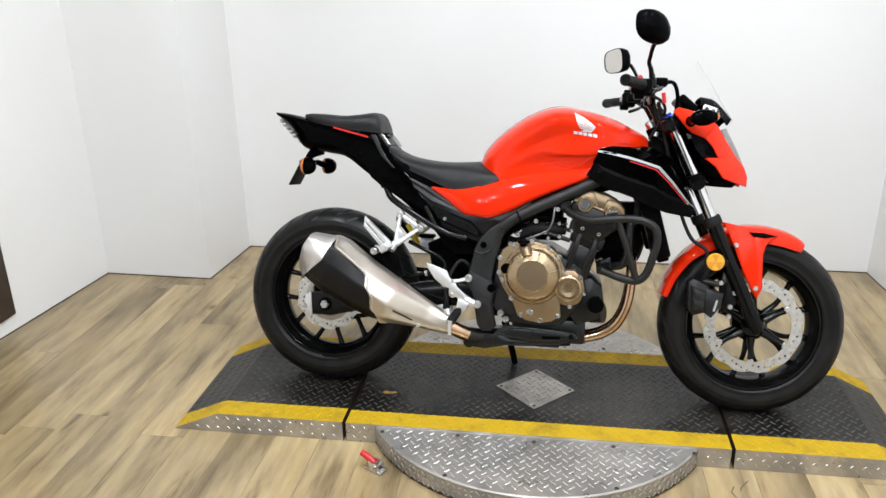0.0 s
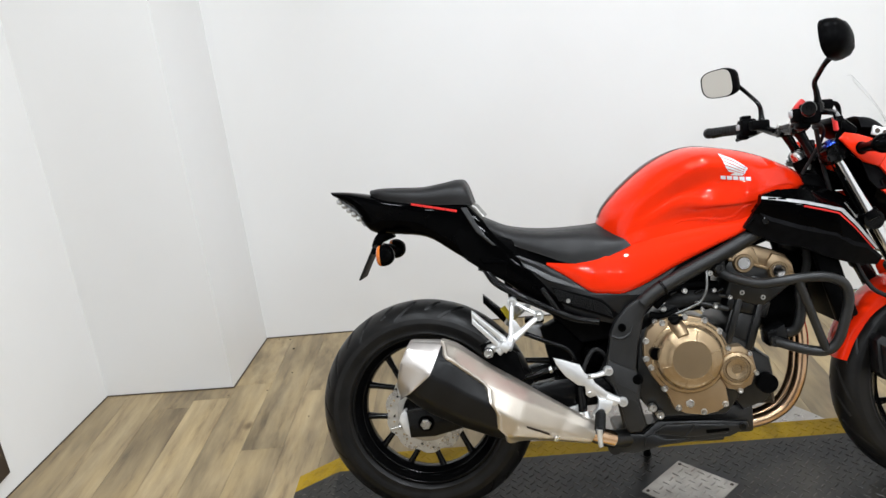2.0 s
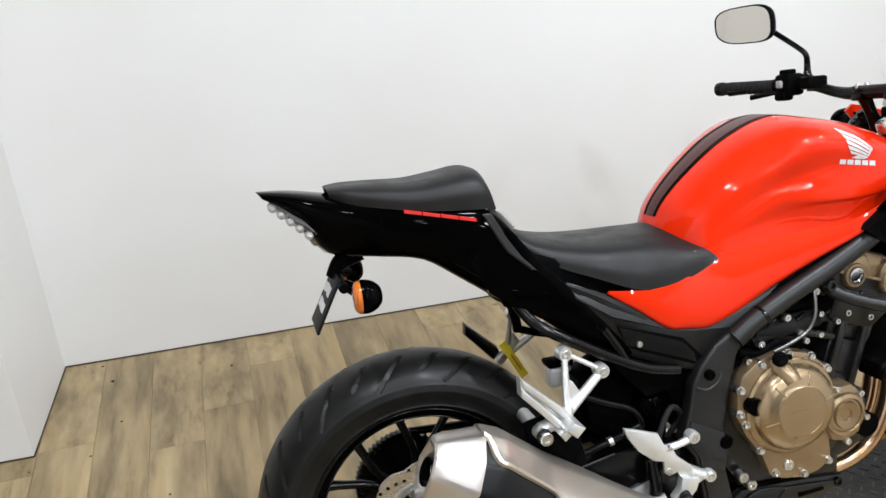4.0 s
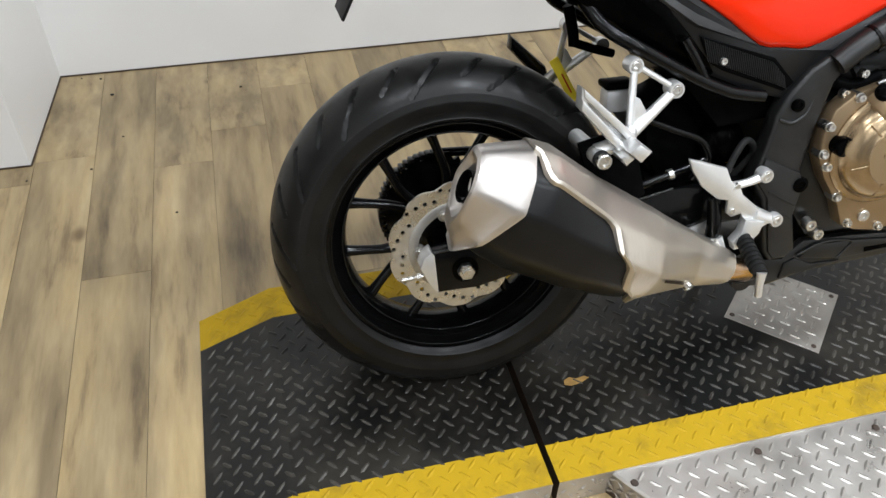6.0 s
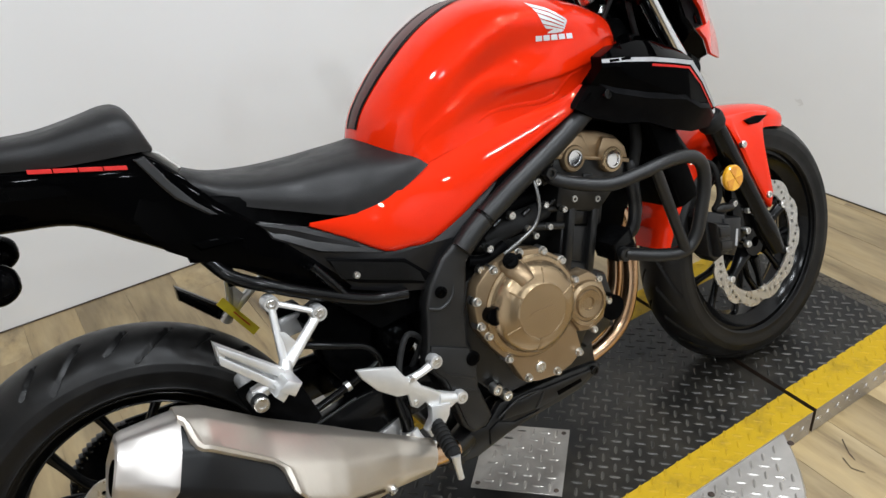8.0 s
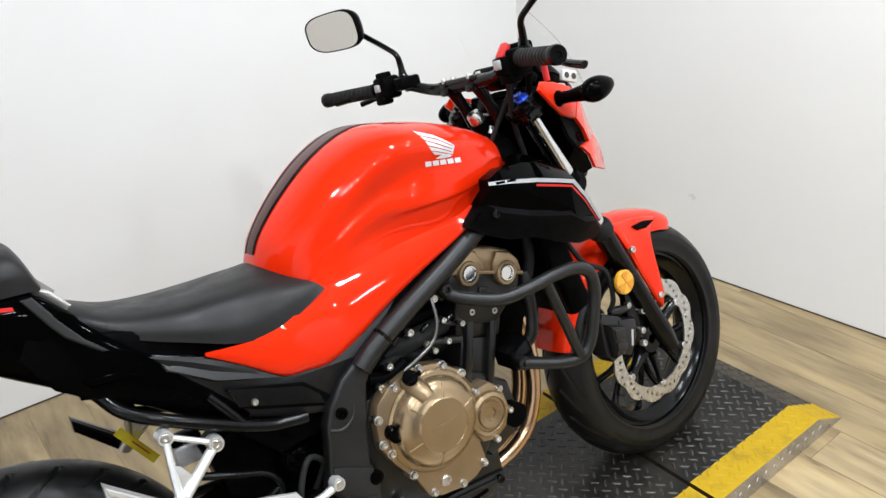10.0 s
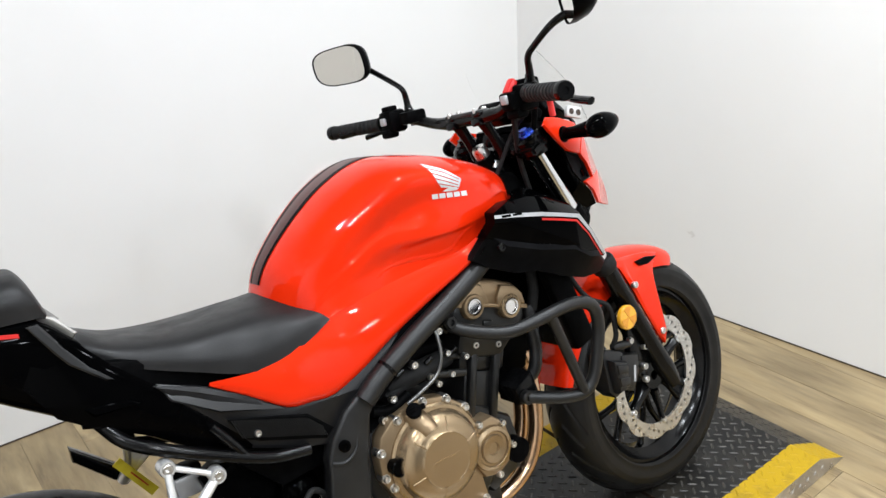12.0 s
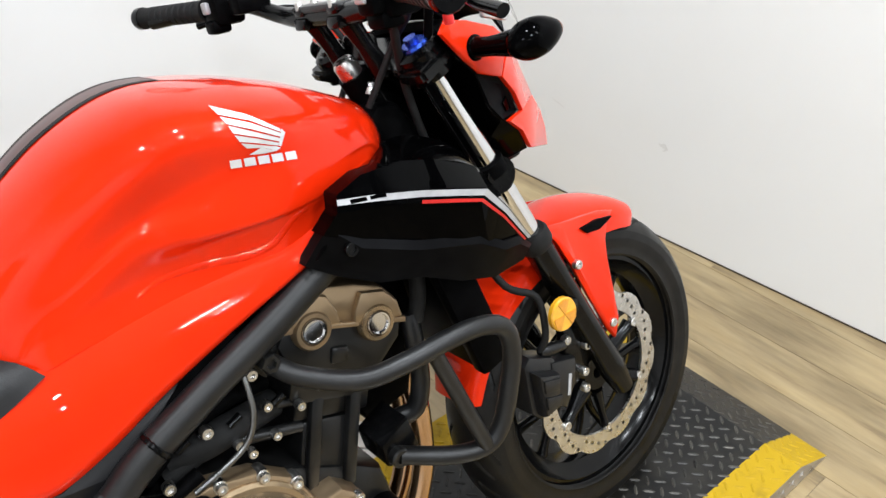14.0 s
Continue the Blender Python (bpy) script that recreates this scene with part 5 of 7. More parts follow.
# frame
for side in (-1, 1):
    s = side
    bm = bmesh.new()
    tube(bm, [(1.02, s * 0.10, 0.815), (0.93, s * 0.150, 0.757), (0.83, s * 0.155, 0.701), (0.72, s * 0.154, 0.648), (0.64, s * 0.152, 0.605), (0.60, s * 0.150, 0.575)], 0.0195, 14, 5)
    frame_side = part("frame_tube", bm, FRAME_SATIN, bike, "matt black frame tube")
    part("weld_ring", lathe(bmesh.new(), [(0.0195, -0.004), (0.0215, -0.002), (0.0215, 0.002), (0.0195, 0.004)], (0.655, s * 0.1522, 0.613), (0.87, 0, 0.48), 16), BLACK_FRAME, frame_side)
    bm = bmesh.new()
    plate(bm, [(0.640, 0.612), (0.595, 0.592), (0.5593, 0.5702), (0.5259, 0.5306), (0.5120, 0.500), (0.5085, 0.476), (0.498, 0.430), (0.486, 0.390), (0.5108, 0.355), (0.5301, 0.252), (0.545, 0.232), (0.5755, 0.2336), (0.5915, 0.2502), (0.5765, 0.318), (0.5842, 0.368), (0.5735, 0.406), (0.5839, 0.465), (0.6045, 0.546), (0.632, 0.578), (0.668, 0.600)], s * 0.118, s * 0.152, 0.007, 3)
    part("pivot_plate", bm, FRAME_SATIN, frame_side, "matt black swingarm pivot plate")
    bm = bmesh.new()
    plate(bm, [(0.502, 0.431), (0.571, 0.398), (0.579, 0.370), (0.570, 0.318), (0.585, 0.252), (0.572, 0.240), (0.548, 0.239), (0.536, 0.254), (0.517, 0.357), (0.493, 0.391)], s * 0.150, s * 0.1565, 0.003, 2)
    for x0, z0, x1, z1 in ((0.516, 0.369, 0.570, 0.337), (0.524, 0.338, 0.568, 0.313)):
        plate(bm, [(x0, z0), (x1, z1), (x1, z1 + 0.004), (x0, z0 + 0.004)], s * 0.156, s * 0.1585, 0.001)
    part("pivot_cover", bm, FRAME_SATIN, frame_side)
    lip = tube(bmesh.new(), [(0.5158, s * 0.151, 0.494), (0.538, s * 0.153, 0.487), (0.562, s * 0.151, 0.4985), (0.572, s * 0.150, 0.520)], [0.0034, 0.0040, 0.0036, 0.0022], 10, 4)
    part("boss_lip", lip, FRAME_SATIN, frame_side)
    for x, z, r in ((0.5740, 0.3765, 0.0135), (0.5430, 0.516, 0.0105)):
        part("frame_bolt", bolt(bmesh.new(), (x, s * 0.155, z), r, 0.004, (0, s, 0), 18), BLACK_GLOSS, frame_side)
    for x, z in ((0.625, 0.278), (0.607, 0.298)):
        part("mount_bolt", bolt(bmesh.new(), (x, s * 0.148, z), 0.011, 0.014, (0, s, 0), 14), STEEL, frame_side)
    bm = bmesh.new()
    tube(bm, [(0.200, s * 0.092, 0.690), (0.225, s * 0.118, 0.655), (0.278, s * 0.136, 0.622), (0.364, s * 0.142, 0.574), (0.420, s * 0.144, 0.548), (0.455, s * 0.144, 0.539), (0.486, s * 0.143, 0.533)], 0.0105, 10, 5)
    tube(bm, [(0.345, s * 0.136, 0.632), (0.365, s * 0.141, 0.600), (0.385, s * 0.142, 0.565)], 0.008, 8, 3)
    part("subframe_tube", bm, BLACK_FRAME, bike, "matt black subframe tube")
    # passenger footrest bracket and folded footrest
    bm = bmesh.new()
    for p, e, r0, r1, fl in (((0.264, 0.146, 0.602), (0.254, 0.166, 0.508), 0.0072, 0.0085, 0.75), ((0.331, 0.150, 0.561), (0.258, 0.168, 0.506), 0.0078, 0.0095, 0.75), ((0.272, 0.146, 0.599), (0.324, 0.150, 0.567), 0.0050, 0.0050, 0.8), ((0.256, 0.167, 0.512), (0.243, 0.186, 0.488), 0.0115, 0.0135, 0.9)):
        tube(bm, [(p[0], s * p[1], p[2]), (e[0], s * e[1], e[2])], [r0, r1], 10, 1, flat=fl)
    bracket = part("passenger_bracket", bm, SILVER, bike, "silver cast alloy footrest bracket")
    part("web", plate(bmesh.new(), [(0.262, 0.560), (0.270, 0.555), (0.286, 0.528), (0.262, 0.508), (0.254, 0.520)], s * 0.158, s * 0.162, 0.001), SILVER, bracket)
    for x, y, z in ((0.264, 0.144, 0.602), (0.331, 0.149, 0.561)):
        bm = bmesh.new()
        lathe(bm, [(0.0080, 0.006), (0.0085, 0.009), (0.0115, 0.009), (0.0130, 0.006), (0.0130, -0.014), (0, -0.014)], (x, s * y, z), (0, s, 0), 24)
        part("boss", bm, SILVER, bracket)
        part("bolt", bolt(bmesh.new(), (x, s * (y + 0.006), z), 0.0078, 0.004, (0, s, 0), 16), STEEL, bracket)
    slim = 1.0 if s < 0 else 0.84
    size = lambda rows: [(0.240 + (x - 0.240) * slim, 0.50 + (z - 0.50) * slim) for x, z in rows]
    bm = bmesh.new()
    plate(bm, size([(0.160, 0.594), (0.159, 0.566), (0.228, 0.490), (0.246, 0.500), (0.242, 0.516)]), s * 0.184, s * 0.196, 0.002)
    plate(bm, size([(0.160, 0.596), (0.162, 0.582), (0.234, 0.510), (0.246, 0.506), (0.242, 0.520)]), s * 0.190, s * 0.212, 0.0025)
    plate(bm, size([(0.159, 0.580), (0.158, 0.564), (0.226, 0.489), (0.240, 0.494)]), s * 0.190, s * 0.212, 0.0025)
    plate(bm, size([(0.159, 0.596), (0.158, 0.564), (0.167, 0.557), (0.170, 0.585)]), s * 0.186, s * 0.208, 0.002)
    rest = part("passenger_footrest", bm, SILVER if s < 0 else BLACK_FRAME, bracket, "folded silver footrest" if s < 0 else "folded black footrest")
    bm = bmesh.new()
    if s > 0:
        plate(bm, [(0.205, 0.545), (0.209, 0.536), (0.240, 0.500), (0.246, 0.505)], 0.198, 0.202, 0.001)
        part("tread_strip", bm, DARK_STEEL, rest)
        continue
    # hinge block at the foot of the rest, and the bolt that holds the silencer
    plate(bm, [(0.220, 0.506), (0.236, 0.518), (0.256, 0.504), (0.240, 0.488)], -0.170, -0.246, 0.004)
    plate(bm, [(0.214, 0.494), (0.226, 0.500), (0.236, 0.490), (0.224, 0.480)], -0.180, -0.232, 0.003)
    part("hinge_block", bm, SILVER, bracket)
    part("hinge_pin", bolt(bmesh.new(), (0.250, -0.178, 0.497), 0.0065, 0.008, (0.2, -0.8, 0.5)), STEEL, bracket)
    bm = bmesh.new()
    bar(bm, (0.195, -0.10, 0.484), (0.195, -0.206, 0.485), 0.0125, 18)
    tube(bm, [(0.195, -0.185, 0.488), (0.216, -0.186, 0.495), (0.236, -0.184, 0.496)], [0.0135, 0.012, 0.013], 12, 2)
    part("muffler_mount", bm, SILVER, bracket)
    part("rubber_washer", bar(bmesh.new(), (0.195, -0.204, 0.485), (0.195, -0.212, 0.485), 0.0135, 18), RUBBER, bracket)
    part("mount_bolt", bolt(bmesh.new(), (0.195, -0.214, 0.485), 0.0118, 0.007, (0, -1, 0), 16), STEEL, bracket)
bm = bmesh.new()
plate(bm, [(0.170, 0.500), (0.215, 0.510), (0.268, 0.470), (0.285, 0.405), (0.240, 0.380), (0.190, 0.430)], -0.178, -0.165, 0.004)
part("muffler_bracket", bm, BLACK_PLASTIC, bike)
part("lock_tube", tube(bmesh.new(), [(0.29, -0.12, 0.512), (0.351, -0.125, 0.485), (0.400, -0.125, 0.462), (0.418, -0.122, 0.425), (0.40, -0.11, 0.39)], 0.0065, 8, 5), BLACK_FRAME, bike)
bm = bmesh.new()
box(bm, (0.296, 0.02, 0.470), (0.345, 0.058, 0.512), 0.008)
bottle = part("fluid_bottle", bm, WHITE_DECAL, bike, "white plastic brake fluid bottle")
bm = bmesh.new()
box(bm, (0.293, 0.017, 0.512), (0.348, 0.061, 0.525), 0.005)
part("cap", bm, BLACK_PLASTIC, bottle)
bm = bmesh.new()
tube(bm, [(0.248, 0.10, 0.645), (0.258, 0.10, 0.605), (0.262, 0.10, 0.575)], 0.010, 8, 2)
tube(bm, [(0.262, 0.10, 0.580), (0.300, 0.105, 0.565), (0.340, 0.11, 0.552)], 0.008, 8, 2)
part("left_hanger", bm, BLACK_PLASTIC, bike)
bm = bmesh.new()
box(bm, (-0.0088, -0.0012, -0.050), (0.0088, 0.0012, 0.050))
bmesh.ops.transform(bm, matrix=pose(0.256, 0.125, 0.506, 8, -30, 0), verts=bm.verts)
tag = part("paper_tag", bm, YELLOW_TAG, bike, "yellow paper tag hanging from the frame", 0)
bm = bmesh.new()
for k, (u, w) in enumerate(((0.001, 0.030),)):
    box(bm, (u - 0.0012, -0.0022, -w), (u + 0.0012, -0.0014, w * 0.5))
bmesh.ops.transform(bm, matrix=pose(0.256, 0.125, 0.506, 8, -30, 0), verts=bm.verts)
part("letter_bar", bm, RED_DECAL, tag, smooth=0)

# swingarm and rear brake
bm = bmesh.new()
for s in (-1, 1):
    plate(bm, [(0.56, 0.385), (0.56, 0.310), (0.32, 0.300), (0.10, 0.264), (0.025, 0.246), (-0.042, 0.246), (-0.049, 0.320), (0.018, 0.327), (0.10, 0.338), (0.26, 0.362), (0.36, 0.382)], s * 0.092, s * 0.125, 0.004)
plate(bm, [(0.46, 0.36), (0.46, 0.31), (0.36, 0.30), (0.36, 0.36)], -0.10, 0.10, 0.006)
arm = part("swingarm", bm, BLACK_FRAME, bike, "black steel box-section swingarm")
# paler bead drawn for the highlight along the arm's top edge
part("edge_glint", tube(bmesh.new(), [(-0.046, -0.124, 0.3205), (0.018, -0.124, 0.3275), (0.10, -0.124, 0.3385), (0.26, -0.124, 0.3625), (0.36, -0.124, 0.3825)], 0.0022, 8, 2), SATIN_GREY, arm)
for s in (-1, 1):
    bm = bmesh.new()
    plate(bm, [(-0.050, 0.3235), (-0.045, 0.317), (-0.0405, 0.244), (-0.056, 0.266), (-0.069, 0.297), (-0.063, 0.314)], s * 0.094, s * 0.128, 0.002)
    part("axle_adjuster", bm, SILVER, arm, "bare alloy chain adjuster")
    bm = bmesh.new()
    bar(bm, (0.005, s * 0.05, 0.285), (0.005, s * 0.129, 0.285), 0.0215, 24)
    part("axle_washer", bm, BLACK_GLOSS, arm)
    bm = bmesh.new()
    bolt(bm, (0.005, s * 0.131, 0.285), 0.0150, 0.010, (0, s, 0), 6)
    bar(bm, (0.005, s * 0.139, 0.285), (0.005, s * 0.146, 0.285), 0.0080, 16)
    part("axle_nut", bm, STEEL, arm)
part("adjuster_bolt", bar(bmesh.new(), (-0.099, -0.112, 0.271), (-0.060, -0.112, 0.275), 0.0035), STEEL, arm)
part("adjuster_locknut", bar(bmesh.new(), (-0.073, -0.112, 0.2737), (-0.066, -0.112, 0.2745), 0.0065, 6), STEEL, arm)
pipe = part("brake_pipe", tube(bmesh.new(), [(0.236, -0.125, 0.378), (0.2626, -0.125, 0.3872), (0.372, -0.125, 0.4145), (0.42, -0.12, 0.43)], 0.0068, 12, 2), BLACK_FRAME, bike, "gloss black brake pipe over the swingarm")
for x, z in ((0.266, 0.388), (0.352, 0.4095)):
    part("clamp", bar(bmesh.new(), (x - 0.004, -0.125, z - 0.001), (x + 0.004, -0.125, z + 0.001), 0.0092, 14), STEEL, pipe, "thin bright pipe clamp")
bm = bmesh.new()
plate(bm, [(0.350, 0.287), (0.379, 0.302), (0.437, 0.314), (0.4385, 0.276), (0.400, 0.247), (0.372, 0.252)], -0.088, -0.080, 0.003)
link = part("linkage_plate", bm, CAST, bike, "dull alloy shock linkage plate")
part("opening", plate(bmesh.new(), [(0.392, 0.298), (0.424, 0.302), (0.418, 0.280), (0.396, 0.280)], -0.0895, -0.086, 0.001), BLACK_PLASTIC, link)
part("bolt", bolt(bmesh.new(), (0.379, -0.089, 0.268), 0.010, 0.008, (0, -1, 0), 14), STEEL, link)
bm = bmesh.new()
lathe(bm, [(0, 0.030), (0.016, 0.029), (0.030, 0.023), (0.038, 0.012), (0.041, 0.0), (0.041, -0.05), (0, -0.05)], (0.479, -0.050, 0.427), (-0.25, -1, 0.15), 40)
part("round_cover", bm, BLACK_GLOSS, bike, "gloss black round cover behind the frame plate")
bm = bmesh.new()
plate(bm, [(0.06, 0.40), (0.115, 0.385), (0.120, 0.335), (0.065, 0.330)], -0.098, -0.055, 0.008)
part("rear_caliper", bm, BLACK_PLASTIC, bike)
# shock body
part("shock_spring", tube(bmesh.new(), [(0.46, 0.0, 0.36), (0.40, 0.0, 0.56)], 0.035, 12, 1), BLACK_FRAME, bike)

# rider footrests, heel guard, brake pedal
for s in (-1, 1):
    bm = bmesh.new()
    plate(bm, [(0.359, 0.451), (0.380, 0.445), (0.427, 0.428), (0.438, 0.405), (0.457, 0.390), (0.463, 0.377), (0.508, 0.338), (0.520, 0.318), (0.507, 0.312), (0.492, 0.322), (0.470, 0.330), (0.463, 0.343), (0.447, 0.339), (0.437, 0.347), (0.436, 0.370), (0.417, 0.375), (0.387, 0.400), (0.366, 0.431)], s * 0.160, s * 0.169, 0.0032, 2)
    plate(bm, [(0.468, 0.336), (0.505, 0.326), (0.498, 0.306), (0.478, 0.284), (0.456, 0.280), (0.450, 0.296), (0.464, 0.312)], s * 0.158, s * 0.178, 0.004, 2)
    heel = part("heel_guard", bm, SILVER, bike, "silver alloy heel guard and footrest bracket")
    for (x, z), line, radii in (((0.499, 0.406), [(0.442, 0.394), (0.470, 0.397), (0.499, 0.406)], [0.0075, 0.0068, 0.0085]), ((0.531, 0.322), [(0.490, 0.340), (0.510, 0.331), (0.531, 0.322)], [0.013, 0.0105, 0.0095])):
        bm = bmesh.new()
        lathe(bm, [(0.0070, 0.005), (0.0075, 0.008), (0.0105, 0.008), (0.0122, 0.005), (0.0122, -0.012), (0, -0.012)], (x, s * 0.164, z), (0, s, 0), 24)
        tube(bm, [(px, s * 0.164, pz) for px, pz in line], radii, 10, 2, flat=0.65)
        part("arm", bm, SILVER, heel)
    for x, z in ((0.499, 0.406), (0.531, 0.322)):
        part("bolt", bolt(bmesh.new(), (x, s * 0.169, z), 0.0072, 0.004, (0, s, 0), 16), STEEL, heel)
    for x, z in ((0.449, 0.395), (0.446, 0.351)):
        part("rivet", bolt(bmesh.new(), (x, s * 0.169, z), 0.0050, 0.003, (0, s, 0)), STEEL, heel)
    rest = part("footrest", tube(bmesh.new(), [(0.471, s * 0.172, 0.300), (0.466, s * 0.205, 0.290), (0.458, s * 0.256, 0.276)], [0.0130, 0.0125, 0.0120], 14, 3, flat=0.85), RUBBER, heel, "ribbed black rubber footrest")
    bm = bmesh.new()
    for k in range(7):
        f = 0.15 + 0.11 * k
        c = Vector((0.471 - 0.013 * f, s * (0.172 + 0.084 * f), 0.300 - 0.024 * f))
        lathe(bm, [(0.0118, -0.0022), (0.0140, -0.0015), (0.0140, 0.0015), (0.0118, 0.0022)], c, (-0.15, s * 0.95, -0.28), 16)
    tagged(part("rib", bm, RUBBER, rest), kind="stuff")
    part("feeler", tube(bmesh.new(), [(0.458, s * 0.256, 0.282), (0.457, s * 0.257, 0.262), (0.458, s * 0.257, 0.238)], [0.0085, 0.0062, 0.0060], 12, 2), SILVER, heel, "bare steel peg feeler")
part("brake_pedal", tube(bmesh.new(), [(0.432, -0.160, 0.300), (0.438, -0.166, 0.280), (0.448, -0.170, 0.266), (0.462, -0.168, 0.262)], [0.0085, 0.0080, 0.0070, 0.0065], 12, 4), SILVER, bike, "cast alloy brake pedal")
bm = bmesh.new()
tube(bm, [(0.425, -0.145, 0.365), (0.428, -0.150, 0.320), (0.424, -0.150, 0.275)], [0.010, 0.012, 0.011], 10, 3)
master = part("brake_master", bm, BLACK_FRAME, bike)
bm = bmesh.new()
box(bm, (0.412, -0.164, 0.268), (0.434, -0.142, 0.300), 0.003)
part("clevis", bm, STEEL, master)
part("rear_brake_hose", tube(bmesh.new(), [(0.428, -0.150, 0.36), (0.44, -0.15, 0.42), (0.47, -0.14, 0.46), (0.50, -0.12, 0.43), (0.48, -0.10, 0.38)], 0.0055, 8, 5), RUBBER, bike)
bm = bmesh.new()
plate(bm, [(0.36, 0.295), (0.43, 0.315), (0.45, 0.275), (0.40, 0.262)], -0.130, -0.120, 0.003)
part("stay_plate", bm, SILVER, bike)

# engine
bm = bmesh.new()
plate(bm, [(0.585, 0.500), (0.66, 0.535), (0.76, 0.510), (0.866, 0.450), (0.868, 0.380), (0.846, 0.318), (0.80, 0.262), (0.62, 0.262), (0.570, 0.330)], -0.135, 0.135, 0.012)
box(bm, (0.64, -0.09, 0.195), (0.88, 0.09, 0.275), 0.01)
engine = part("engine", bm, ENGINE_BLACK, bike, "black parallel-twin engine with bronze covers")
# cylinder block, leaning forwards
TILT17 = Matrix.Translation((0.838, 0, 0.430)) @ Matrix.Rotation(radians(17.5), 4, "Y")
for kind, w, z0, z1, x0, x1, bev in (("cylinder", 0.128, 0.0, 0.098, -0.044, 0.040, 0.006), ("head_gasket_rim", 0.126, 0.098, 0.142, -0.056, 0.052, 0.006)):
    block = box(bmesh.new(), (x0, -w, z0), (x1, w, z1), bev)
    bmesh.ops.transform(block, matrix=TILT17, verts=block.verts)
    part(kind, block, ENGINE_BLACK, engine)
for s in (-1, 1):
    for x in (-0.030, 0.024):
        bm = bmesh.new()
        box(bm, (x - 0.0085, s * 0.132 - 0.008, 0.002), (x + 0.0085, s * 0.132 + 0.008, 0.140), 0.004)
        bmesh.ops.transform(bm, matrix=TILT17, verts=bm.verts)
        part("stud_rib", bm, ENGINE_BLACK, engine)
        part("bolt", bolt(bmesh.new(), TILT17 @ Vector((x, s * 0.137, 0.150)), 0.0065, 0.006, (0, s, 0)), STEEL, engine)
    bm = bmesh.new()
    box(bm, (-0.018, s * 0.140 - 0.006, 0.176), (0.006, s * 0.140 + 0.006, 0.198), 0.004)
    bmesh.ops.transform(bm, matrix=TILT17, verts=bm.verts)
    part("head_boss", bm, ENGINE_BLACK, engine)
part("cylinder_head", plate(bmesh.new(), [(0.830, 0.672), (0.815, 0.652), (0.824, 0.614), (0.812, 0.582), (0.818, 0.570), (0.905, 0.540), (0.936, 0.562), (0.978, 0.594), (0.986, 0.622), (0.929, 0.642), (0.872, 0.662)], -0.141, 0.141, 0.008, 2), ENGINE_BLACK, engine)
hat = bmesh.new()
plate(hat, [(0.826, 0.674), (0.838, 0.683), (0.851, 0.698), (0.871, 0.704), (0.890, 0.702), (0.930, 0.690), (0.966, 0.672), (0.982, 0.650), (0.985, 0.622), (0.929, 0.637), (0.872, 0.656)], -0.142, 0.142, 0.006, 2)
head = part("head_cover", hat, BRONZE_DARK, engine, "bronze cylinder head cover")
for s in (-1, 1):
    for outline in ([(0.829, 0.673), (0.839, 0.682), (0.852, 0.697), (0.871, 0.702), (0.888, 0.693), (0.897, 0.668), (0.898, 0.650), (0.870, 0.659)], [(0.915, 0.643), (0.919, 0.660), (0.932, 0.679), (0.964, 0.669), (0.980, 0.648), (0.983, 0.624), (0.950, 0.631)]):
        part("cover_hump", plate(bmesh.new(), outline, s * 0.138, s * 0.151, 0.005, 2), BRONZE_DARK, head)
    part("cover_rim", plate(bmesh.new(), [(0.822, 0.668), (0.826, 0.677), (0.872, 0.661), (0.929, 0.641), (0.987, 0.622), (0.986, 0.614), (0.929, 0.634), (0.871, 0.654)], s * 0.138, s * 0.149, 0.002), BRONZE_DARK, head)
for s in (-1, 1):
    for x in (-0.048, 0.041):
        c = TILT17 @ Vector((x, s * 0.143, 0.225))
        bm = bmesh.new()
        lathe(bm, [(0.0165, 0.004), (0.0175, 0.011), (0.0225, 0.011), (0.0255, 0.006), (0.0255, -0.010)], c, (0, s, 0), 28)
        part("plug_ring", bm, BRONZE_DARK if x < 0 else BRONZE, head)
        bm = bmesh.new()
        lathe(bm, [(0, 0.0105), (0.0118, 0.0105), (0.0126, 0.0135), (0.0150, 0.0135), (0.0166, 0.011), (0.0166, 0.002)], c, (0, s, 0), 28)
        part("head_plug", bm, CHROME, head, "bright steel cam plug")
# clutch cover
bm = bmesh.new()
plate(bm, [(0.594, 0.470), (0.606, 0.505), (0.636, 0.528), (0.690, 0.542), (0.745, 0.528), (0.785, 0.497), (0.806, 0.452), (0.806, 0.395), (0.795, 0.340), (0.800, 0.298), (0.770, 0.280), (0.735, 0.273), (0.690, 0.280), (0.662, 0.293), (0.645, 0.335), (0.610, 0.385), (0.592, 0.425)], -0.165, -0.132, 0.005, 2)
clutch = part("clutch_cover", bm, BRONZE_DARK, engine, "bronze clutch cover with bright bolts")
DC = (0.706, -0.165, 0.430)
bm = bmesh.new()
lathe(bm, [(0.096, -0.002), (0.096, 0.004), (0.092, 0.008), (0.086, 0.009), (0.082, 0.020), (0.074, 0.029), (0.060, 0.034), (0.052, 0.035), (0.049, 0.0375), (0, 0.0375)], DC, (0, -1, 0), 64)
dome = part("clutch_dome", bm, BRONZE, clutch, "domed bronze cover")
bm = bmesh.new()
for k in range(6):
    a = radians(15 + 60 * k)
    tube(bm, [(DC[0] + 0.051 * math.cos(a), DC[1] - 0.0355, DC[2] + 0.051 * math.sin(a)), (DC[0] + 0.076 * math.cos(a), DC[1] - 0.0285, DC[2] + 0.076 * math.sin(a))], 0.0017, 6, 1)
for k in range(4):
    a0 = radians(20 + 90 * k)
    tube(bm, [(DC[0] + 0.0495 * math.cos(a0 + t), DC[1] - 0.0368, DC[2] + 0.0495 * math.sin(a0 + t)) for t in (0, 0.25, 0.5, 0.75)], 0.0014, 6, 2)
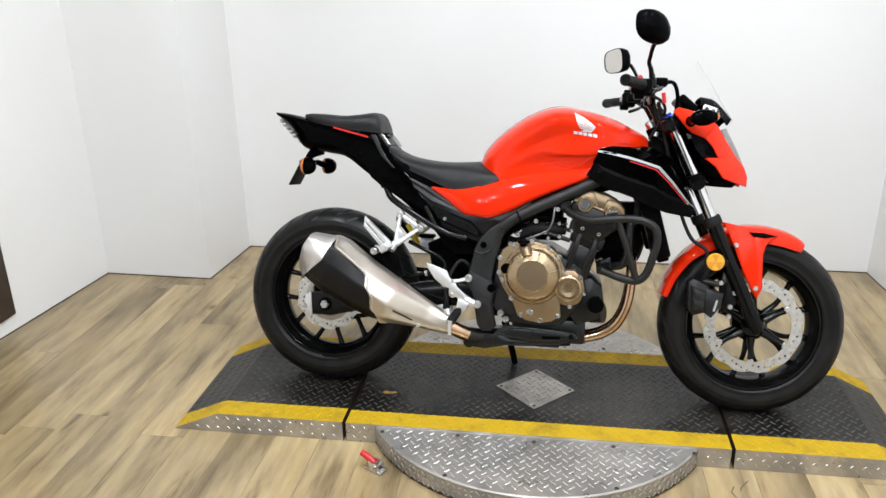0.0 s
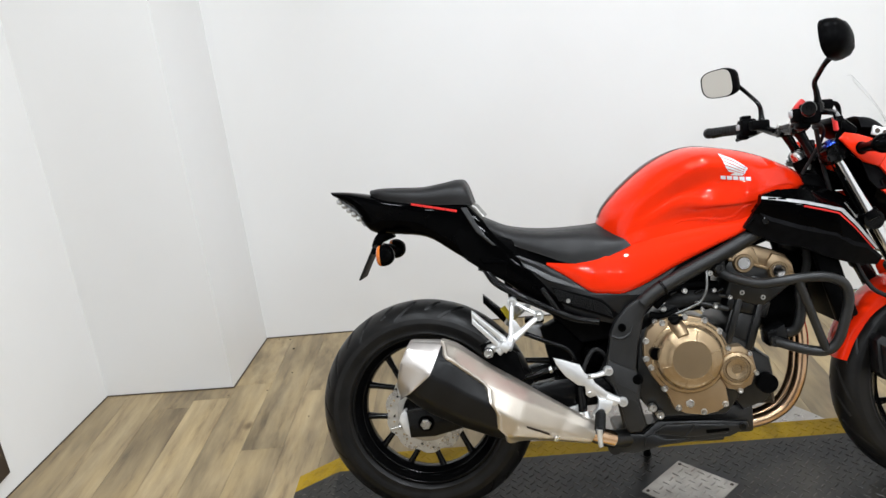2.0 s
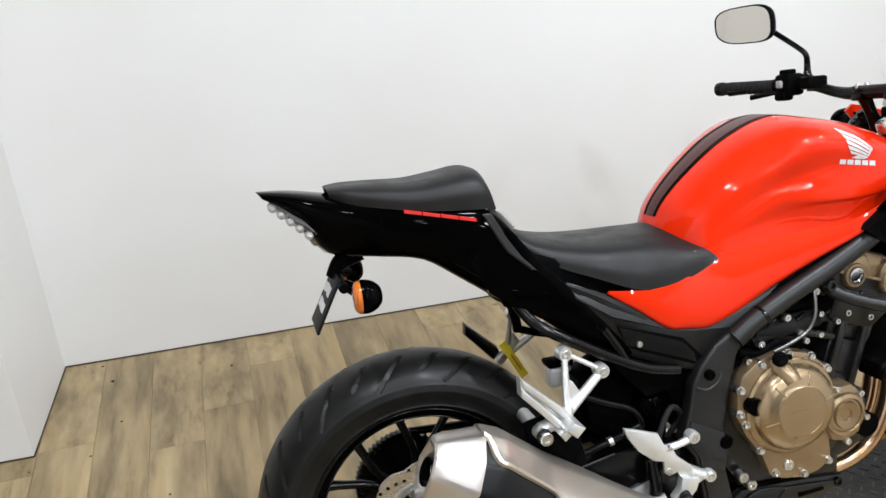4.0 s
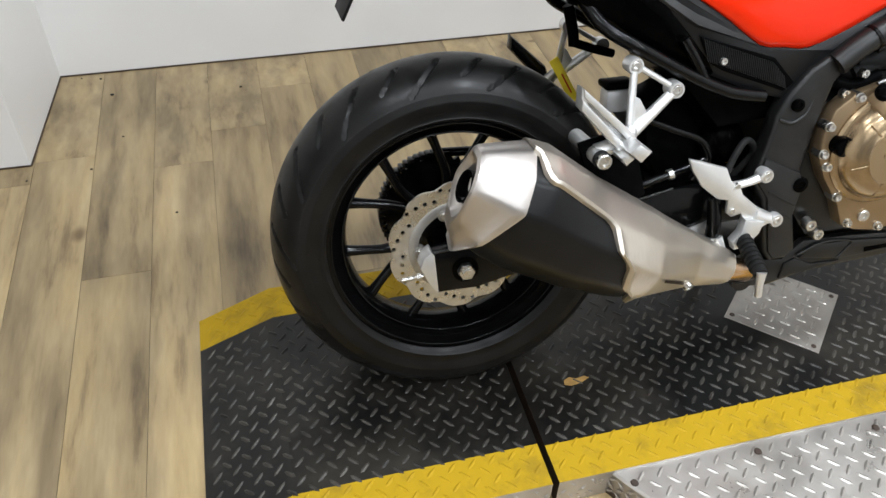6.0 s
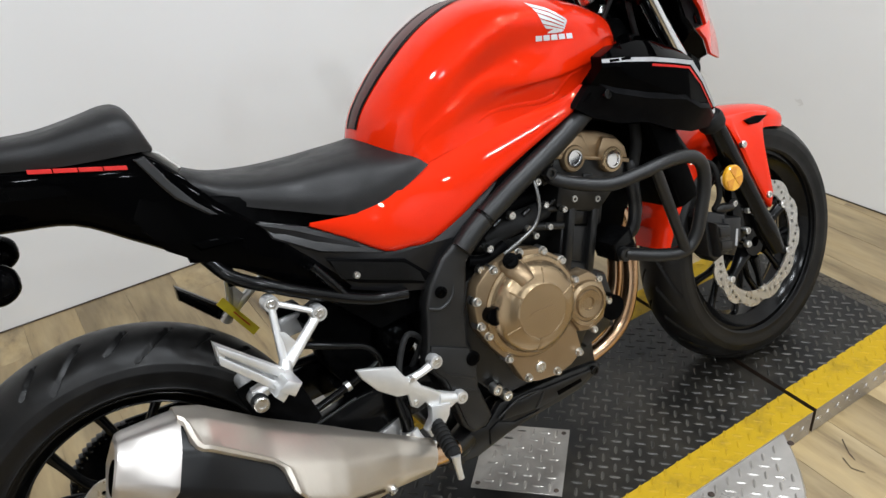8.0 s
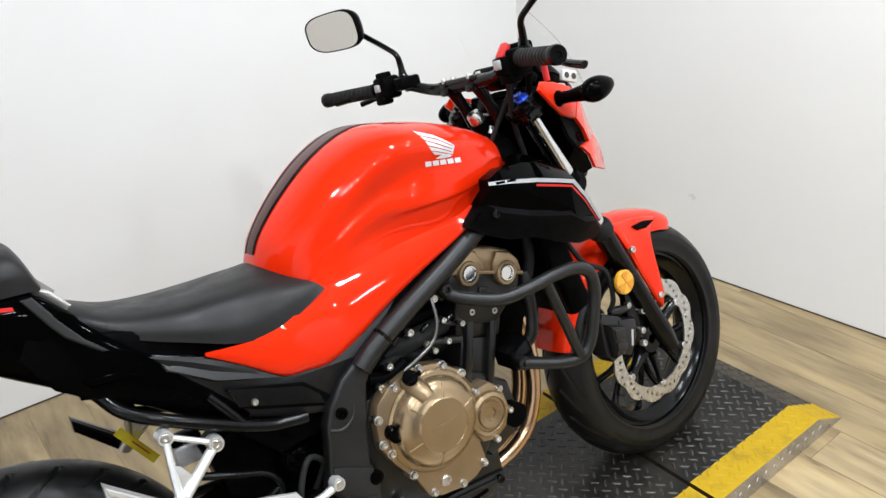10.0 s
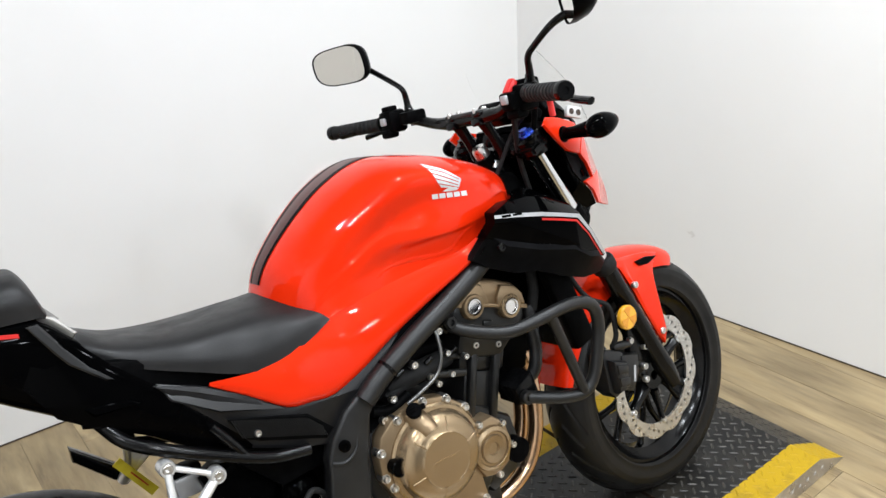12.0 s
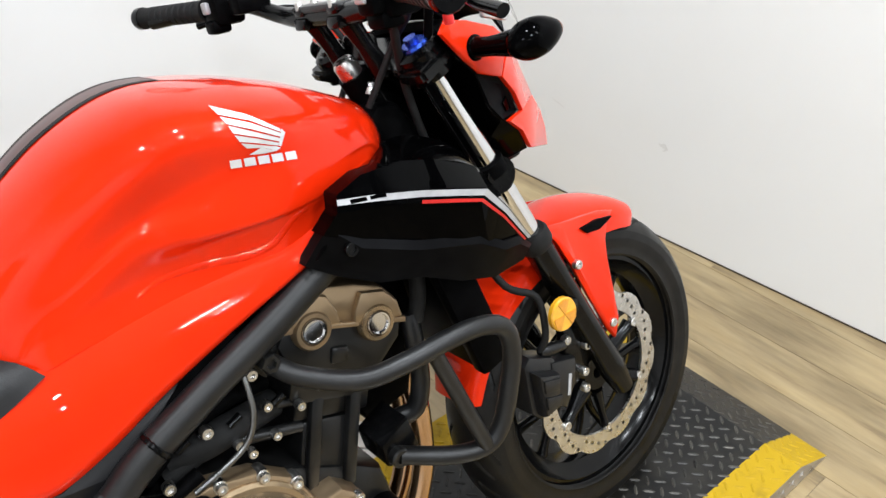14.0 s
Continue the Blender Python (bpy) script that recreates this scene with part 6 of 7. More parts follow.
box(bm, (DC[0] - 0.024, DC[1] - 0.0385, DC[2] - 0.001), (DC[0] + 0.024, DC[1] - 0.037, DC[2] + 0.004))
part("dome_ribs", bm, BRONZE, dome)
bm = bmesh.new()
tube(bm, [(0.676, -0.158, 0.520), (0.686, -0.185, 0.500), (0.690, -0.196, 0.488)], [0.020, 0.019, 0.015], 14, 2)
part("filler_neck", bm, BRONZE_DARK, clutch)
bm = bmesh.new()
lathe(bm, [(0, 0.012), (0.012, 0.012), (0.014, 0.009), (0.014, 0.0)], (0.674, -0.178, 0.530), (-0.3, -0.75, 0.6), 16)
box(bm, (0.655, -0.190, 0.531), (0.693, -0.182, 0.541), 0.002)
part("oil_filler_cap", bm, BLACK_PLASTIC, clutch, "black oil filler cap")
bm = bmesh.new()
lathe(bm, [(0, 0.004), (0.012, 0.004), (0.014, 0.009), (0.0165, 0.007), (0.0165, -0.012)], (0.621, -0.177, 0.447), (0, -1, 0), 24)
part("sight_glass", bm, BLACK_GLOSS, clutch)
for x, z in ((0.600, 0.478), (0.598, 0.431), (0.609, 0.408), (0.640, 0.350), (0.672, 0.297), (0.735, 0.283), (0.790, 0.300), (0.786, 0.490), (0.750, 0.521), (0.701, 0.535), (0.644, 0.522)):
    bm = bmesh.new()
    lathe(bm, [(0.0, 0.001), (0.0085, 0.001), (0.0085, -0.02)], (x, -0.165, z), (0, -1, 0), 12)
    bolt(bm, (x, -0.166, z), 0.0068, 0.007)
    part("cover_bolt", bm, STEEL, clutch)
part("drain_plug", bolt(bmesh.new(), (0.701, -0.165, 0.307), 0.011, 0.005), STEEL, clutch)
SC = (0.820, -0.160, 0.393)
bm = bmesh.new()
plate(bm, [(x - 0.009, z + 0.003) for x, z in ((0.786, 0.375), (0.790, 0.420), (0.812, 0.446), (0.846, 0.448), (0.872, 0.425), (0.880, 0.385), (0.866, 0.345), (0.836, 0.330), (0.806, 0.338))], -0.172, -0.125, 0.006, 2)
pick = part("pulse_cover", bm, BRONZE_DARK, engine, "small bronze crank cover")
bm = bmesh.new()
lathe(bm, [(0.044, 0.012), (0.042, 0.019), (0.035, 0.022), (0.033, 0.0185), (0.028, 0.0185), (0.026, 0.023), (0.013, 0.021), (0.0115, 0.0175), (0, 0.0175)], SC, (0, -1, 0), 40)
part("cover_ring", bm, BRONZE, pick)
for x, z in ((0.803, 0.447), (0.855, 0.430), (0.869, 0.379), (0.827, 0.335)):
    part("cover_bolt", bolt(bmesh.new(), (x, -0.172, z), 0.0068, 0.007), STEEL, pick)
# left crankcase cover
bm = bmesh.new()
lathe(bm, [(0.10, 0.0), (0.096, 0.02), (0.075, 0.032), (0, 0.034)], (0.71, 0.130, 0.415), (0, 1, 0), 40)
part("generator_cover", bm, BRONZE_DARK, engine)
# oil filter, starter hoses and the small pipes behind the cylinders
for (p, e, r) in (((0.735, -0.140, 0.566), (0.818, -0.140, 0.542), 0.0075), ((0.745, -0.128, 0.590), (0.818, -0.128, 0.573), 0.0065)):
    part("rail_pipe", tube(bmesh.new(), [p, e], r, 14, 1), ENGINE_BLACK, engine)
part("intake_hose", tube(bmesh.new(), [(0.660, -0.118, 0.548), (0.698, -0.128, 0.566), (0.726, -0.130, 0.571), (0.762, -0.126, 0.574)], [0.013, 0.0125, 0.0125, 0.014], 16, 3), RUBBER, engine, "ribbed black rubber hose")
for x, y, z in ((0.738, -0.148, 0.565), (0.783, -0.148, 0.5536), (0.781, -0.150, 0.596), (0.8213, -0.146, 0.574), (0.7495, -0.150, 0.548)):
    part("fitting_bolt", bolt(bmesh.new(), (x, y, z), 0.0062, 0.008), STEEL, engine)
for x, z in ((0.726, 0.571), (0.752, 0.574)):
    part("hose_clamp", lathe(bmesh.new(), [(0.0130, -0.004), (0.0146, -0.003), (0.0146, 0.003), (0.0130, 0.004)], (x, -0.129, z), (1, 0, 0.1), 18), DARK_STEEL, engine)
bm = bmesh.new()
plate(bm, [(0.840, 0.420), (0.890, 0.425), (0.925, 0.400), (0.935, 0.340), (0.915, 0.285), (0.850, 0.262), (0.820, 0.300)], -0.112, 0.112, 0.014, 2)
part("crankcase_front", bm, ENGINE_BLACK, engine)
part("oil_filter", bar(bmesh.new(), (0.895, -0.06, 0.300), (0.935, -0.075, 0.305), 0.034, 24), ENGINE_BLACK, engine)
part("filter_end", bar(bmesh.new(), (0.908, -0.09, 0.338), (0.908, -0.136, 0.338), 0.026, 20), BLACK_PLASTIC, engine)
part("coolant_pipe", tube(bmesh.new(), [(0.670, -0.110, 0.565), (0.705, -0.125, 0.573), (0.745, -0.130, 0.578), (0.80, -0.115, 0.575)], [0.020, 0.021, 0.019, 0.018], 14, 3), RUBBER, engine, "black rubber coolant hose")
part("breather_pipe", tube(bmesh.new(), [(0.765, -0.150, 0.660), (0.764, -0.160, 0.630), (0.760, -0.165, 0.600), (0.745, -0.165, 0.572), (0.714, -0.165, 0.556), (0.675, -0.160, 0.540)], 0.0036, 8, 5), DARK_STEEL, engine, "thin bare steel pipe")
for x, z in ((0.735, 0.590), (0.700, 0.595), (0.672, 0.590), (0.790, 0.590)):
    part("hose_clip", bar(bmesh.new(), (x, -0.146, z), (x + 0.016, -0.146, z + 0.007), 0.005, 10), BLACK_FRAME, engine)
bm = bmesh.new()
tube(bm, [(0.635, -0.12, 0.560), (0.680, -0.13, 0.600), (0.74, -0.12, 0.610), (0.80, -0.10, 0.60)], 0.012, 10, 4)
tube(bm, [(0.62, -0.13, 0.54), (0.65, -0.14, 0.535), (0.69, -0.14, 0.548)], 0.010, 10, 4)
box(bm, (0.70, -0.10, 0.535), (0.79, 0.10, 0.66), 0.012)
part("throttle_body", bm, BLACK_PLASTIC, engine)
for x, y, z in ((0.628, -0.145, 0.525), (0.652, -0.15, 0.557), (0.708, -0.15, 0.600), (0.775, -0.145, 0.640)):
    part("fitting_bolt", bolt(bmesh.new(), (x, y, z), 0.0075, 0.008), STEEL, engine)

# radiator and its hoses
rad = bmesh.new()
box(rad, (-0.018, -0.150, -0.125), (0.018, 0.150, 0.125), 0.006)
box(rad, (-0.030, -0.176, -0.112), (0.024, -0.148, 0.115), 0.008)
box(rad, (-0.030, 0.148, -0.112), (0.024, 0.176, 0.115), 0.008)
bmesh.ops.transform(rad, matrix=Matrix.Translation((1.074, 0, 0.610)) @ Matrix.Rotation(radians(-16), 4, "Y"), verts=rad.verts)
radiator = part("radiator", rad, BLACK_PLASTIC, bike, "black radiator with side tanks")
fan = bmesh.new()
plate(fan, [(0.905, 0.665), (1.030, 0.665), (1.045, 0.540), (1.005, 0.470), (0.935, 0.455), (0.905, 0.520)], -0.085, 0.085, 0.010)
part("fan_shroud", fan, BLACK_PLASTIC, radiator, "black plastic fan shroud")
part("radiator_hose", tube(bmesh.new(), [(1.004, -0.125, 0.610), (1.0022, -0.130, 0.5827), (1.0006, -0.130, 0.516), (0.985, -0.128, 0.474), (0.958, -0.115, 0.464)], 0.0135, 14, 4), SATIN_GREY, radiator, "black rubber coolant hose")
part("bleed_hose", tube(bmesh.new(), [(1.022, -0.135, 0.68), (1.02, -0.135, 0.64), (1.01, -0.13, 0.60)], 0.011, 10, 3), RUBBER, radiator)

# exhaust
for y in (-0.060, -0.012):
    part("header_pipe", tube(bmesh.new(), [(0.955, y, 0.560), (1.000, y - 0.006, 0.528), (1.018, y - 0.010, 0.460), (1.017, y - 0.012, 0.400), (1.006, y - 0.012, 0.330), (0.979, y - 0.010, 0.270), (0.940, y - 0.008, 0.237), (0.890, y - 0.004, 0.218), (0.80, y, 0.205)], 0.0168, 16, 6), EXHAUST, bike, "copper-tinted steel header pipe")
bm = bmesh.new()
tube(bm, [(0.83, -0.03, 0.208), (0.72, -0.05, 0.204), (0.58, -0.09, 0.204), (0.50, -0.14, 0.217), (0.44, -0.166, 0.246)], [0.032, 0.033, 0.028, 0.024, 0.022], 16, 4)
part("collector", bm, ENGINE_BLACK, bike)
part("link_pipe", tube(bmesh.new(), [(0.50, -0.145, 0.218), (0.455, -0.166, 0.240), (0.42, -0.172, 0.258)], 0.0215, 16, 3), EXHAUST, bike, "heat-tinted steel link pipe")
bm = bmesh.new()
plate(bm, [(0.494, 0.208), (0.511, 0.230), (0.582, 0.222), (0.620, 0.254), (0.712, 0.252), (0.780, 0.248), (0.851, 0.241), (0.856, 0.224), (0.806, 0.202), (0.766, 0.198), (0.638, 0.188), (0.556, 0.170), (0.504, 0.175)], -0.134, -0.116, 0.006)
plate(bm, [(0.612, 0.222), (0.634, 0.246), (0.712, 0.245), (0.846, 0.234), (0.800, 0.214), (0.700, 0.208)], -0.140, -0.130, 0.004)
plate(bm, [(0.586, 0.214), (0.606, 0.222), (0.640, 0.206), (0.700, 0.204), (0.640, 0.192), (0.580, 0.184)], -0.138, -0.130, 0.003)
bar(bm, (0.505, -0.112, 0.192), (0.505, -0.142, 0.192), 0.019, 20)
box(bm, (0.52, -0.10, 0.180), (0.80, 0.10, 0.206), 0.008)
belly = part("belly_guard", bm, ENGINE_BLACK, bike, "satin black belly guard")
part("slot", plate(bmesh.new(), [(0.742, 0.226), (0.800, 0.228), (0.802, 0.221), (0.744, 0.217)], -0.1412, -0.139, 0), BLACK_GLOSS, belly)
part("bolt", bolt(bmesh.new(), (0.836, -0.138, 0.230), 0.009, 0.005), BLACK_FRAME, belly)
part("raised_lip", tube(bmesh.new(), [(0.608, -0.138, 0.2286), (0.6168, -0.139, 0.2330), (0.6464, -0.140, 0.2470), (0.6778, -0.141, 0.2500), (0.7113, -0.141, 0.2440), (0.7054, -0.141, 0.2309), (0.690, -0.140, 0.213)], 0.0022, 8, 4), FRAME_SATIN, belly)
# silencer: eight-cornered sections along its axis, each corner as (outward, upward)
A0, A1 = Vector((-0.022, -0.205, 0.470)), Vector((0.440, -0.168, 0.248))
AX = (A1 - A0).normalized()
NV = Vector((-AX.z, 0, AX.x)).normalized()
STATIONS = (0.0, 0.13, 0.20, 0.39, 0.55, 0.62, 0.70, 0.85, 1.0)
CORNERS_UPPER = (
    ((0.018, 0.076), (0.000, 0.094), (0.000, 0.096), (0.000, 0.074), (0.000, 0.062), (0.000, 0.056), (0.000, 0.048), (0.000, 0.036), (0.000, 0.026)),
    ((0.056, 0.075), (0.050, 0.094), (0.054, 0.095), (0.048, 0.071), (0.044, 0.060), (0.041, 0.055), (0.034, 0.047), (0.018, 0.034), (0.017, 0.021)),
    ((0.078, 0.056), (0.086, 0.066), (0.097, 0.070), (0.089, 0.043), (0.084, 0.034), (0.079, 0.030), (0.063, 0.026), (0.034, 0.018), (0.026, 0.008)),
    ((0.089, 0.026), (0.106, 0.021), (0.110, 0.018), (0.115, 0.010), (0.113, -0.002), (0.107, -0.007), (0.083, -0.012), (0.044, -0.008), (0.026, -0.008)),
)
CORNERS_LOWER = (
    ((0.068, -0.030), (0.086, -0.045), (0.094, -0.047), (0.099, -0.052), (0.098, -0.048), (0.095, -0.046), (0.075, -0.042), (0.040, -0.030), (0.019, -0.019)),
    ((0.034, -0.066), (0.036, -0.086), (0.044, -0.090), (0.050, -0.093), (0.060, -0.085), (0.065, -0.076), (0.048, -0.060), (0.024, -0.040), (0.000, -0.026)),
    ((0.000, -0.060), (-0.016, -0.078), (-0.018, -0.082), (-0.014, -0.084), (0.000, -0.077), (0.008, -0.068), (0.008, -0.054), (-0.004, -0.034), (-0.019, -0.017)),
    ((-0.012, 0.012), (-0.030, 0.012), (-0.034, 0.008), (-0.030, 0.000), (-0.020, 0.000), (-0.016, 0.000), (-0.016, 0.000), (-0.021, 0.000), (-0.026, 0.004)),
)
CORNERS = CORNERS_UPPER + CORNERS_LOWER


def silencer_ring(s, k=1.0, lift=0.0, back=0.0):
    """One section: three points to a corner, rounded; back slants its lower side rearwards."""
    place = [Vector((float(np.interp(s, STATIONS, [c[0] for c in row])), float(np.interp(s, STATIONS, [c[1] for c in row])))) for row in CORNERS]
    mid = sum(place, Vector((0, 0))) / 8
    place = [mid + (p - mid) * k + (p - mid).normalized() * lift for p in place]
    out = []
    for i in range(8):
        p, a, b = place[i], place[i - 1], place[(i + 1) % 8]
        before, after = p.lerp(a, 0.16), p.lerp(b, 0.16)
        for w in (before, p * 0.5 + before * 0.25 + after * 0.25, after):
            out.append(A0 + (A1 - A0) * (s - back * max(0.0, 0.02 - w.y)) + Vector((0, -w.x, 0)) + NV * w.y)
    return out


def ring_at(ring, f):
    """The place on a section at corner number f, also between two corners."""
    f = 3 * f + 1
    a = math.floor(f)
    return ring[a % 24].lerp(ring[(a + 1) % 24], f - a)


def tube_of(bm, rings, first=True, last=True):
    vs = [[bm.verts.new(p) for p in r] for r in rings]
    n = len(vs[0])
    for a, b in zip(vs, vs[1:]):
        for k in range(n):
            bm.faces.new((a[k], a[(k + 1) % n], b[(k + 1) % n], b[k]))
    if first:
        bm.faces.new(vs[0][::-1])
    if last:
        bm.faces.new(vs[-1])
    return bm


muffler = part("silencer", tube_of(bmesh.new(), [silencer_ring(s, 0.985 if s < 0.16 else 1.0 if s < 0.6 else 0.93) for s in [0.03 + 0.02 * k for k in range(46)]]), SATIN_BODY, bike, "black silencer with alloy shield and end cap", 40)
bm = bmesh.new()
caps = [silencer_ring(s, k, 0.0, back) for s, k, back in ((0.030, 0.30, 0.0), (0.012, 0.52, 0.0), (-0.004, 0.62, 0.0), (-0.022, 0.80, -0.25), (-0.018, 0.92, -0.30), (-0.006, 0.985, -0.25), (0.05, 1.02, 0.20), (0.10, 1.03, 0.60), (0.125, 1.03, 0.85), (0.134, 1.015, 0.90), (0.134, 0.985, 0.90))]
tube_of(bm, caps, False, False)
cap = part("end_cap", bm, MUFFLER_CAP, muffler, "brushed alloy end cap with folded faces", 40)
hole = A0 + Vector((0, -0.038, 0)) + NV * 0.014
bm = bmesh.new()
lathe(bm, [(0.021, 0.006), (0.024, 0.006), (0.024, -0.03), (0.021, -0.03)], hole, -AX, 24, closed=True)
part("outlet", bm, BLACK_FRAME, cap)
bm = bmesh.new()
lathe(bm, [(0, -0.016), (0.0215, -0.016)], hole, -AX, 24)
part("outlet_bore", bm, DARK_TRIM, cap)
# alloy shield: over the top at the back, right round at the front
bm = bmesh.new()
rows = []
for k in range(61):
    s = 0.125 + 0.875 * k / 60
    hi = float(np.interp(s, (0.125, 0.150, 0.180, 0.386, 0.470, 0.560, 0.620, 0.66), (1.02, 1.55, 1.98, 2.05, 2.98, 4.05, 5.0, 5.05)))
    ring, edge, crest = silencer_ring(s, 1.0, 0.007), silencer_ring(s, 1.0, 0.001), silencer_ring(s, 1.0, 0.010 if s < 0.66 else 0.007)
    row = [ring_at(ring, -1.2 + (hi + 0.85) * j / 23) for j in range(24)] + [ring_at(crest, hi - 0.22), ring_at(ring, hi - 0.06), ring_at(edge, hi)]
    rows.append([tuple(p) for p in row])
skin(bm, rows, 1, solid=0.003)
shield = part("heat_shield", bm, MUFFLER, muffler, "champagne alloy heat shield", 24)
part("shield_bolt", bolt(bmesh.new(), (0.3496, -0.2238, 0.2555), 0.0088, 0.006, (0.28, -0.80, -0.52)), STEEL, shield)
bm = bmesh.new()
slot_n, slot_v = Vector((0.27, -0.94, -0.20)).normalized(), Vector((0.1, -0.15, 0.98)).normalized()
ends = [Vector((0.2768, -0.2805, 0.3082)), Vector((0.3050, -0.2602, 0.2905)), Vector((0.3327, -0.2397, 0.2728))]
low = [bm.verts.new(p + slot_n * 0.0015 - slot_v * 0.0035) for p in ends]
top = [bm.verts.new(p + slot_n * 0.0015 + slot_v * 0.0020) for p in ends]
for k in range(2):
    bm.faces.new((low[k], low[k + 1], top[k + 1], top[k]))
bmesh.ops.solidify(bm, geom=bm.faces[:], thickness=0.006)
part("shield_slot", bm, DARK_TRIM, shield)
part("clamp_ring", lathe(bmesh.new(), [(0.027, -0.008), (0.030, -0.006), (0.030, 0.006), (0.027, 0.008)], A1, AX, 20), MUFFLER, muffler)

# side stand
bm = bmesh.new()
tube(bm, [(0.600, 0.11, 0.215), (0.625, 0.165, 0.10), (0.640, 0.205, 0.018)], [0.014, 0.012, 0.011], 10, 3)
plate(bm, [(0.61, 0.012), (0.67, 0.012), (0.67, 0.020), (0.61, 0.020)], 0.185, 0.228, 0.003)
part("side_stand", bm, BLACK_FRAME, bike, "black side stand leg")

# crash bars
for s in (-1, 1):
    bm = bmesh.new()
    tube(bm, [(0.800, s * 0.150, 0.643), (0.822, s * 0.182, 0.628), (0.872, s * 0.224, 0.615), (0.925, s * 0.243, 0.620), (0.980, s * 0.250, 0.626), (1.030, s * 0.250, 0.622), (1.066, s * 0.247, 0.602), (1.076, s * 0.243, 0.562), (1.066, s * 0.238, 0.510), (1.050, s * 0.232, 0.460), (1.024, s * 0.226, 0.437), (0.980, s * 0.212, 0.440), (0.922, s * 0.180, 0.457)], 0.0125, 16, 6)
    crash = part("crash_bar", bm, FRAME_SATIN, bike, "satin black tubular engine guard")
    part("brace", bar(bmesh.new(), (0.958, s * 0.248, 0.622), (1.022, s * 0.230, 0.442), 0.0105, 14), FRAME_SATIN, crash)
    part("bolt", bolt(bmesh.new(), (0.795, s * 0.158, 0.652), 0.013, 0.012, (0, s, 0), 6), ENGINE_BLACK, crash)
    part("end_bolt", bolt(bmesh.new(), (0.918, s * 0.180, 0.458), 0.0135, 0.010, (0, s, 0), 18), ENGINE_BLACK, crash)
    bm = bmesh.new()
    plate(bm, [(0.775, 0.680), (0.815, 0.668), (0.812, 0.636), (0.790, 0.628), (0.772, 0.650)], s * 0.130, s * 0.150, 0.003)
    part("mount_plate", bm, BLACK_FRAME, crash)
    bm = bmesh.new()
    plate(bm, [(0.900, 0.480), (0.945, 0.500), (0.955, 0.455), (0.930, 0.440), (0.905, 0.445)], s * 0.110, s * 0.176, 0.004)
    part("lower_mount", bm, BLACK_FRAME, crash)

# radiator shrouds: rows from the upper edge over the stripe to the lower edge
SHROUD_BACK = [
    [(0.893, 0.226, 0.8325), (0.890, 0.229, 0.830), (0.888, 0.231, 0.820), (0.887, 0.231, 0.815), (0.874, 0.212, 0.790)],
    [(0.930, 0.218, 0.842), (0.930, 0.236, 0.824), (0.929, 0.238, 0.812), (0.928, 0.238, 0.808), (0.915, 0.226, 0.772)],
    [(0.985, 0.212, 0.840), (0.985, 0.244, 0.812), (0.983, 0.245, 0.800), (0.982, 0.245, 0.796), (0.975, 0.232, 0.748)],
    [(1.035, 0.206, 0.826), (1.030, 0.248, 0.799), (1.028, 0.249, 0.787), (1.027, 0.249, 0.783), (1.035, 0.236, 0.726)],
]
SHROUD_FRONT = [
    [(1.095, 0.200, 0.798), (1.072, 0.249, 0.786), (1.062, 0.250, 0.776), (1.059, 0.250, 0.773), (1.075, 0.232, 0.704)],
    [(1.135, 0.192, 0.745), (1.114, 0.229, 0.743), (1.104, 0.231, 0.737), (1.101, 0.231, 0.735), (1.108, 0.218, 0.694)],
    [(1.186, 0.174, 0.664), (1.172, 0.195, 0.675), (1.161, 0.197, 0.676), (1.157, 0.197, 0.676), (1.152, 0.196, 0.672)],
]
SHROUD = SHROUD_BACK + SHROUD_FRONT


def shroud_strip(bm, s, first, a, b, proud, cut=(0.0, 1.0)):
    rows = [[Vector((x, s * (y + proud), z)) for x, y, z in (row[a], row[b])] for row in SHROUD[first:]]
    rows = [[p.lerp(q, cut[0]), p.lerp(q, cut[1])] for p, q in rows]
    lines = [[r[k] for r in rows] for k in (0, 1)]
    verts = [[bm.verts.new(p) for p in line] for line in lines]
    for k in range(len(verts[0]) - 1):
        bm.faces.new((verts[0][k], verts[0][k + 1], verts[1][k + 1], verts[1][k]))
    return bm


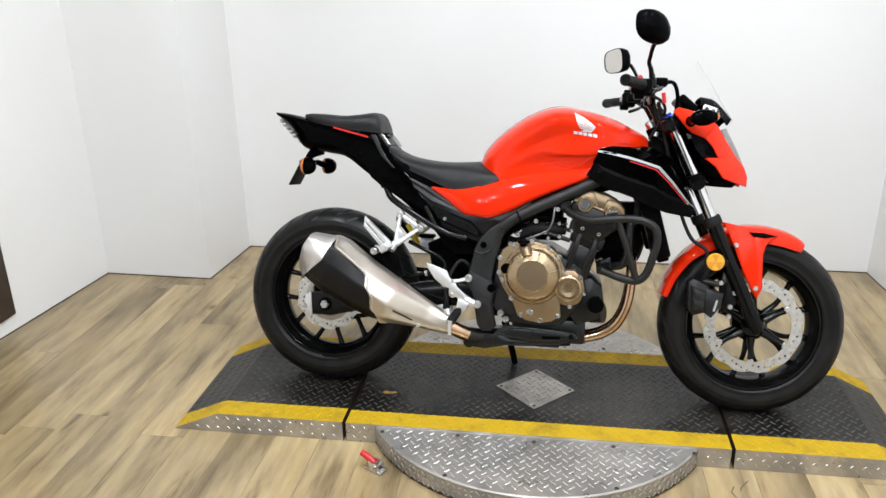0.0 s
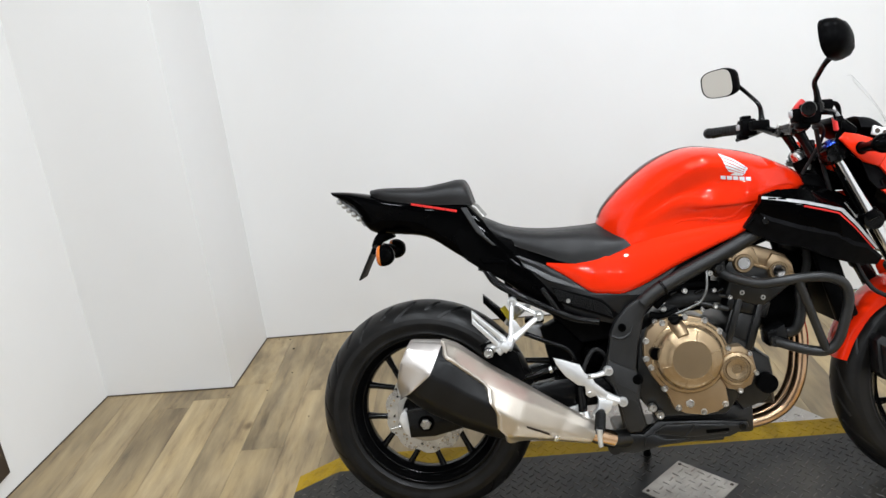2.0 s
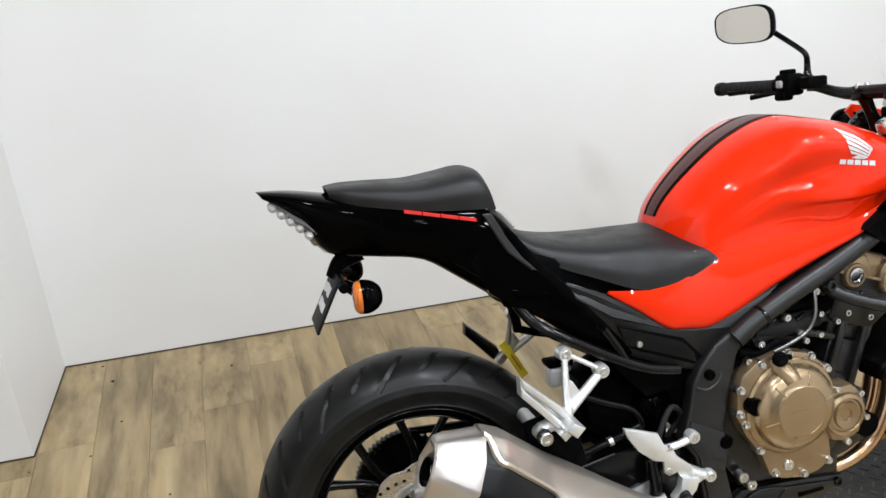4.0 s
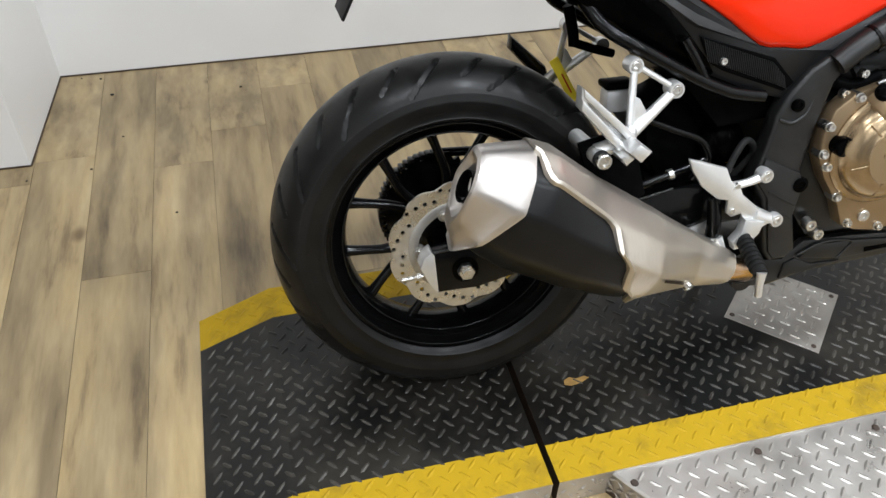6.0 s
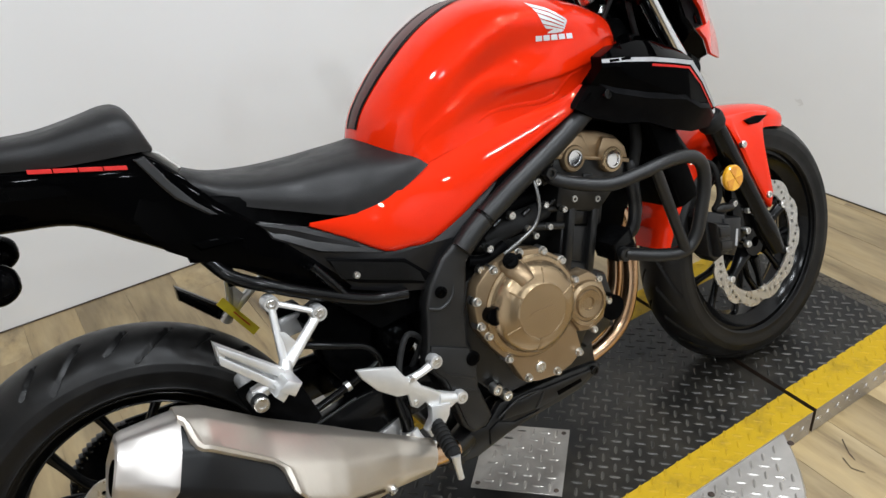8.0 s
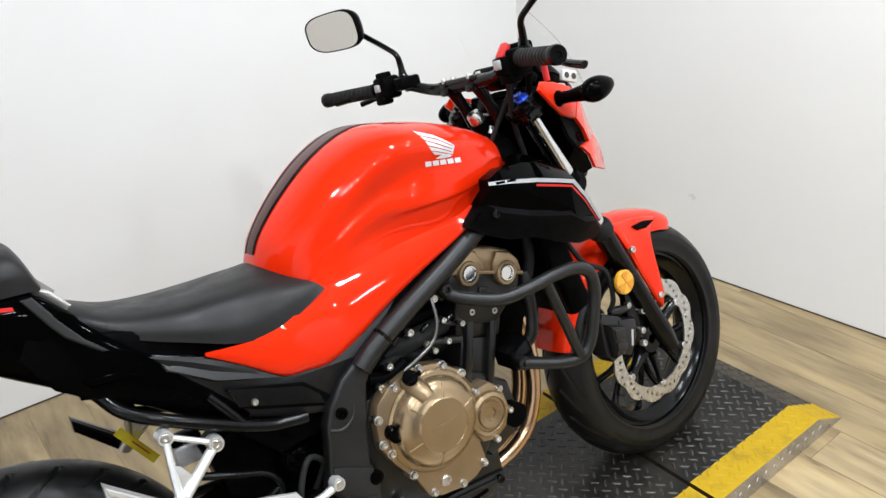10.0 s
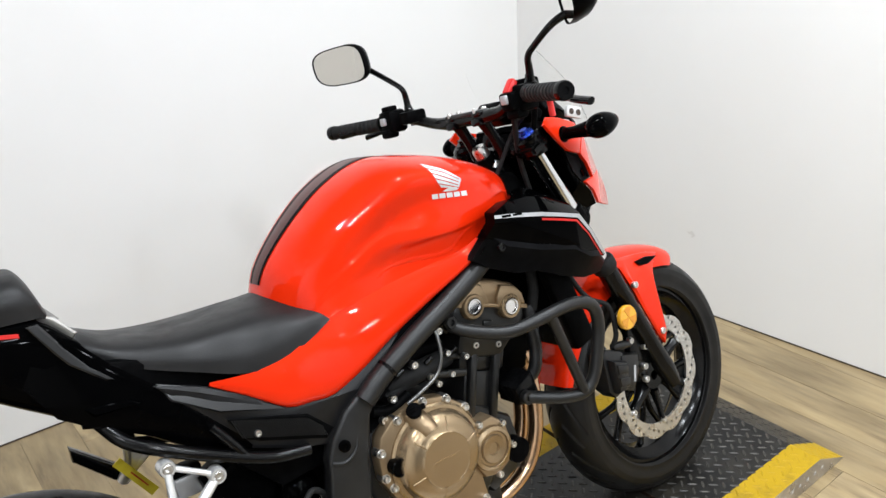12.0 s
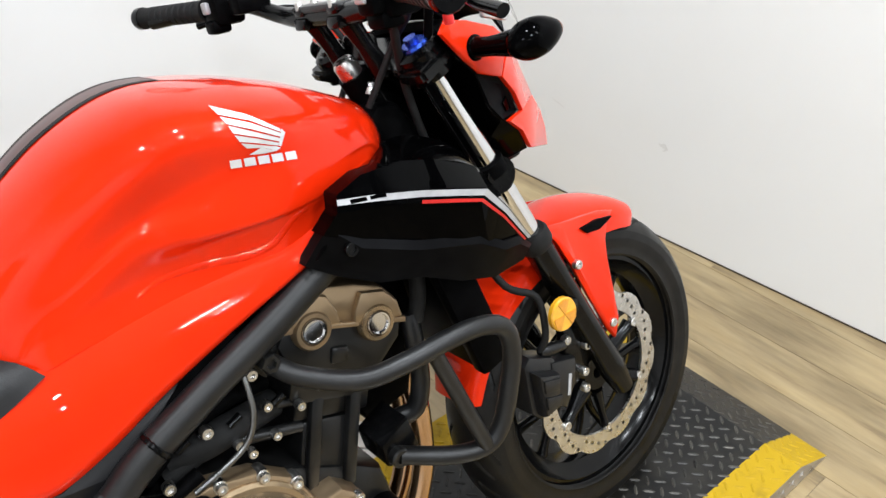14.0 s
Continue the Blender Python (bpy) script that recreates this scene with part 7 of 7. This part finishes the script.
for s in (-1, 1):
    bm = bmesh.new()
    for a in range(4):
        shroud_strip(bm, s, 0, a, a + 1, 0.0)
    bmesh.ops.remove_doubles(bm, verts=bm.verts, dist=1e-5)
    edge = [e for e in bm.edges if e.is_boundary]
    back = bmesh.ops.extrude_edge_only(bm, edges=edge)["geom"]
    for v in back:
        if isinstance(v, bmesh.types.BMVert):
            v.co.y -= s * 0.028
    shroud = part("shroud", bm, BLACK_GLOSS, bike, "gloss black radiator shroud with a pale stripe", 18)
    bm = bmesh.new()
    panel(bm, [(0.858, 0.180, 0.752), (0.884, 0.212, 0.800), (0.912, 0.226, 0.776), (0.975, 0.236, 0.752), (1.060, 0.236, 0.728), (1.105, 0.224, 0.700), (1.142, 0.208, 0.690), (1.190, 0.172, 0.652), (1.178, 0.166, 0.632), (1.100, 0.200, 0.646), (1.040, 0.212, 0.668), (0.985, 0.212, 0.696), (0.935, 0.202, 0.706), (0.890, 0.184, 0.728)], 0.02, 0.005, 0.010, s)
    wing = part("shroud_lower", bm, GREY_PLASTIC, shroud, "matt dark grey lower shroud", 30)
    part("shroud_screw", bolt(bmesh.new(), (0.898, s * 0.222, 0.768), 0.0085, 0.004, (0, s, 0), 14), BLACK_FRAME, wing)
    bm = bmesh.new()
    for k in range(6):
        x = 0.866 + k * 0.0042
        panel(bm, [(x, 0.196 + k * 0.0015, 0.760 + k * 0.004), (x + 0.0018, 0.197 + k * 0.0015, 0.760 + k * 0.004), (x + 0.012, 0.204 + k * 0.0012, 0.776 + k * 0.003), (x + 0.0102, 0.203 + k * 0.0012, 0.776 + k * 0.003)], 0.002, 0.001, 0.0006, s)
    part("shroud_ribs", bm, BLACK_PLASTIC, wing)
    part("shroud_stripe", shroud_strip(bmesh.new(), s, 0, 1, 2, 0.0012, (0.12, 0.72)), GREY_DECAL, shroud, "silver-grey stripe", 0)
    part("shroud_pinstripe", shroud_strip(bmesh.new(), s, 2, 2, 3, 0.0014), RED_DECAL, shroud, "thin red pinstripe", 0)
    bm = bmesh.new()
    for x in (0.903, 0.925):
        z = 0.8222 - (x - 0.903) * 0.10
        panel(bm, [(x, 0.2330 + (x - 0.903) * 0.15, z + 0.003), (x + 0.019, 0.2358 + (x - 0.903) * 0.15, z + 0.001), (x + 0.019, 0.2366 + (x - 0.903) * 0.15, z - 0.004), (x, 0.2338 + (x - 0.903) * 0.15, z - 0.002)], 0.002, 0.0008, 0.001, s)
    part("letter_bar", bm, BLACK_GLOSS, shroud, smooth=0)
    # inner cowling from the shroud in to the steering head
    bm = bmesh.new()
    skin(bm, [[(0.985, s * 0.150, 0.836), (0.932, s * 0.217, 0.841)], [(1.020, s * 0.135, 0.846), (0.985, s * 0.211, 0.839)], [(1.070, s * 0.120, 0.835), (1.036, s * 0.205, 0.825)], [(1.130, s * 0.118, 0.800), (1.095, s * 0.199, 0.797)], [(1.158, s * 0.118, 0.748), (1.135, s * 0.191, 0.744)]], 3, solid=0.004)
    part("inner_shroud", bm, BLACK_GLOSS, shroud, smooth=50)
# dark filling between shrouds, head and fork
bm = bmesh.new()
plate(bm, [(0.94, 0.80), (1.02, 0.835), (1.09, 0.815), (1.13, 0.74), (1.13, 0.68), (1.08, 0.66), (0.96, 0.70), (0.90, 0.74)], -0.150, 0.150, 0.012)
plate(bm, [(1.045, 0.80), (1.040, 0.855), (1.058, 0.872), (1.092, 0.866), (1.135, 0.80), (1.145, 0.70), (1.08, 0.70)], -0.060, 0.060, 0.012)
part("inner_cowl", bm, BLACK_PLASTIC, bike)

# headlight cowl
bm = bmesh.new()
core = [
    [(1.165, 0, 0.955), (1.165, 0.05, 0.955), (1.150, 0.085, 0.945)],
    [(1.225, 0, 0.945), (1.222, 0.05, 0.940), (1.185, 0.092, 0.895)],
    [(1.268, 0, 0.900), (1.258, 0.05, 0.892), (1.205, 0.094, 0.845)],
    [(1.310, 0, 0.830), (1.292, 0.042, 0.825), (1.225, 0.086, 0.790)],
    [(1.340, 0, 0.750), (1.324, 0.030, 0.748), (1.250, 0.066, 0.742)],
    [(1.320, 0, 0.724), (1.310, 0.032, 0.724), (1.240, 0.055, 0.728)],
]
skin(bm, core, 4, mirror=True, solid=0.012)
cowl = steered("headlight_cowl", bm, BLACK_PLASTIC, bike, "black and red headlight cowl", 50)
for s in (-1, 1):
    bm = bmesh.new()
    panel(bm, [(1.101, 0.155, 0.949), (1.116, 0.152, 0.963), (1.150, 0.148, 0.956), (1.204, 0.136, 0.938), (1.240, 0.120, 0.915), (1.204, 0.136, 0.872), (1.160, 0.147, 0.887), (1.133, 0.151, 0.913)], 0.006, 0.0020, 0.0022, s)
    panel(bm, [(1.240, 0.120, 0.915), (1.280, 0.094, 0.863), (1.316, 0.071, 0.818), (1.249, 0.117, 0.814), (1.231, 0.125, 0.845), (1.204, 0.136, 0.872)], 0.006, 0.0020, 0.0012, s)
    panel(bm, [(1.316, 0.071, 0.818), (1.345, 0.054, 0.788), (1.358, 0.047, 0.756), (1.356, 0.048, 0.727), (1.272, 0.099, 0.752), (1.244, 0.117, 0.786), (1.206, 0.135, 0.812), (1.249, 0.117, 0.814)], 0.006, 0.0020, 0.0012, s)
    steered("cowl_side", bm, RED, cowl, "gloss red cowl side", 60)
    bm = bmesh.new()
    panel(bm, [(1.158, 0.141, 0.888), (1.214, 0.128, 0.867), (1.232, 0.119, 0.842), (1.247, 0.110, 0.814), (1.200, 0.131, 0.816), (1.176, 0.136, 0.842)], 0.006, -0.004, 0.007, s)
    vent = steered("cowl_vent", bm, GREY_PLASTIC, cowl, "black vent insert", 20)
    bm = bmesh.new()
    panel(bm, [(1.207, 0.1275, 0.836), (1.220, 0.1215, 0.842), (1.230, 0.1165, 0.824), (1.216, 0.1230, 0.822)], 0.004, 0.0006, 0.001, s)
    steered("vent_hole", bm, BLACK_GLOSS, vent)
    bm = bmesh.new()
    panel(bm, [(1.112, 0.138, 0.946), (1.134, 0.143, 0.914), (1.160, 0.139, 0.888), (1.178, 0.133, 0.842), (1.200, 0.129, 0.816), (1.244, 0.110, 0.787), (1.268, 0.094, 0.760), (1.274, 0.090, 0.750), (1.236, 0.066, 0.736), (1.206, 0.066, 0.760), (1.182, 0.068, 0.810), (1.152, 0.072, 0.880), (1.126, 0.084, 0.928)], 0.006, -0.001, 0.003, s)
    steered("cowl_lower", bm, BLACK_GLOSS, cowl, "gloss black lower cowl wedge", 40)
    bm = bmesh.new()
    lathe(bm, [(0, 0.008), (0.013, 0.008), (0.0165, 0.004), (0.0175, -0.006)], (1.156, s * 0.148, 0.921), (0.2, s * 0.97, 0), 18)
    lathe(bm, [(float(p[0]), float(p[1])) for p in spline([(0, 0.050), (0.0105, 0.044), (0.0175, 0.033), (0.0228, 0.018), (0.0245, 0.003), (0.0225, -0.012), (0.013, -0.028), (0, -0.036)], 4)], (1.172, s * 0.232, 0.926), (0.96, s * 0.05, 0.1), 22)
    tube(bm, [(1.155, s * 0.140, 0.921), (1.158, s * 0.176, 0.922), (1.163, s * 0.214, 0.924)], [0.015, 0.0125, 0.017], 12, 3)
    ind = steered("front_indicator", bm, BLACK_GLOSS, bike, "gloss black front indicator", 50)
    bm = bmesh.new()
    lathe(bm, [(0.0118, 0.0432), (0.0080, 0.0478), (0.004, 0.0505), (0, 0.0512)], (1.172, s * 0.232, 0.926), (0.96, s * 0.05, 0.1), 20)
    steered("indicator_lens", bm, ORANGE, ind, "orange lens")
bm = bmesh.new()
skin(bm, [[(1.292, 0, 0.914), (1.262, 0.088, 0.900)], [(1.330, 0, 0.847), (1.298, 0.068, 0.838)], [(1.362, 0, 0.778), (1.338, 0.046, 0.772)]], 4, mirror=True, solid=0.005)
steered("headlight", bm, SMOKE, cowl, "clear headlight lens")
bm = bmesh.new()
skin(bm, [[(1.205, 0, 1.010), (1.202, 0.045, 1.004), (1.195, 0.075, 0.978)], [(1.250, 0, 0.998), (1.246, 0.045, 0.992), (1.238, 0.078, 0.965)], [(1.305, 0, 0.944), (1.298, 0.045, 0.938), (1.282, 0.070, 0.918)]], 4, mirror=True, solid=0.004)
steered("fly_screen", bm, GREY_PLASTIC, cowl, "short dark fly screen")
bm = bmesh.new()
skin(bm, [[(1.186, 0, 1.118), (1.180, 0.07, 1.112), (1.160, 0.120, 1.090)], [(1.226, 0, 1.062), (1.218, 0.08, 1.054), (1.196, 0.142, 1.028)], [(1.262, 0, 1.002), (1.252, 0.085, 0.992), (1.230, 0.142, 0.968)], [(1.304, 0, 0.940), (1.294, 0.080, 0.930), (1.272, 0.118, 0.910)]], 4, mirror=True, solid=0.0005)
screen = steered("windscreen", bm, GLASS, bike, "clear plastic windscreen")
screen.visible_shadow = False
bm = bmesh.new()
box(bm, (-0.030, -0.075, -0.012), (0.035, 0.075, 0.014), 0.008)
bmesh.ops.transform(bm, matrix=pose(1.155, 0, 0.985, 0, 40, 0), verts=bm.verts)
clock = steered("instrument_panel", bm, BLACK_PLASTIC, bike, "black digital instrument panel")
bm = bmesh.new()
box(bm, (-0.024, -0.065, 0.0135), (0.028, 0.065, 0.0155), 0.001)
bmesh.ops.transform(bm, matrix=pose(1.155, 0, 0.985, 0, 40, 0), verts=bm.verts)
steered("display", bm, SMOKE, clock)
for s in (-1, 1):
    bm = bmesh.new()
    box(bm, (-0.021, -0.005, -0.012), (0.021, 0.005, 0.012), 0.003)
    bmesh.ops.transform(bm, matrix=pose(1.212, s * 0.132, 0.958, 0, 17, 0), verts=bm.verts)
    strap = steered("screen_bracket", bm, SILVER, screen, "bare alloy bracket with holes")
    for x, z in ((1.203, 0.961), (1.222, 0.955)):
        steered("hole", lathe(bmesh.new(), [(0, 0.0008), (0.0065, 0.0008), (0.0065, 0)], (x, s * 0.1372, z), (0, s, 0), 12), DARK_TRIM, strap)

# handlebar and controls
bm = bmesh.new()
half_bar = [(1.043, 0.0, 0.990), (1.043, 0.07, 0.990), (1.040, 0.115, 0.996), (1.018, 0.185, 1.018), (0.985, 0.260, 1.018), (0.945, 0.352, 1.014)]
tube(bm, [(x, -y, z) for x, y, z in half_bar[:0:-1]] + half_bar, [0.011, 0.011, 0.011, 0.012, 0.014, 0.014, 0.014, 0.012, 0.011, 0.011, 0.011], 14, 6)
bars = steered("handlebar", bm, BLACK_FRAME, bike, "black tubular handlebar")
for s in (-1, 1):
    g0, g1 = Vector((0.991, s * 0.247, 1.018)), (Vector((0.934, s * 0.384, 1.011)) if s < 0 else Vector((0.942, 0.374, 1.022)))
    axis = (g1 - g0).normalized()
    length = (g1 - g0).length
    bm = bmesh.new()
    prof = [(0.0115, 0), (0.017, 0.0)]
    for k in range(9):
        a = 0.006 + k * (length - 0.02) / 9
        prof += [(0.0156, a), (0.0156, a + 0.008), (0.0140, a + 0.009), (0.0140, a + 0.0115)]
    prof += [(0.0158, length - 0.006), (0.0158, length)]
    lathe(bm, prof, g0, axis, 18)
    steered("grip", bm, RUBBER, bars, "ribbed black rubber grip")
    bm = bmesh.new()
    lathe(bm, [(0.012, -0.002), (0.0168, 0.0), (0.0168, 0.010), (0.0150, 0.014), (0.006, 0.014), (0.005, 0.011), (0, 0.011)], g1, axis, 20)
    steered("bar_end", bm, BLACK_FRAME, bars)
    c = Vector((1.004, s * 0.213, 1.020 if s > 0 else 1.013))
    bm = bmesh.new()
    box(bm, c - Vector((0.024, 0.024, 0.026)), c + Vector((0.022, 0.024, 0.024)), 0.008)
    box(bm, c + Vector((-0.030, -0.015, -0.036)), c + Vector((0.000, 0.018, -0.016)), 0.006)
    if s > 0:
        box(bm, c + Vector((-0.018, -0.012, 0.020)), c + Vector((0.010, 0.014, 0.034)), 0.004)
    else:
        box(bm, c + Vector((-0.040, -0.016, -0.020)), c + Vector((-0.018, 0.016, 0.014)), 0.006)
    pod = steered("switch_pod", bm, BLACK_PLASTIC, bars, "black switch housing")
    bm = bmesh.new()
    back = 0.0 if s > 0 else -0.014
    box(bm, c + Vector((-0.031 + back, -0.007, -0.007)), c + Vector((-0.023 + back, 0.010, 0.010)), 0.003)
    steered("switch", bm, GREY_DECAL, pod, "pale grey switch")
    if s < 0:
        bm = bmesh.new()
        box(bm, (-0.007, -0.009, -0.016), (0.007, 0.009, 0.016), 0.004)
        bmesh.ops.transform(bm, matrix=pose(c.x - 0.020, c.y + 0.004, c.z + 0.022, 0, 42, 0), verts=bm.verts)
        steered("kill_switch", bm, RED_KNOB, pod, "red engine stop switch")
    bm = bmesh.new()
    grasp = [(0.03, -0.02, 0.0), (0.055, 0.02, -0.006), (0.060, 0.07, -0.012), (0.045, 0.125, -0.020), (0.022, 0.165, -0.026)] if s > 0 else [(0.032, -0.02, 0.004), (0.044, 0.02, -0.002), (0.034, 0.07, -0.013), (0.012, 0.118, -0.022), (-0.001, 0.164, -0.029)]
    tube(bm, [c + Vector((x, s * y, z)) for x, y, z in grasp], [0.009, 0.008, 0.0075, 0.0072, 0.0078], 10, 4, flat=0.8)
    steered("lever", bm, BLACK_FRAME, bars, "black hand lever")
    bm = bmesh.new()
    box(bm, c + Vector((-0.012, -0.030 - s * 0.045, -0.014)), c + Vector((0.040, 0.006 - s * 0.045, 0.014)), 0.006)
    if s < 0:
        box(bm, (1.035, -0.195, 1.020), (1.075, -0.150, 1.046), 0.006)
        tube(bm, [(1.06, -0.17, 1.03), (1.095, -0.16, 1.035), (1.115, -0.13, 1.00), (1.115, -0.11, 0.94)], 0.006, 8, 4)
    steered("master_cylinder" if s < 0 else "lever_perch", bm, BLACK_PLASTIC, bars)
    bm = bmesh.new()
    tube(bm, [(1.086, s * 0.042, 0.905), (1.066, s * 0.042, 0.945), (1.046, s * 0.042, 0.984)], [0.017, 0.012, 0.015], 12, 2)
    box(bm, (1.024, s * 0.042 - 0.014, 0.974), (1.062, s * 0.042 + 0.014, 0.990), 0.004)
    box(bm, (1.026, s * 0.042 - 0.013, 0.991), (1.060, s * 0.042 + 0.013, 1.004), 0.005)
    if s < 0:
        box(bm, (1.076, -0.030, 0.922), (1.096, 0.030, 0.958), 0.006)
    riser = steered("riser", bm, BLACK_FRAME, bars, "black handlebar clamp")
    for dx in (-0.012, 0.012):
        steered("bolt", bolt(bmesh.new(), (1.043 + dx, s * 0.042, 1.004), 0.0055, 0.006, (0, 0, 1)), STEEL, riser)
steered("clamp_bridge", box(bmesh.new(), (1.027, -0.058, 0.9955), (1.059, 0.058, 1.0055), 0.004), SATIN_GREY, bars, "grey one-piece handlebar clamp top")
# right mirror block: red adjuster, key barrel, left lower details
bm = bmesh.new()
lathe(bm, [(0, 0.016), (0.003, 0.016), (0.003, 0.020), (0.013, 0.020), (0.0165, 0.014), (0.0165, -0.004)], (1.058, -0.004, 0.912), FORK, 24)
steered("ignition_lock", bm, STEEL, bike, "bright steel ignition lock")
steered("lock_housing", bar(bmesh.new(), Vector((1.058, -0.004, 0.912)) - FORK * 0.004, Vector((1.058, -0.004, 0.912)) - FORK * 0.06, 0.021, 20), BLACK_PLASTIC, bike)
for x, y, z in ((1.074, -0.022, 0.884), (1.074, 0.022, 0.884)):
    part("tank_bolt", bolt(bmesh.new(), (x, y, z), 0.010, 0.012, (0.35, 0, 0.93)), STEEL, tank)
part("red_lever_knob", tube(bmesh.new(), [(1.070, -0.225, 1.002), (1.075, -0.221, 0.972)], 0.006, 8, 1), RED_KNOB, bars, "red lever adjuster")
for s, centre, turn in ((1, (0.952, 0.305, 1.166), 21), (-1, (0.987, -0.378, 1.157), -38)):
    m = Matrix.Translation(centre) @ Matrix.Rotation(radians(turn), 4, "Z") @ Matrix.Rotation(radians(-6), 4, "Y")
    shape = []
    for k in range(28):
        a = 2 * math.pi * k / 28
        cx, cz = math.cos(a), math.sin(a)
        y = (0.074 if s > 0 else 0.066) * math.copysign(abs(cx) ** 0.62, cx)
        z = 0.043 * math.copysign(abs(cz) ** 0.62, cz) * (1.0 + 0.10 * s * cx * -1) + 0.004 * s * cx
        if s < 0:
            y = y * (1.0 - 0.30 * max(0.0, z / 0.043)) - 0.012 * max(0.0, z / 0.043)
        shape.append((y, z))
    bm = bmesh.new()
    rings = []
    for d, f in ((0.0, 0.93), (-0.003, 0.97), (0.0, 1.0), (0.012, 1.0), (0.030, 0.90), (0.042, 0.66), (0.048, 0.3)):
        rings.append([bm.verts.new(m @ Vector((d, y * f, z * f))) for y, z in shape])
    for a, b in zip(rings, rings[1:]):
        for k in range(28):
            bm.faces.new((a[k], a[(k + 1) % 28], b[(k + 1) % 28], b[k]))
    bm.faces.new(rings[-1])
    shell = steered("mirror", bm, BLACK_PLASTIC, bike, "black rear-view mirror on a bent stem", 50)
    bm = bmesh.new()
    bm.faces.new([bm.verts.new(m @ Vector((-0.0005, y * 0.935, z * 0.935))) for y, z in shape])
    steered("mirror_glass", bm, MIRROR, shell, "silvered mirror glass", 0)
    inner = m @ Vector((0.022, -s * 0.052, -0.020))
    bm = bmesh.new()
    stem_line = [(1.042, 0.200, 1.020), (1.041, 0.199, 1.062), (1.035, 0.196, 1.082), (1.028, 0.212, 1.100), (1.013, 0.280, 1.146), inner] if s > 0 else [(1.024, -0.222, 1.020), (1.019, -0.231, 1.058), (1.010, -0.243, 1.080), (1.010, -0.262, 1.095), (1.014, -0.314, 1.124), inner]
    tube(bm, stem_line, [0.0085, 0.0072, 0.0062, 0.0060, 0.0066, 0.009], 12, 5)
    lathe(bm, [(0.0135, 0.0), (0.0135, 0.022), (0.010, 0.026), (0.007, 0.040)], (stem_line[0][0], stem_line[0][1], 1.012), (0, 0, 1), 14)
    steered("mirror_stem", bm, BLACK_FRAME, shell)
# cables
part("throttle_cable", tube(bmesh.new(), [(1.02, -0.20, 1.00), (1.07, -0.15, 0.985), (1.09, -0.08, 0.95), (1.05, -0.05, 0.87)], 0.0045, 8, 5), RUBBER, bars)
part("clutch_cable", tube(bmesh.new(), [(1.03, 0.20, 1.00), (1.09, 0.15, 0.99), (1.11, 0.08, 0.93), (1.06, 0.06, 0.85)], 0.0045, 8, 5), RUBBER, bars)

# ---- floor planks ----
PW, PL = 0.152, 1.21
rng = random.Random(11)
bm = bmesh.new()
box(bm, (-PW / 2 + 0.0006, -PL / 2 + 0.0006, -0.002), (PW / 2 - 0.0006, PL / 2 - 0.0006, 0.0))
plank_data = bpy.data.meshes.new("plank")
bm.to_mesh(plank_data)
bm.free()
plank_data.materials.append(PLANK)
x = ROOM_L - 0.05
while x < ROOM_R + PW:
    y = ROOM_F + rng.uniform(-PL, 0) + PL / 2
    while y < ROOM_B + PL / 2 + 0.05:
        ob = new("plank", plank_data)
        lo, hi = max(y - PL / 2, ROOM_F - 0.1), min(y + PL / 2, ROOM_B + 0.1)
        ob.matrix_world = pose(x, (lo + hi) / 2, 0) @ Matrix.Diagonal((1, (hi - lo) / PL, 1, 1))
        ob.parent = base_floor
        y += PL
    x += PW
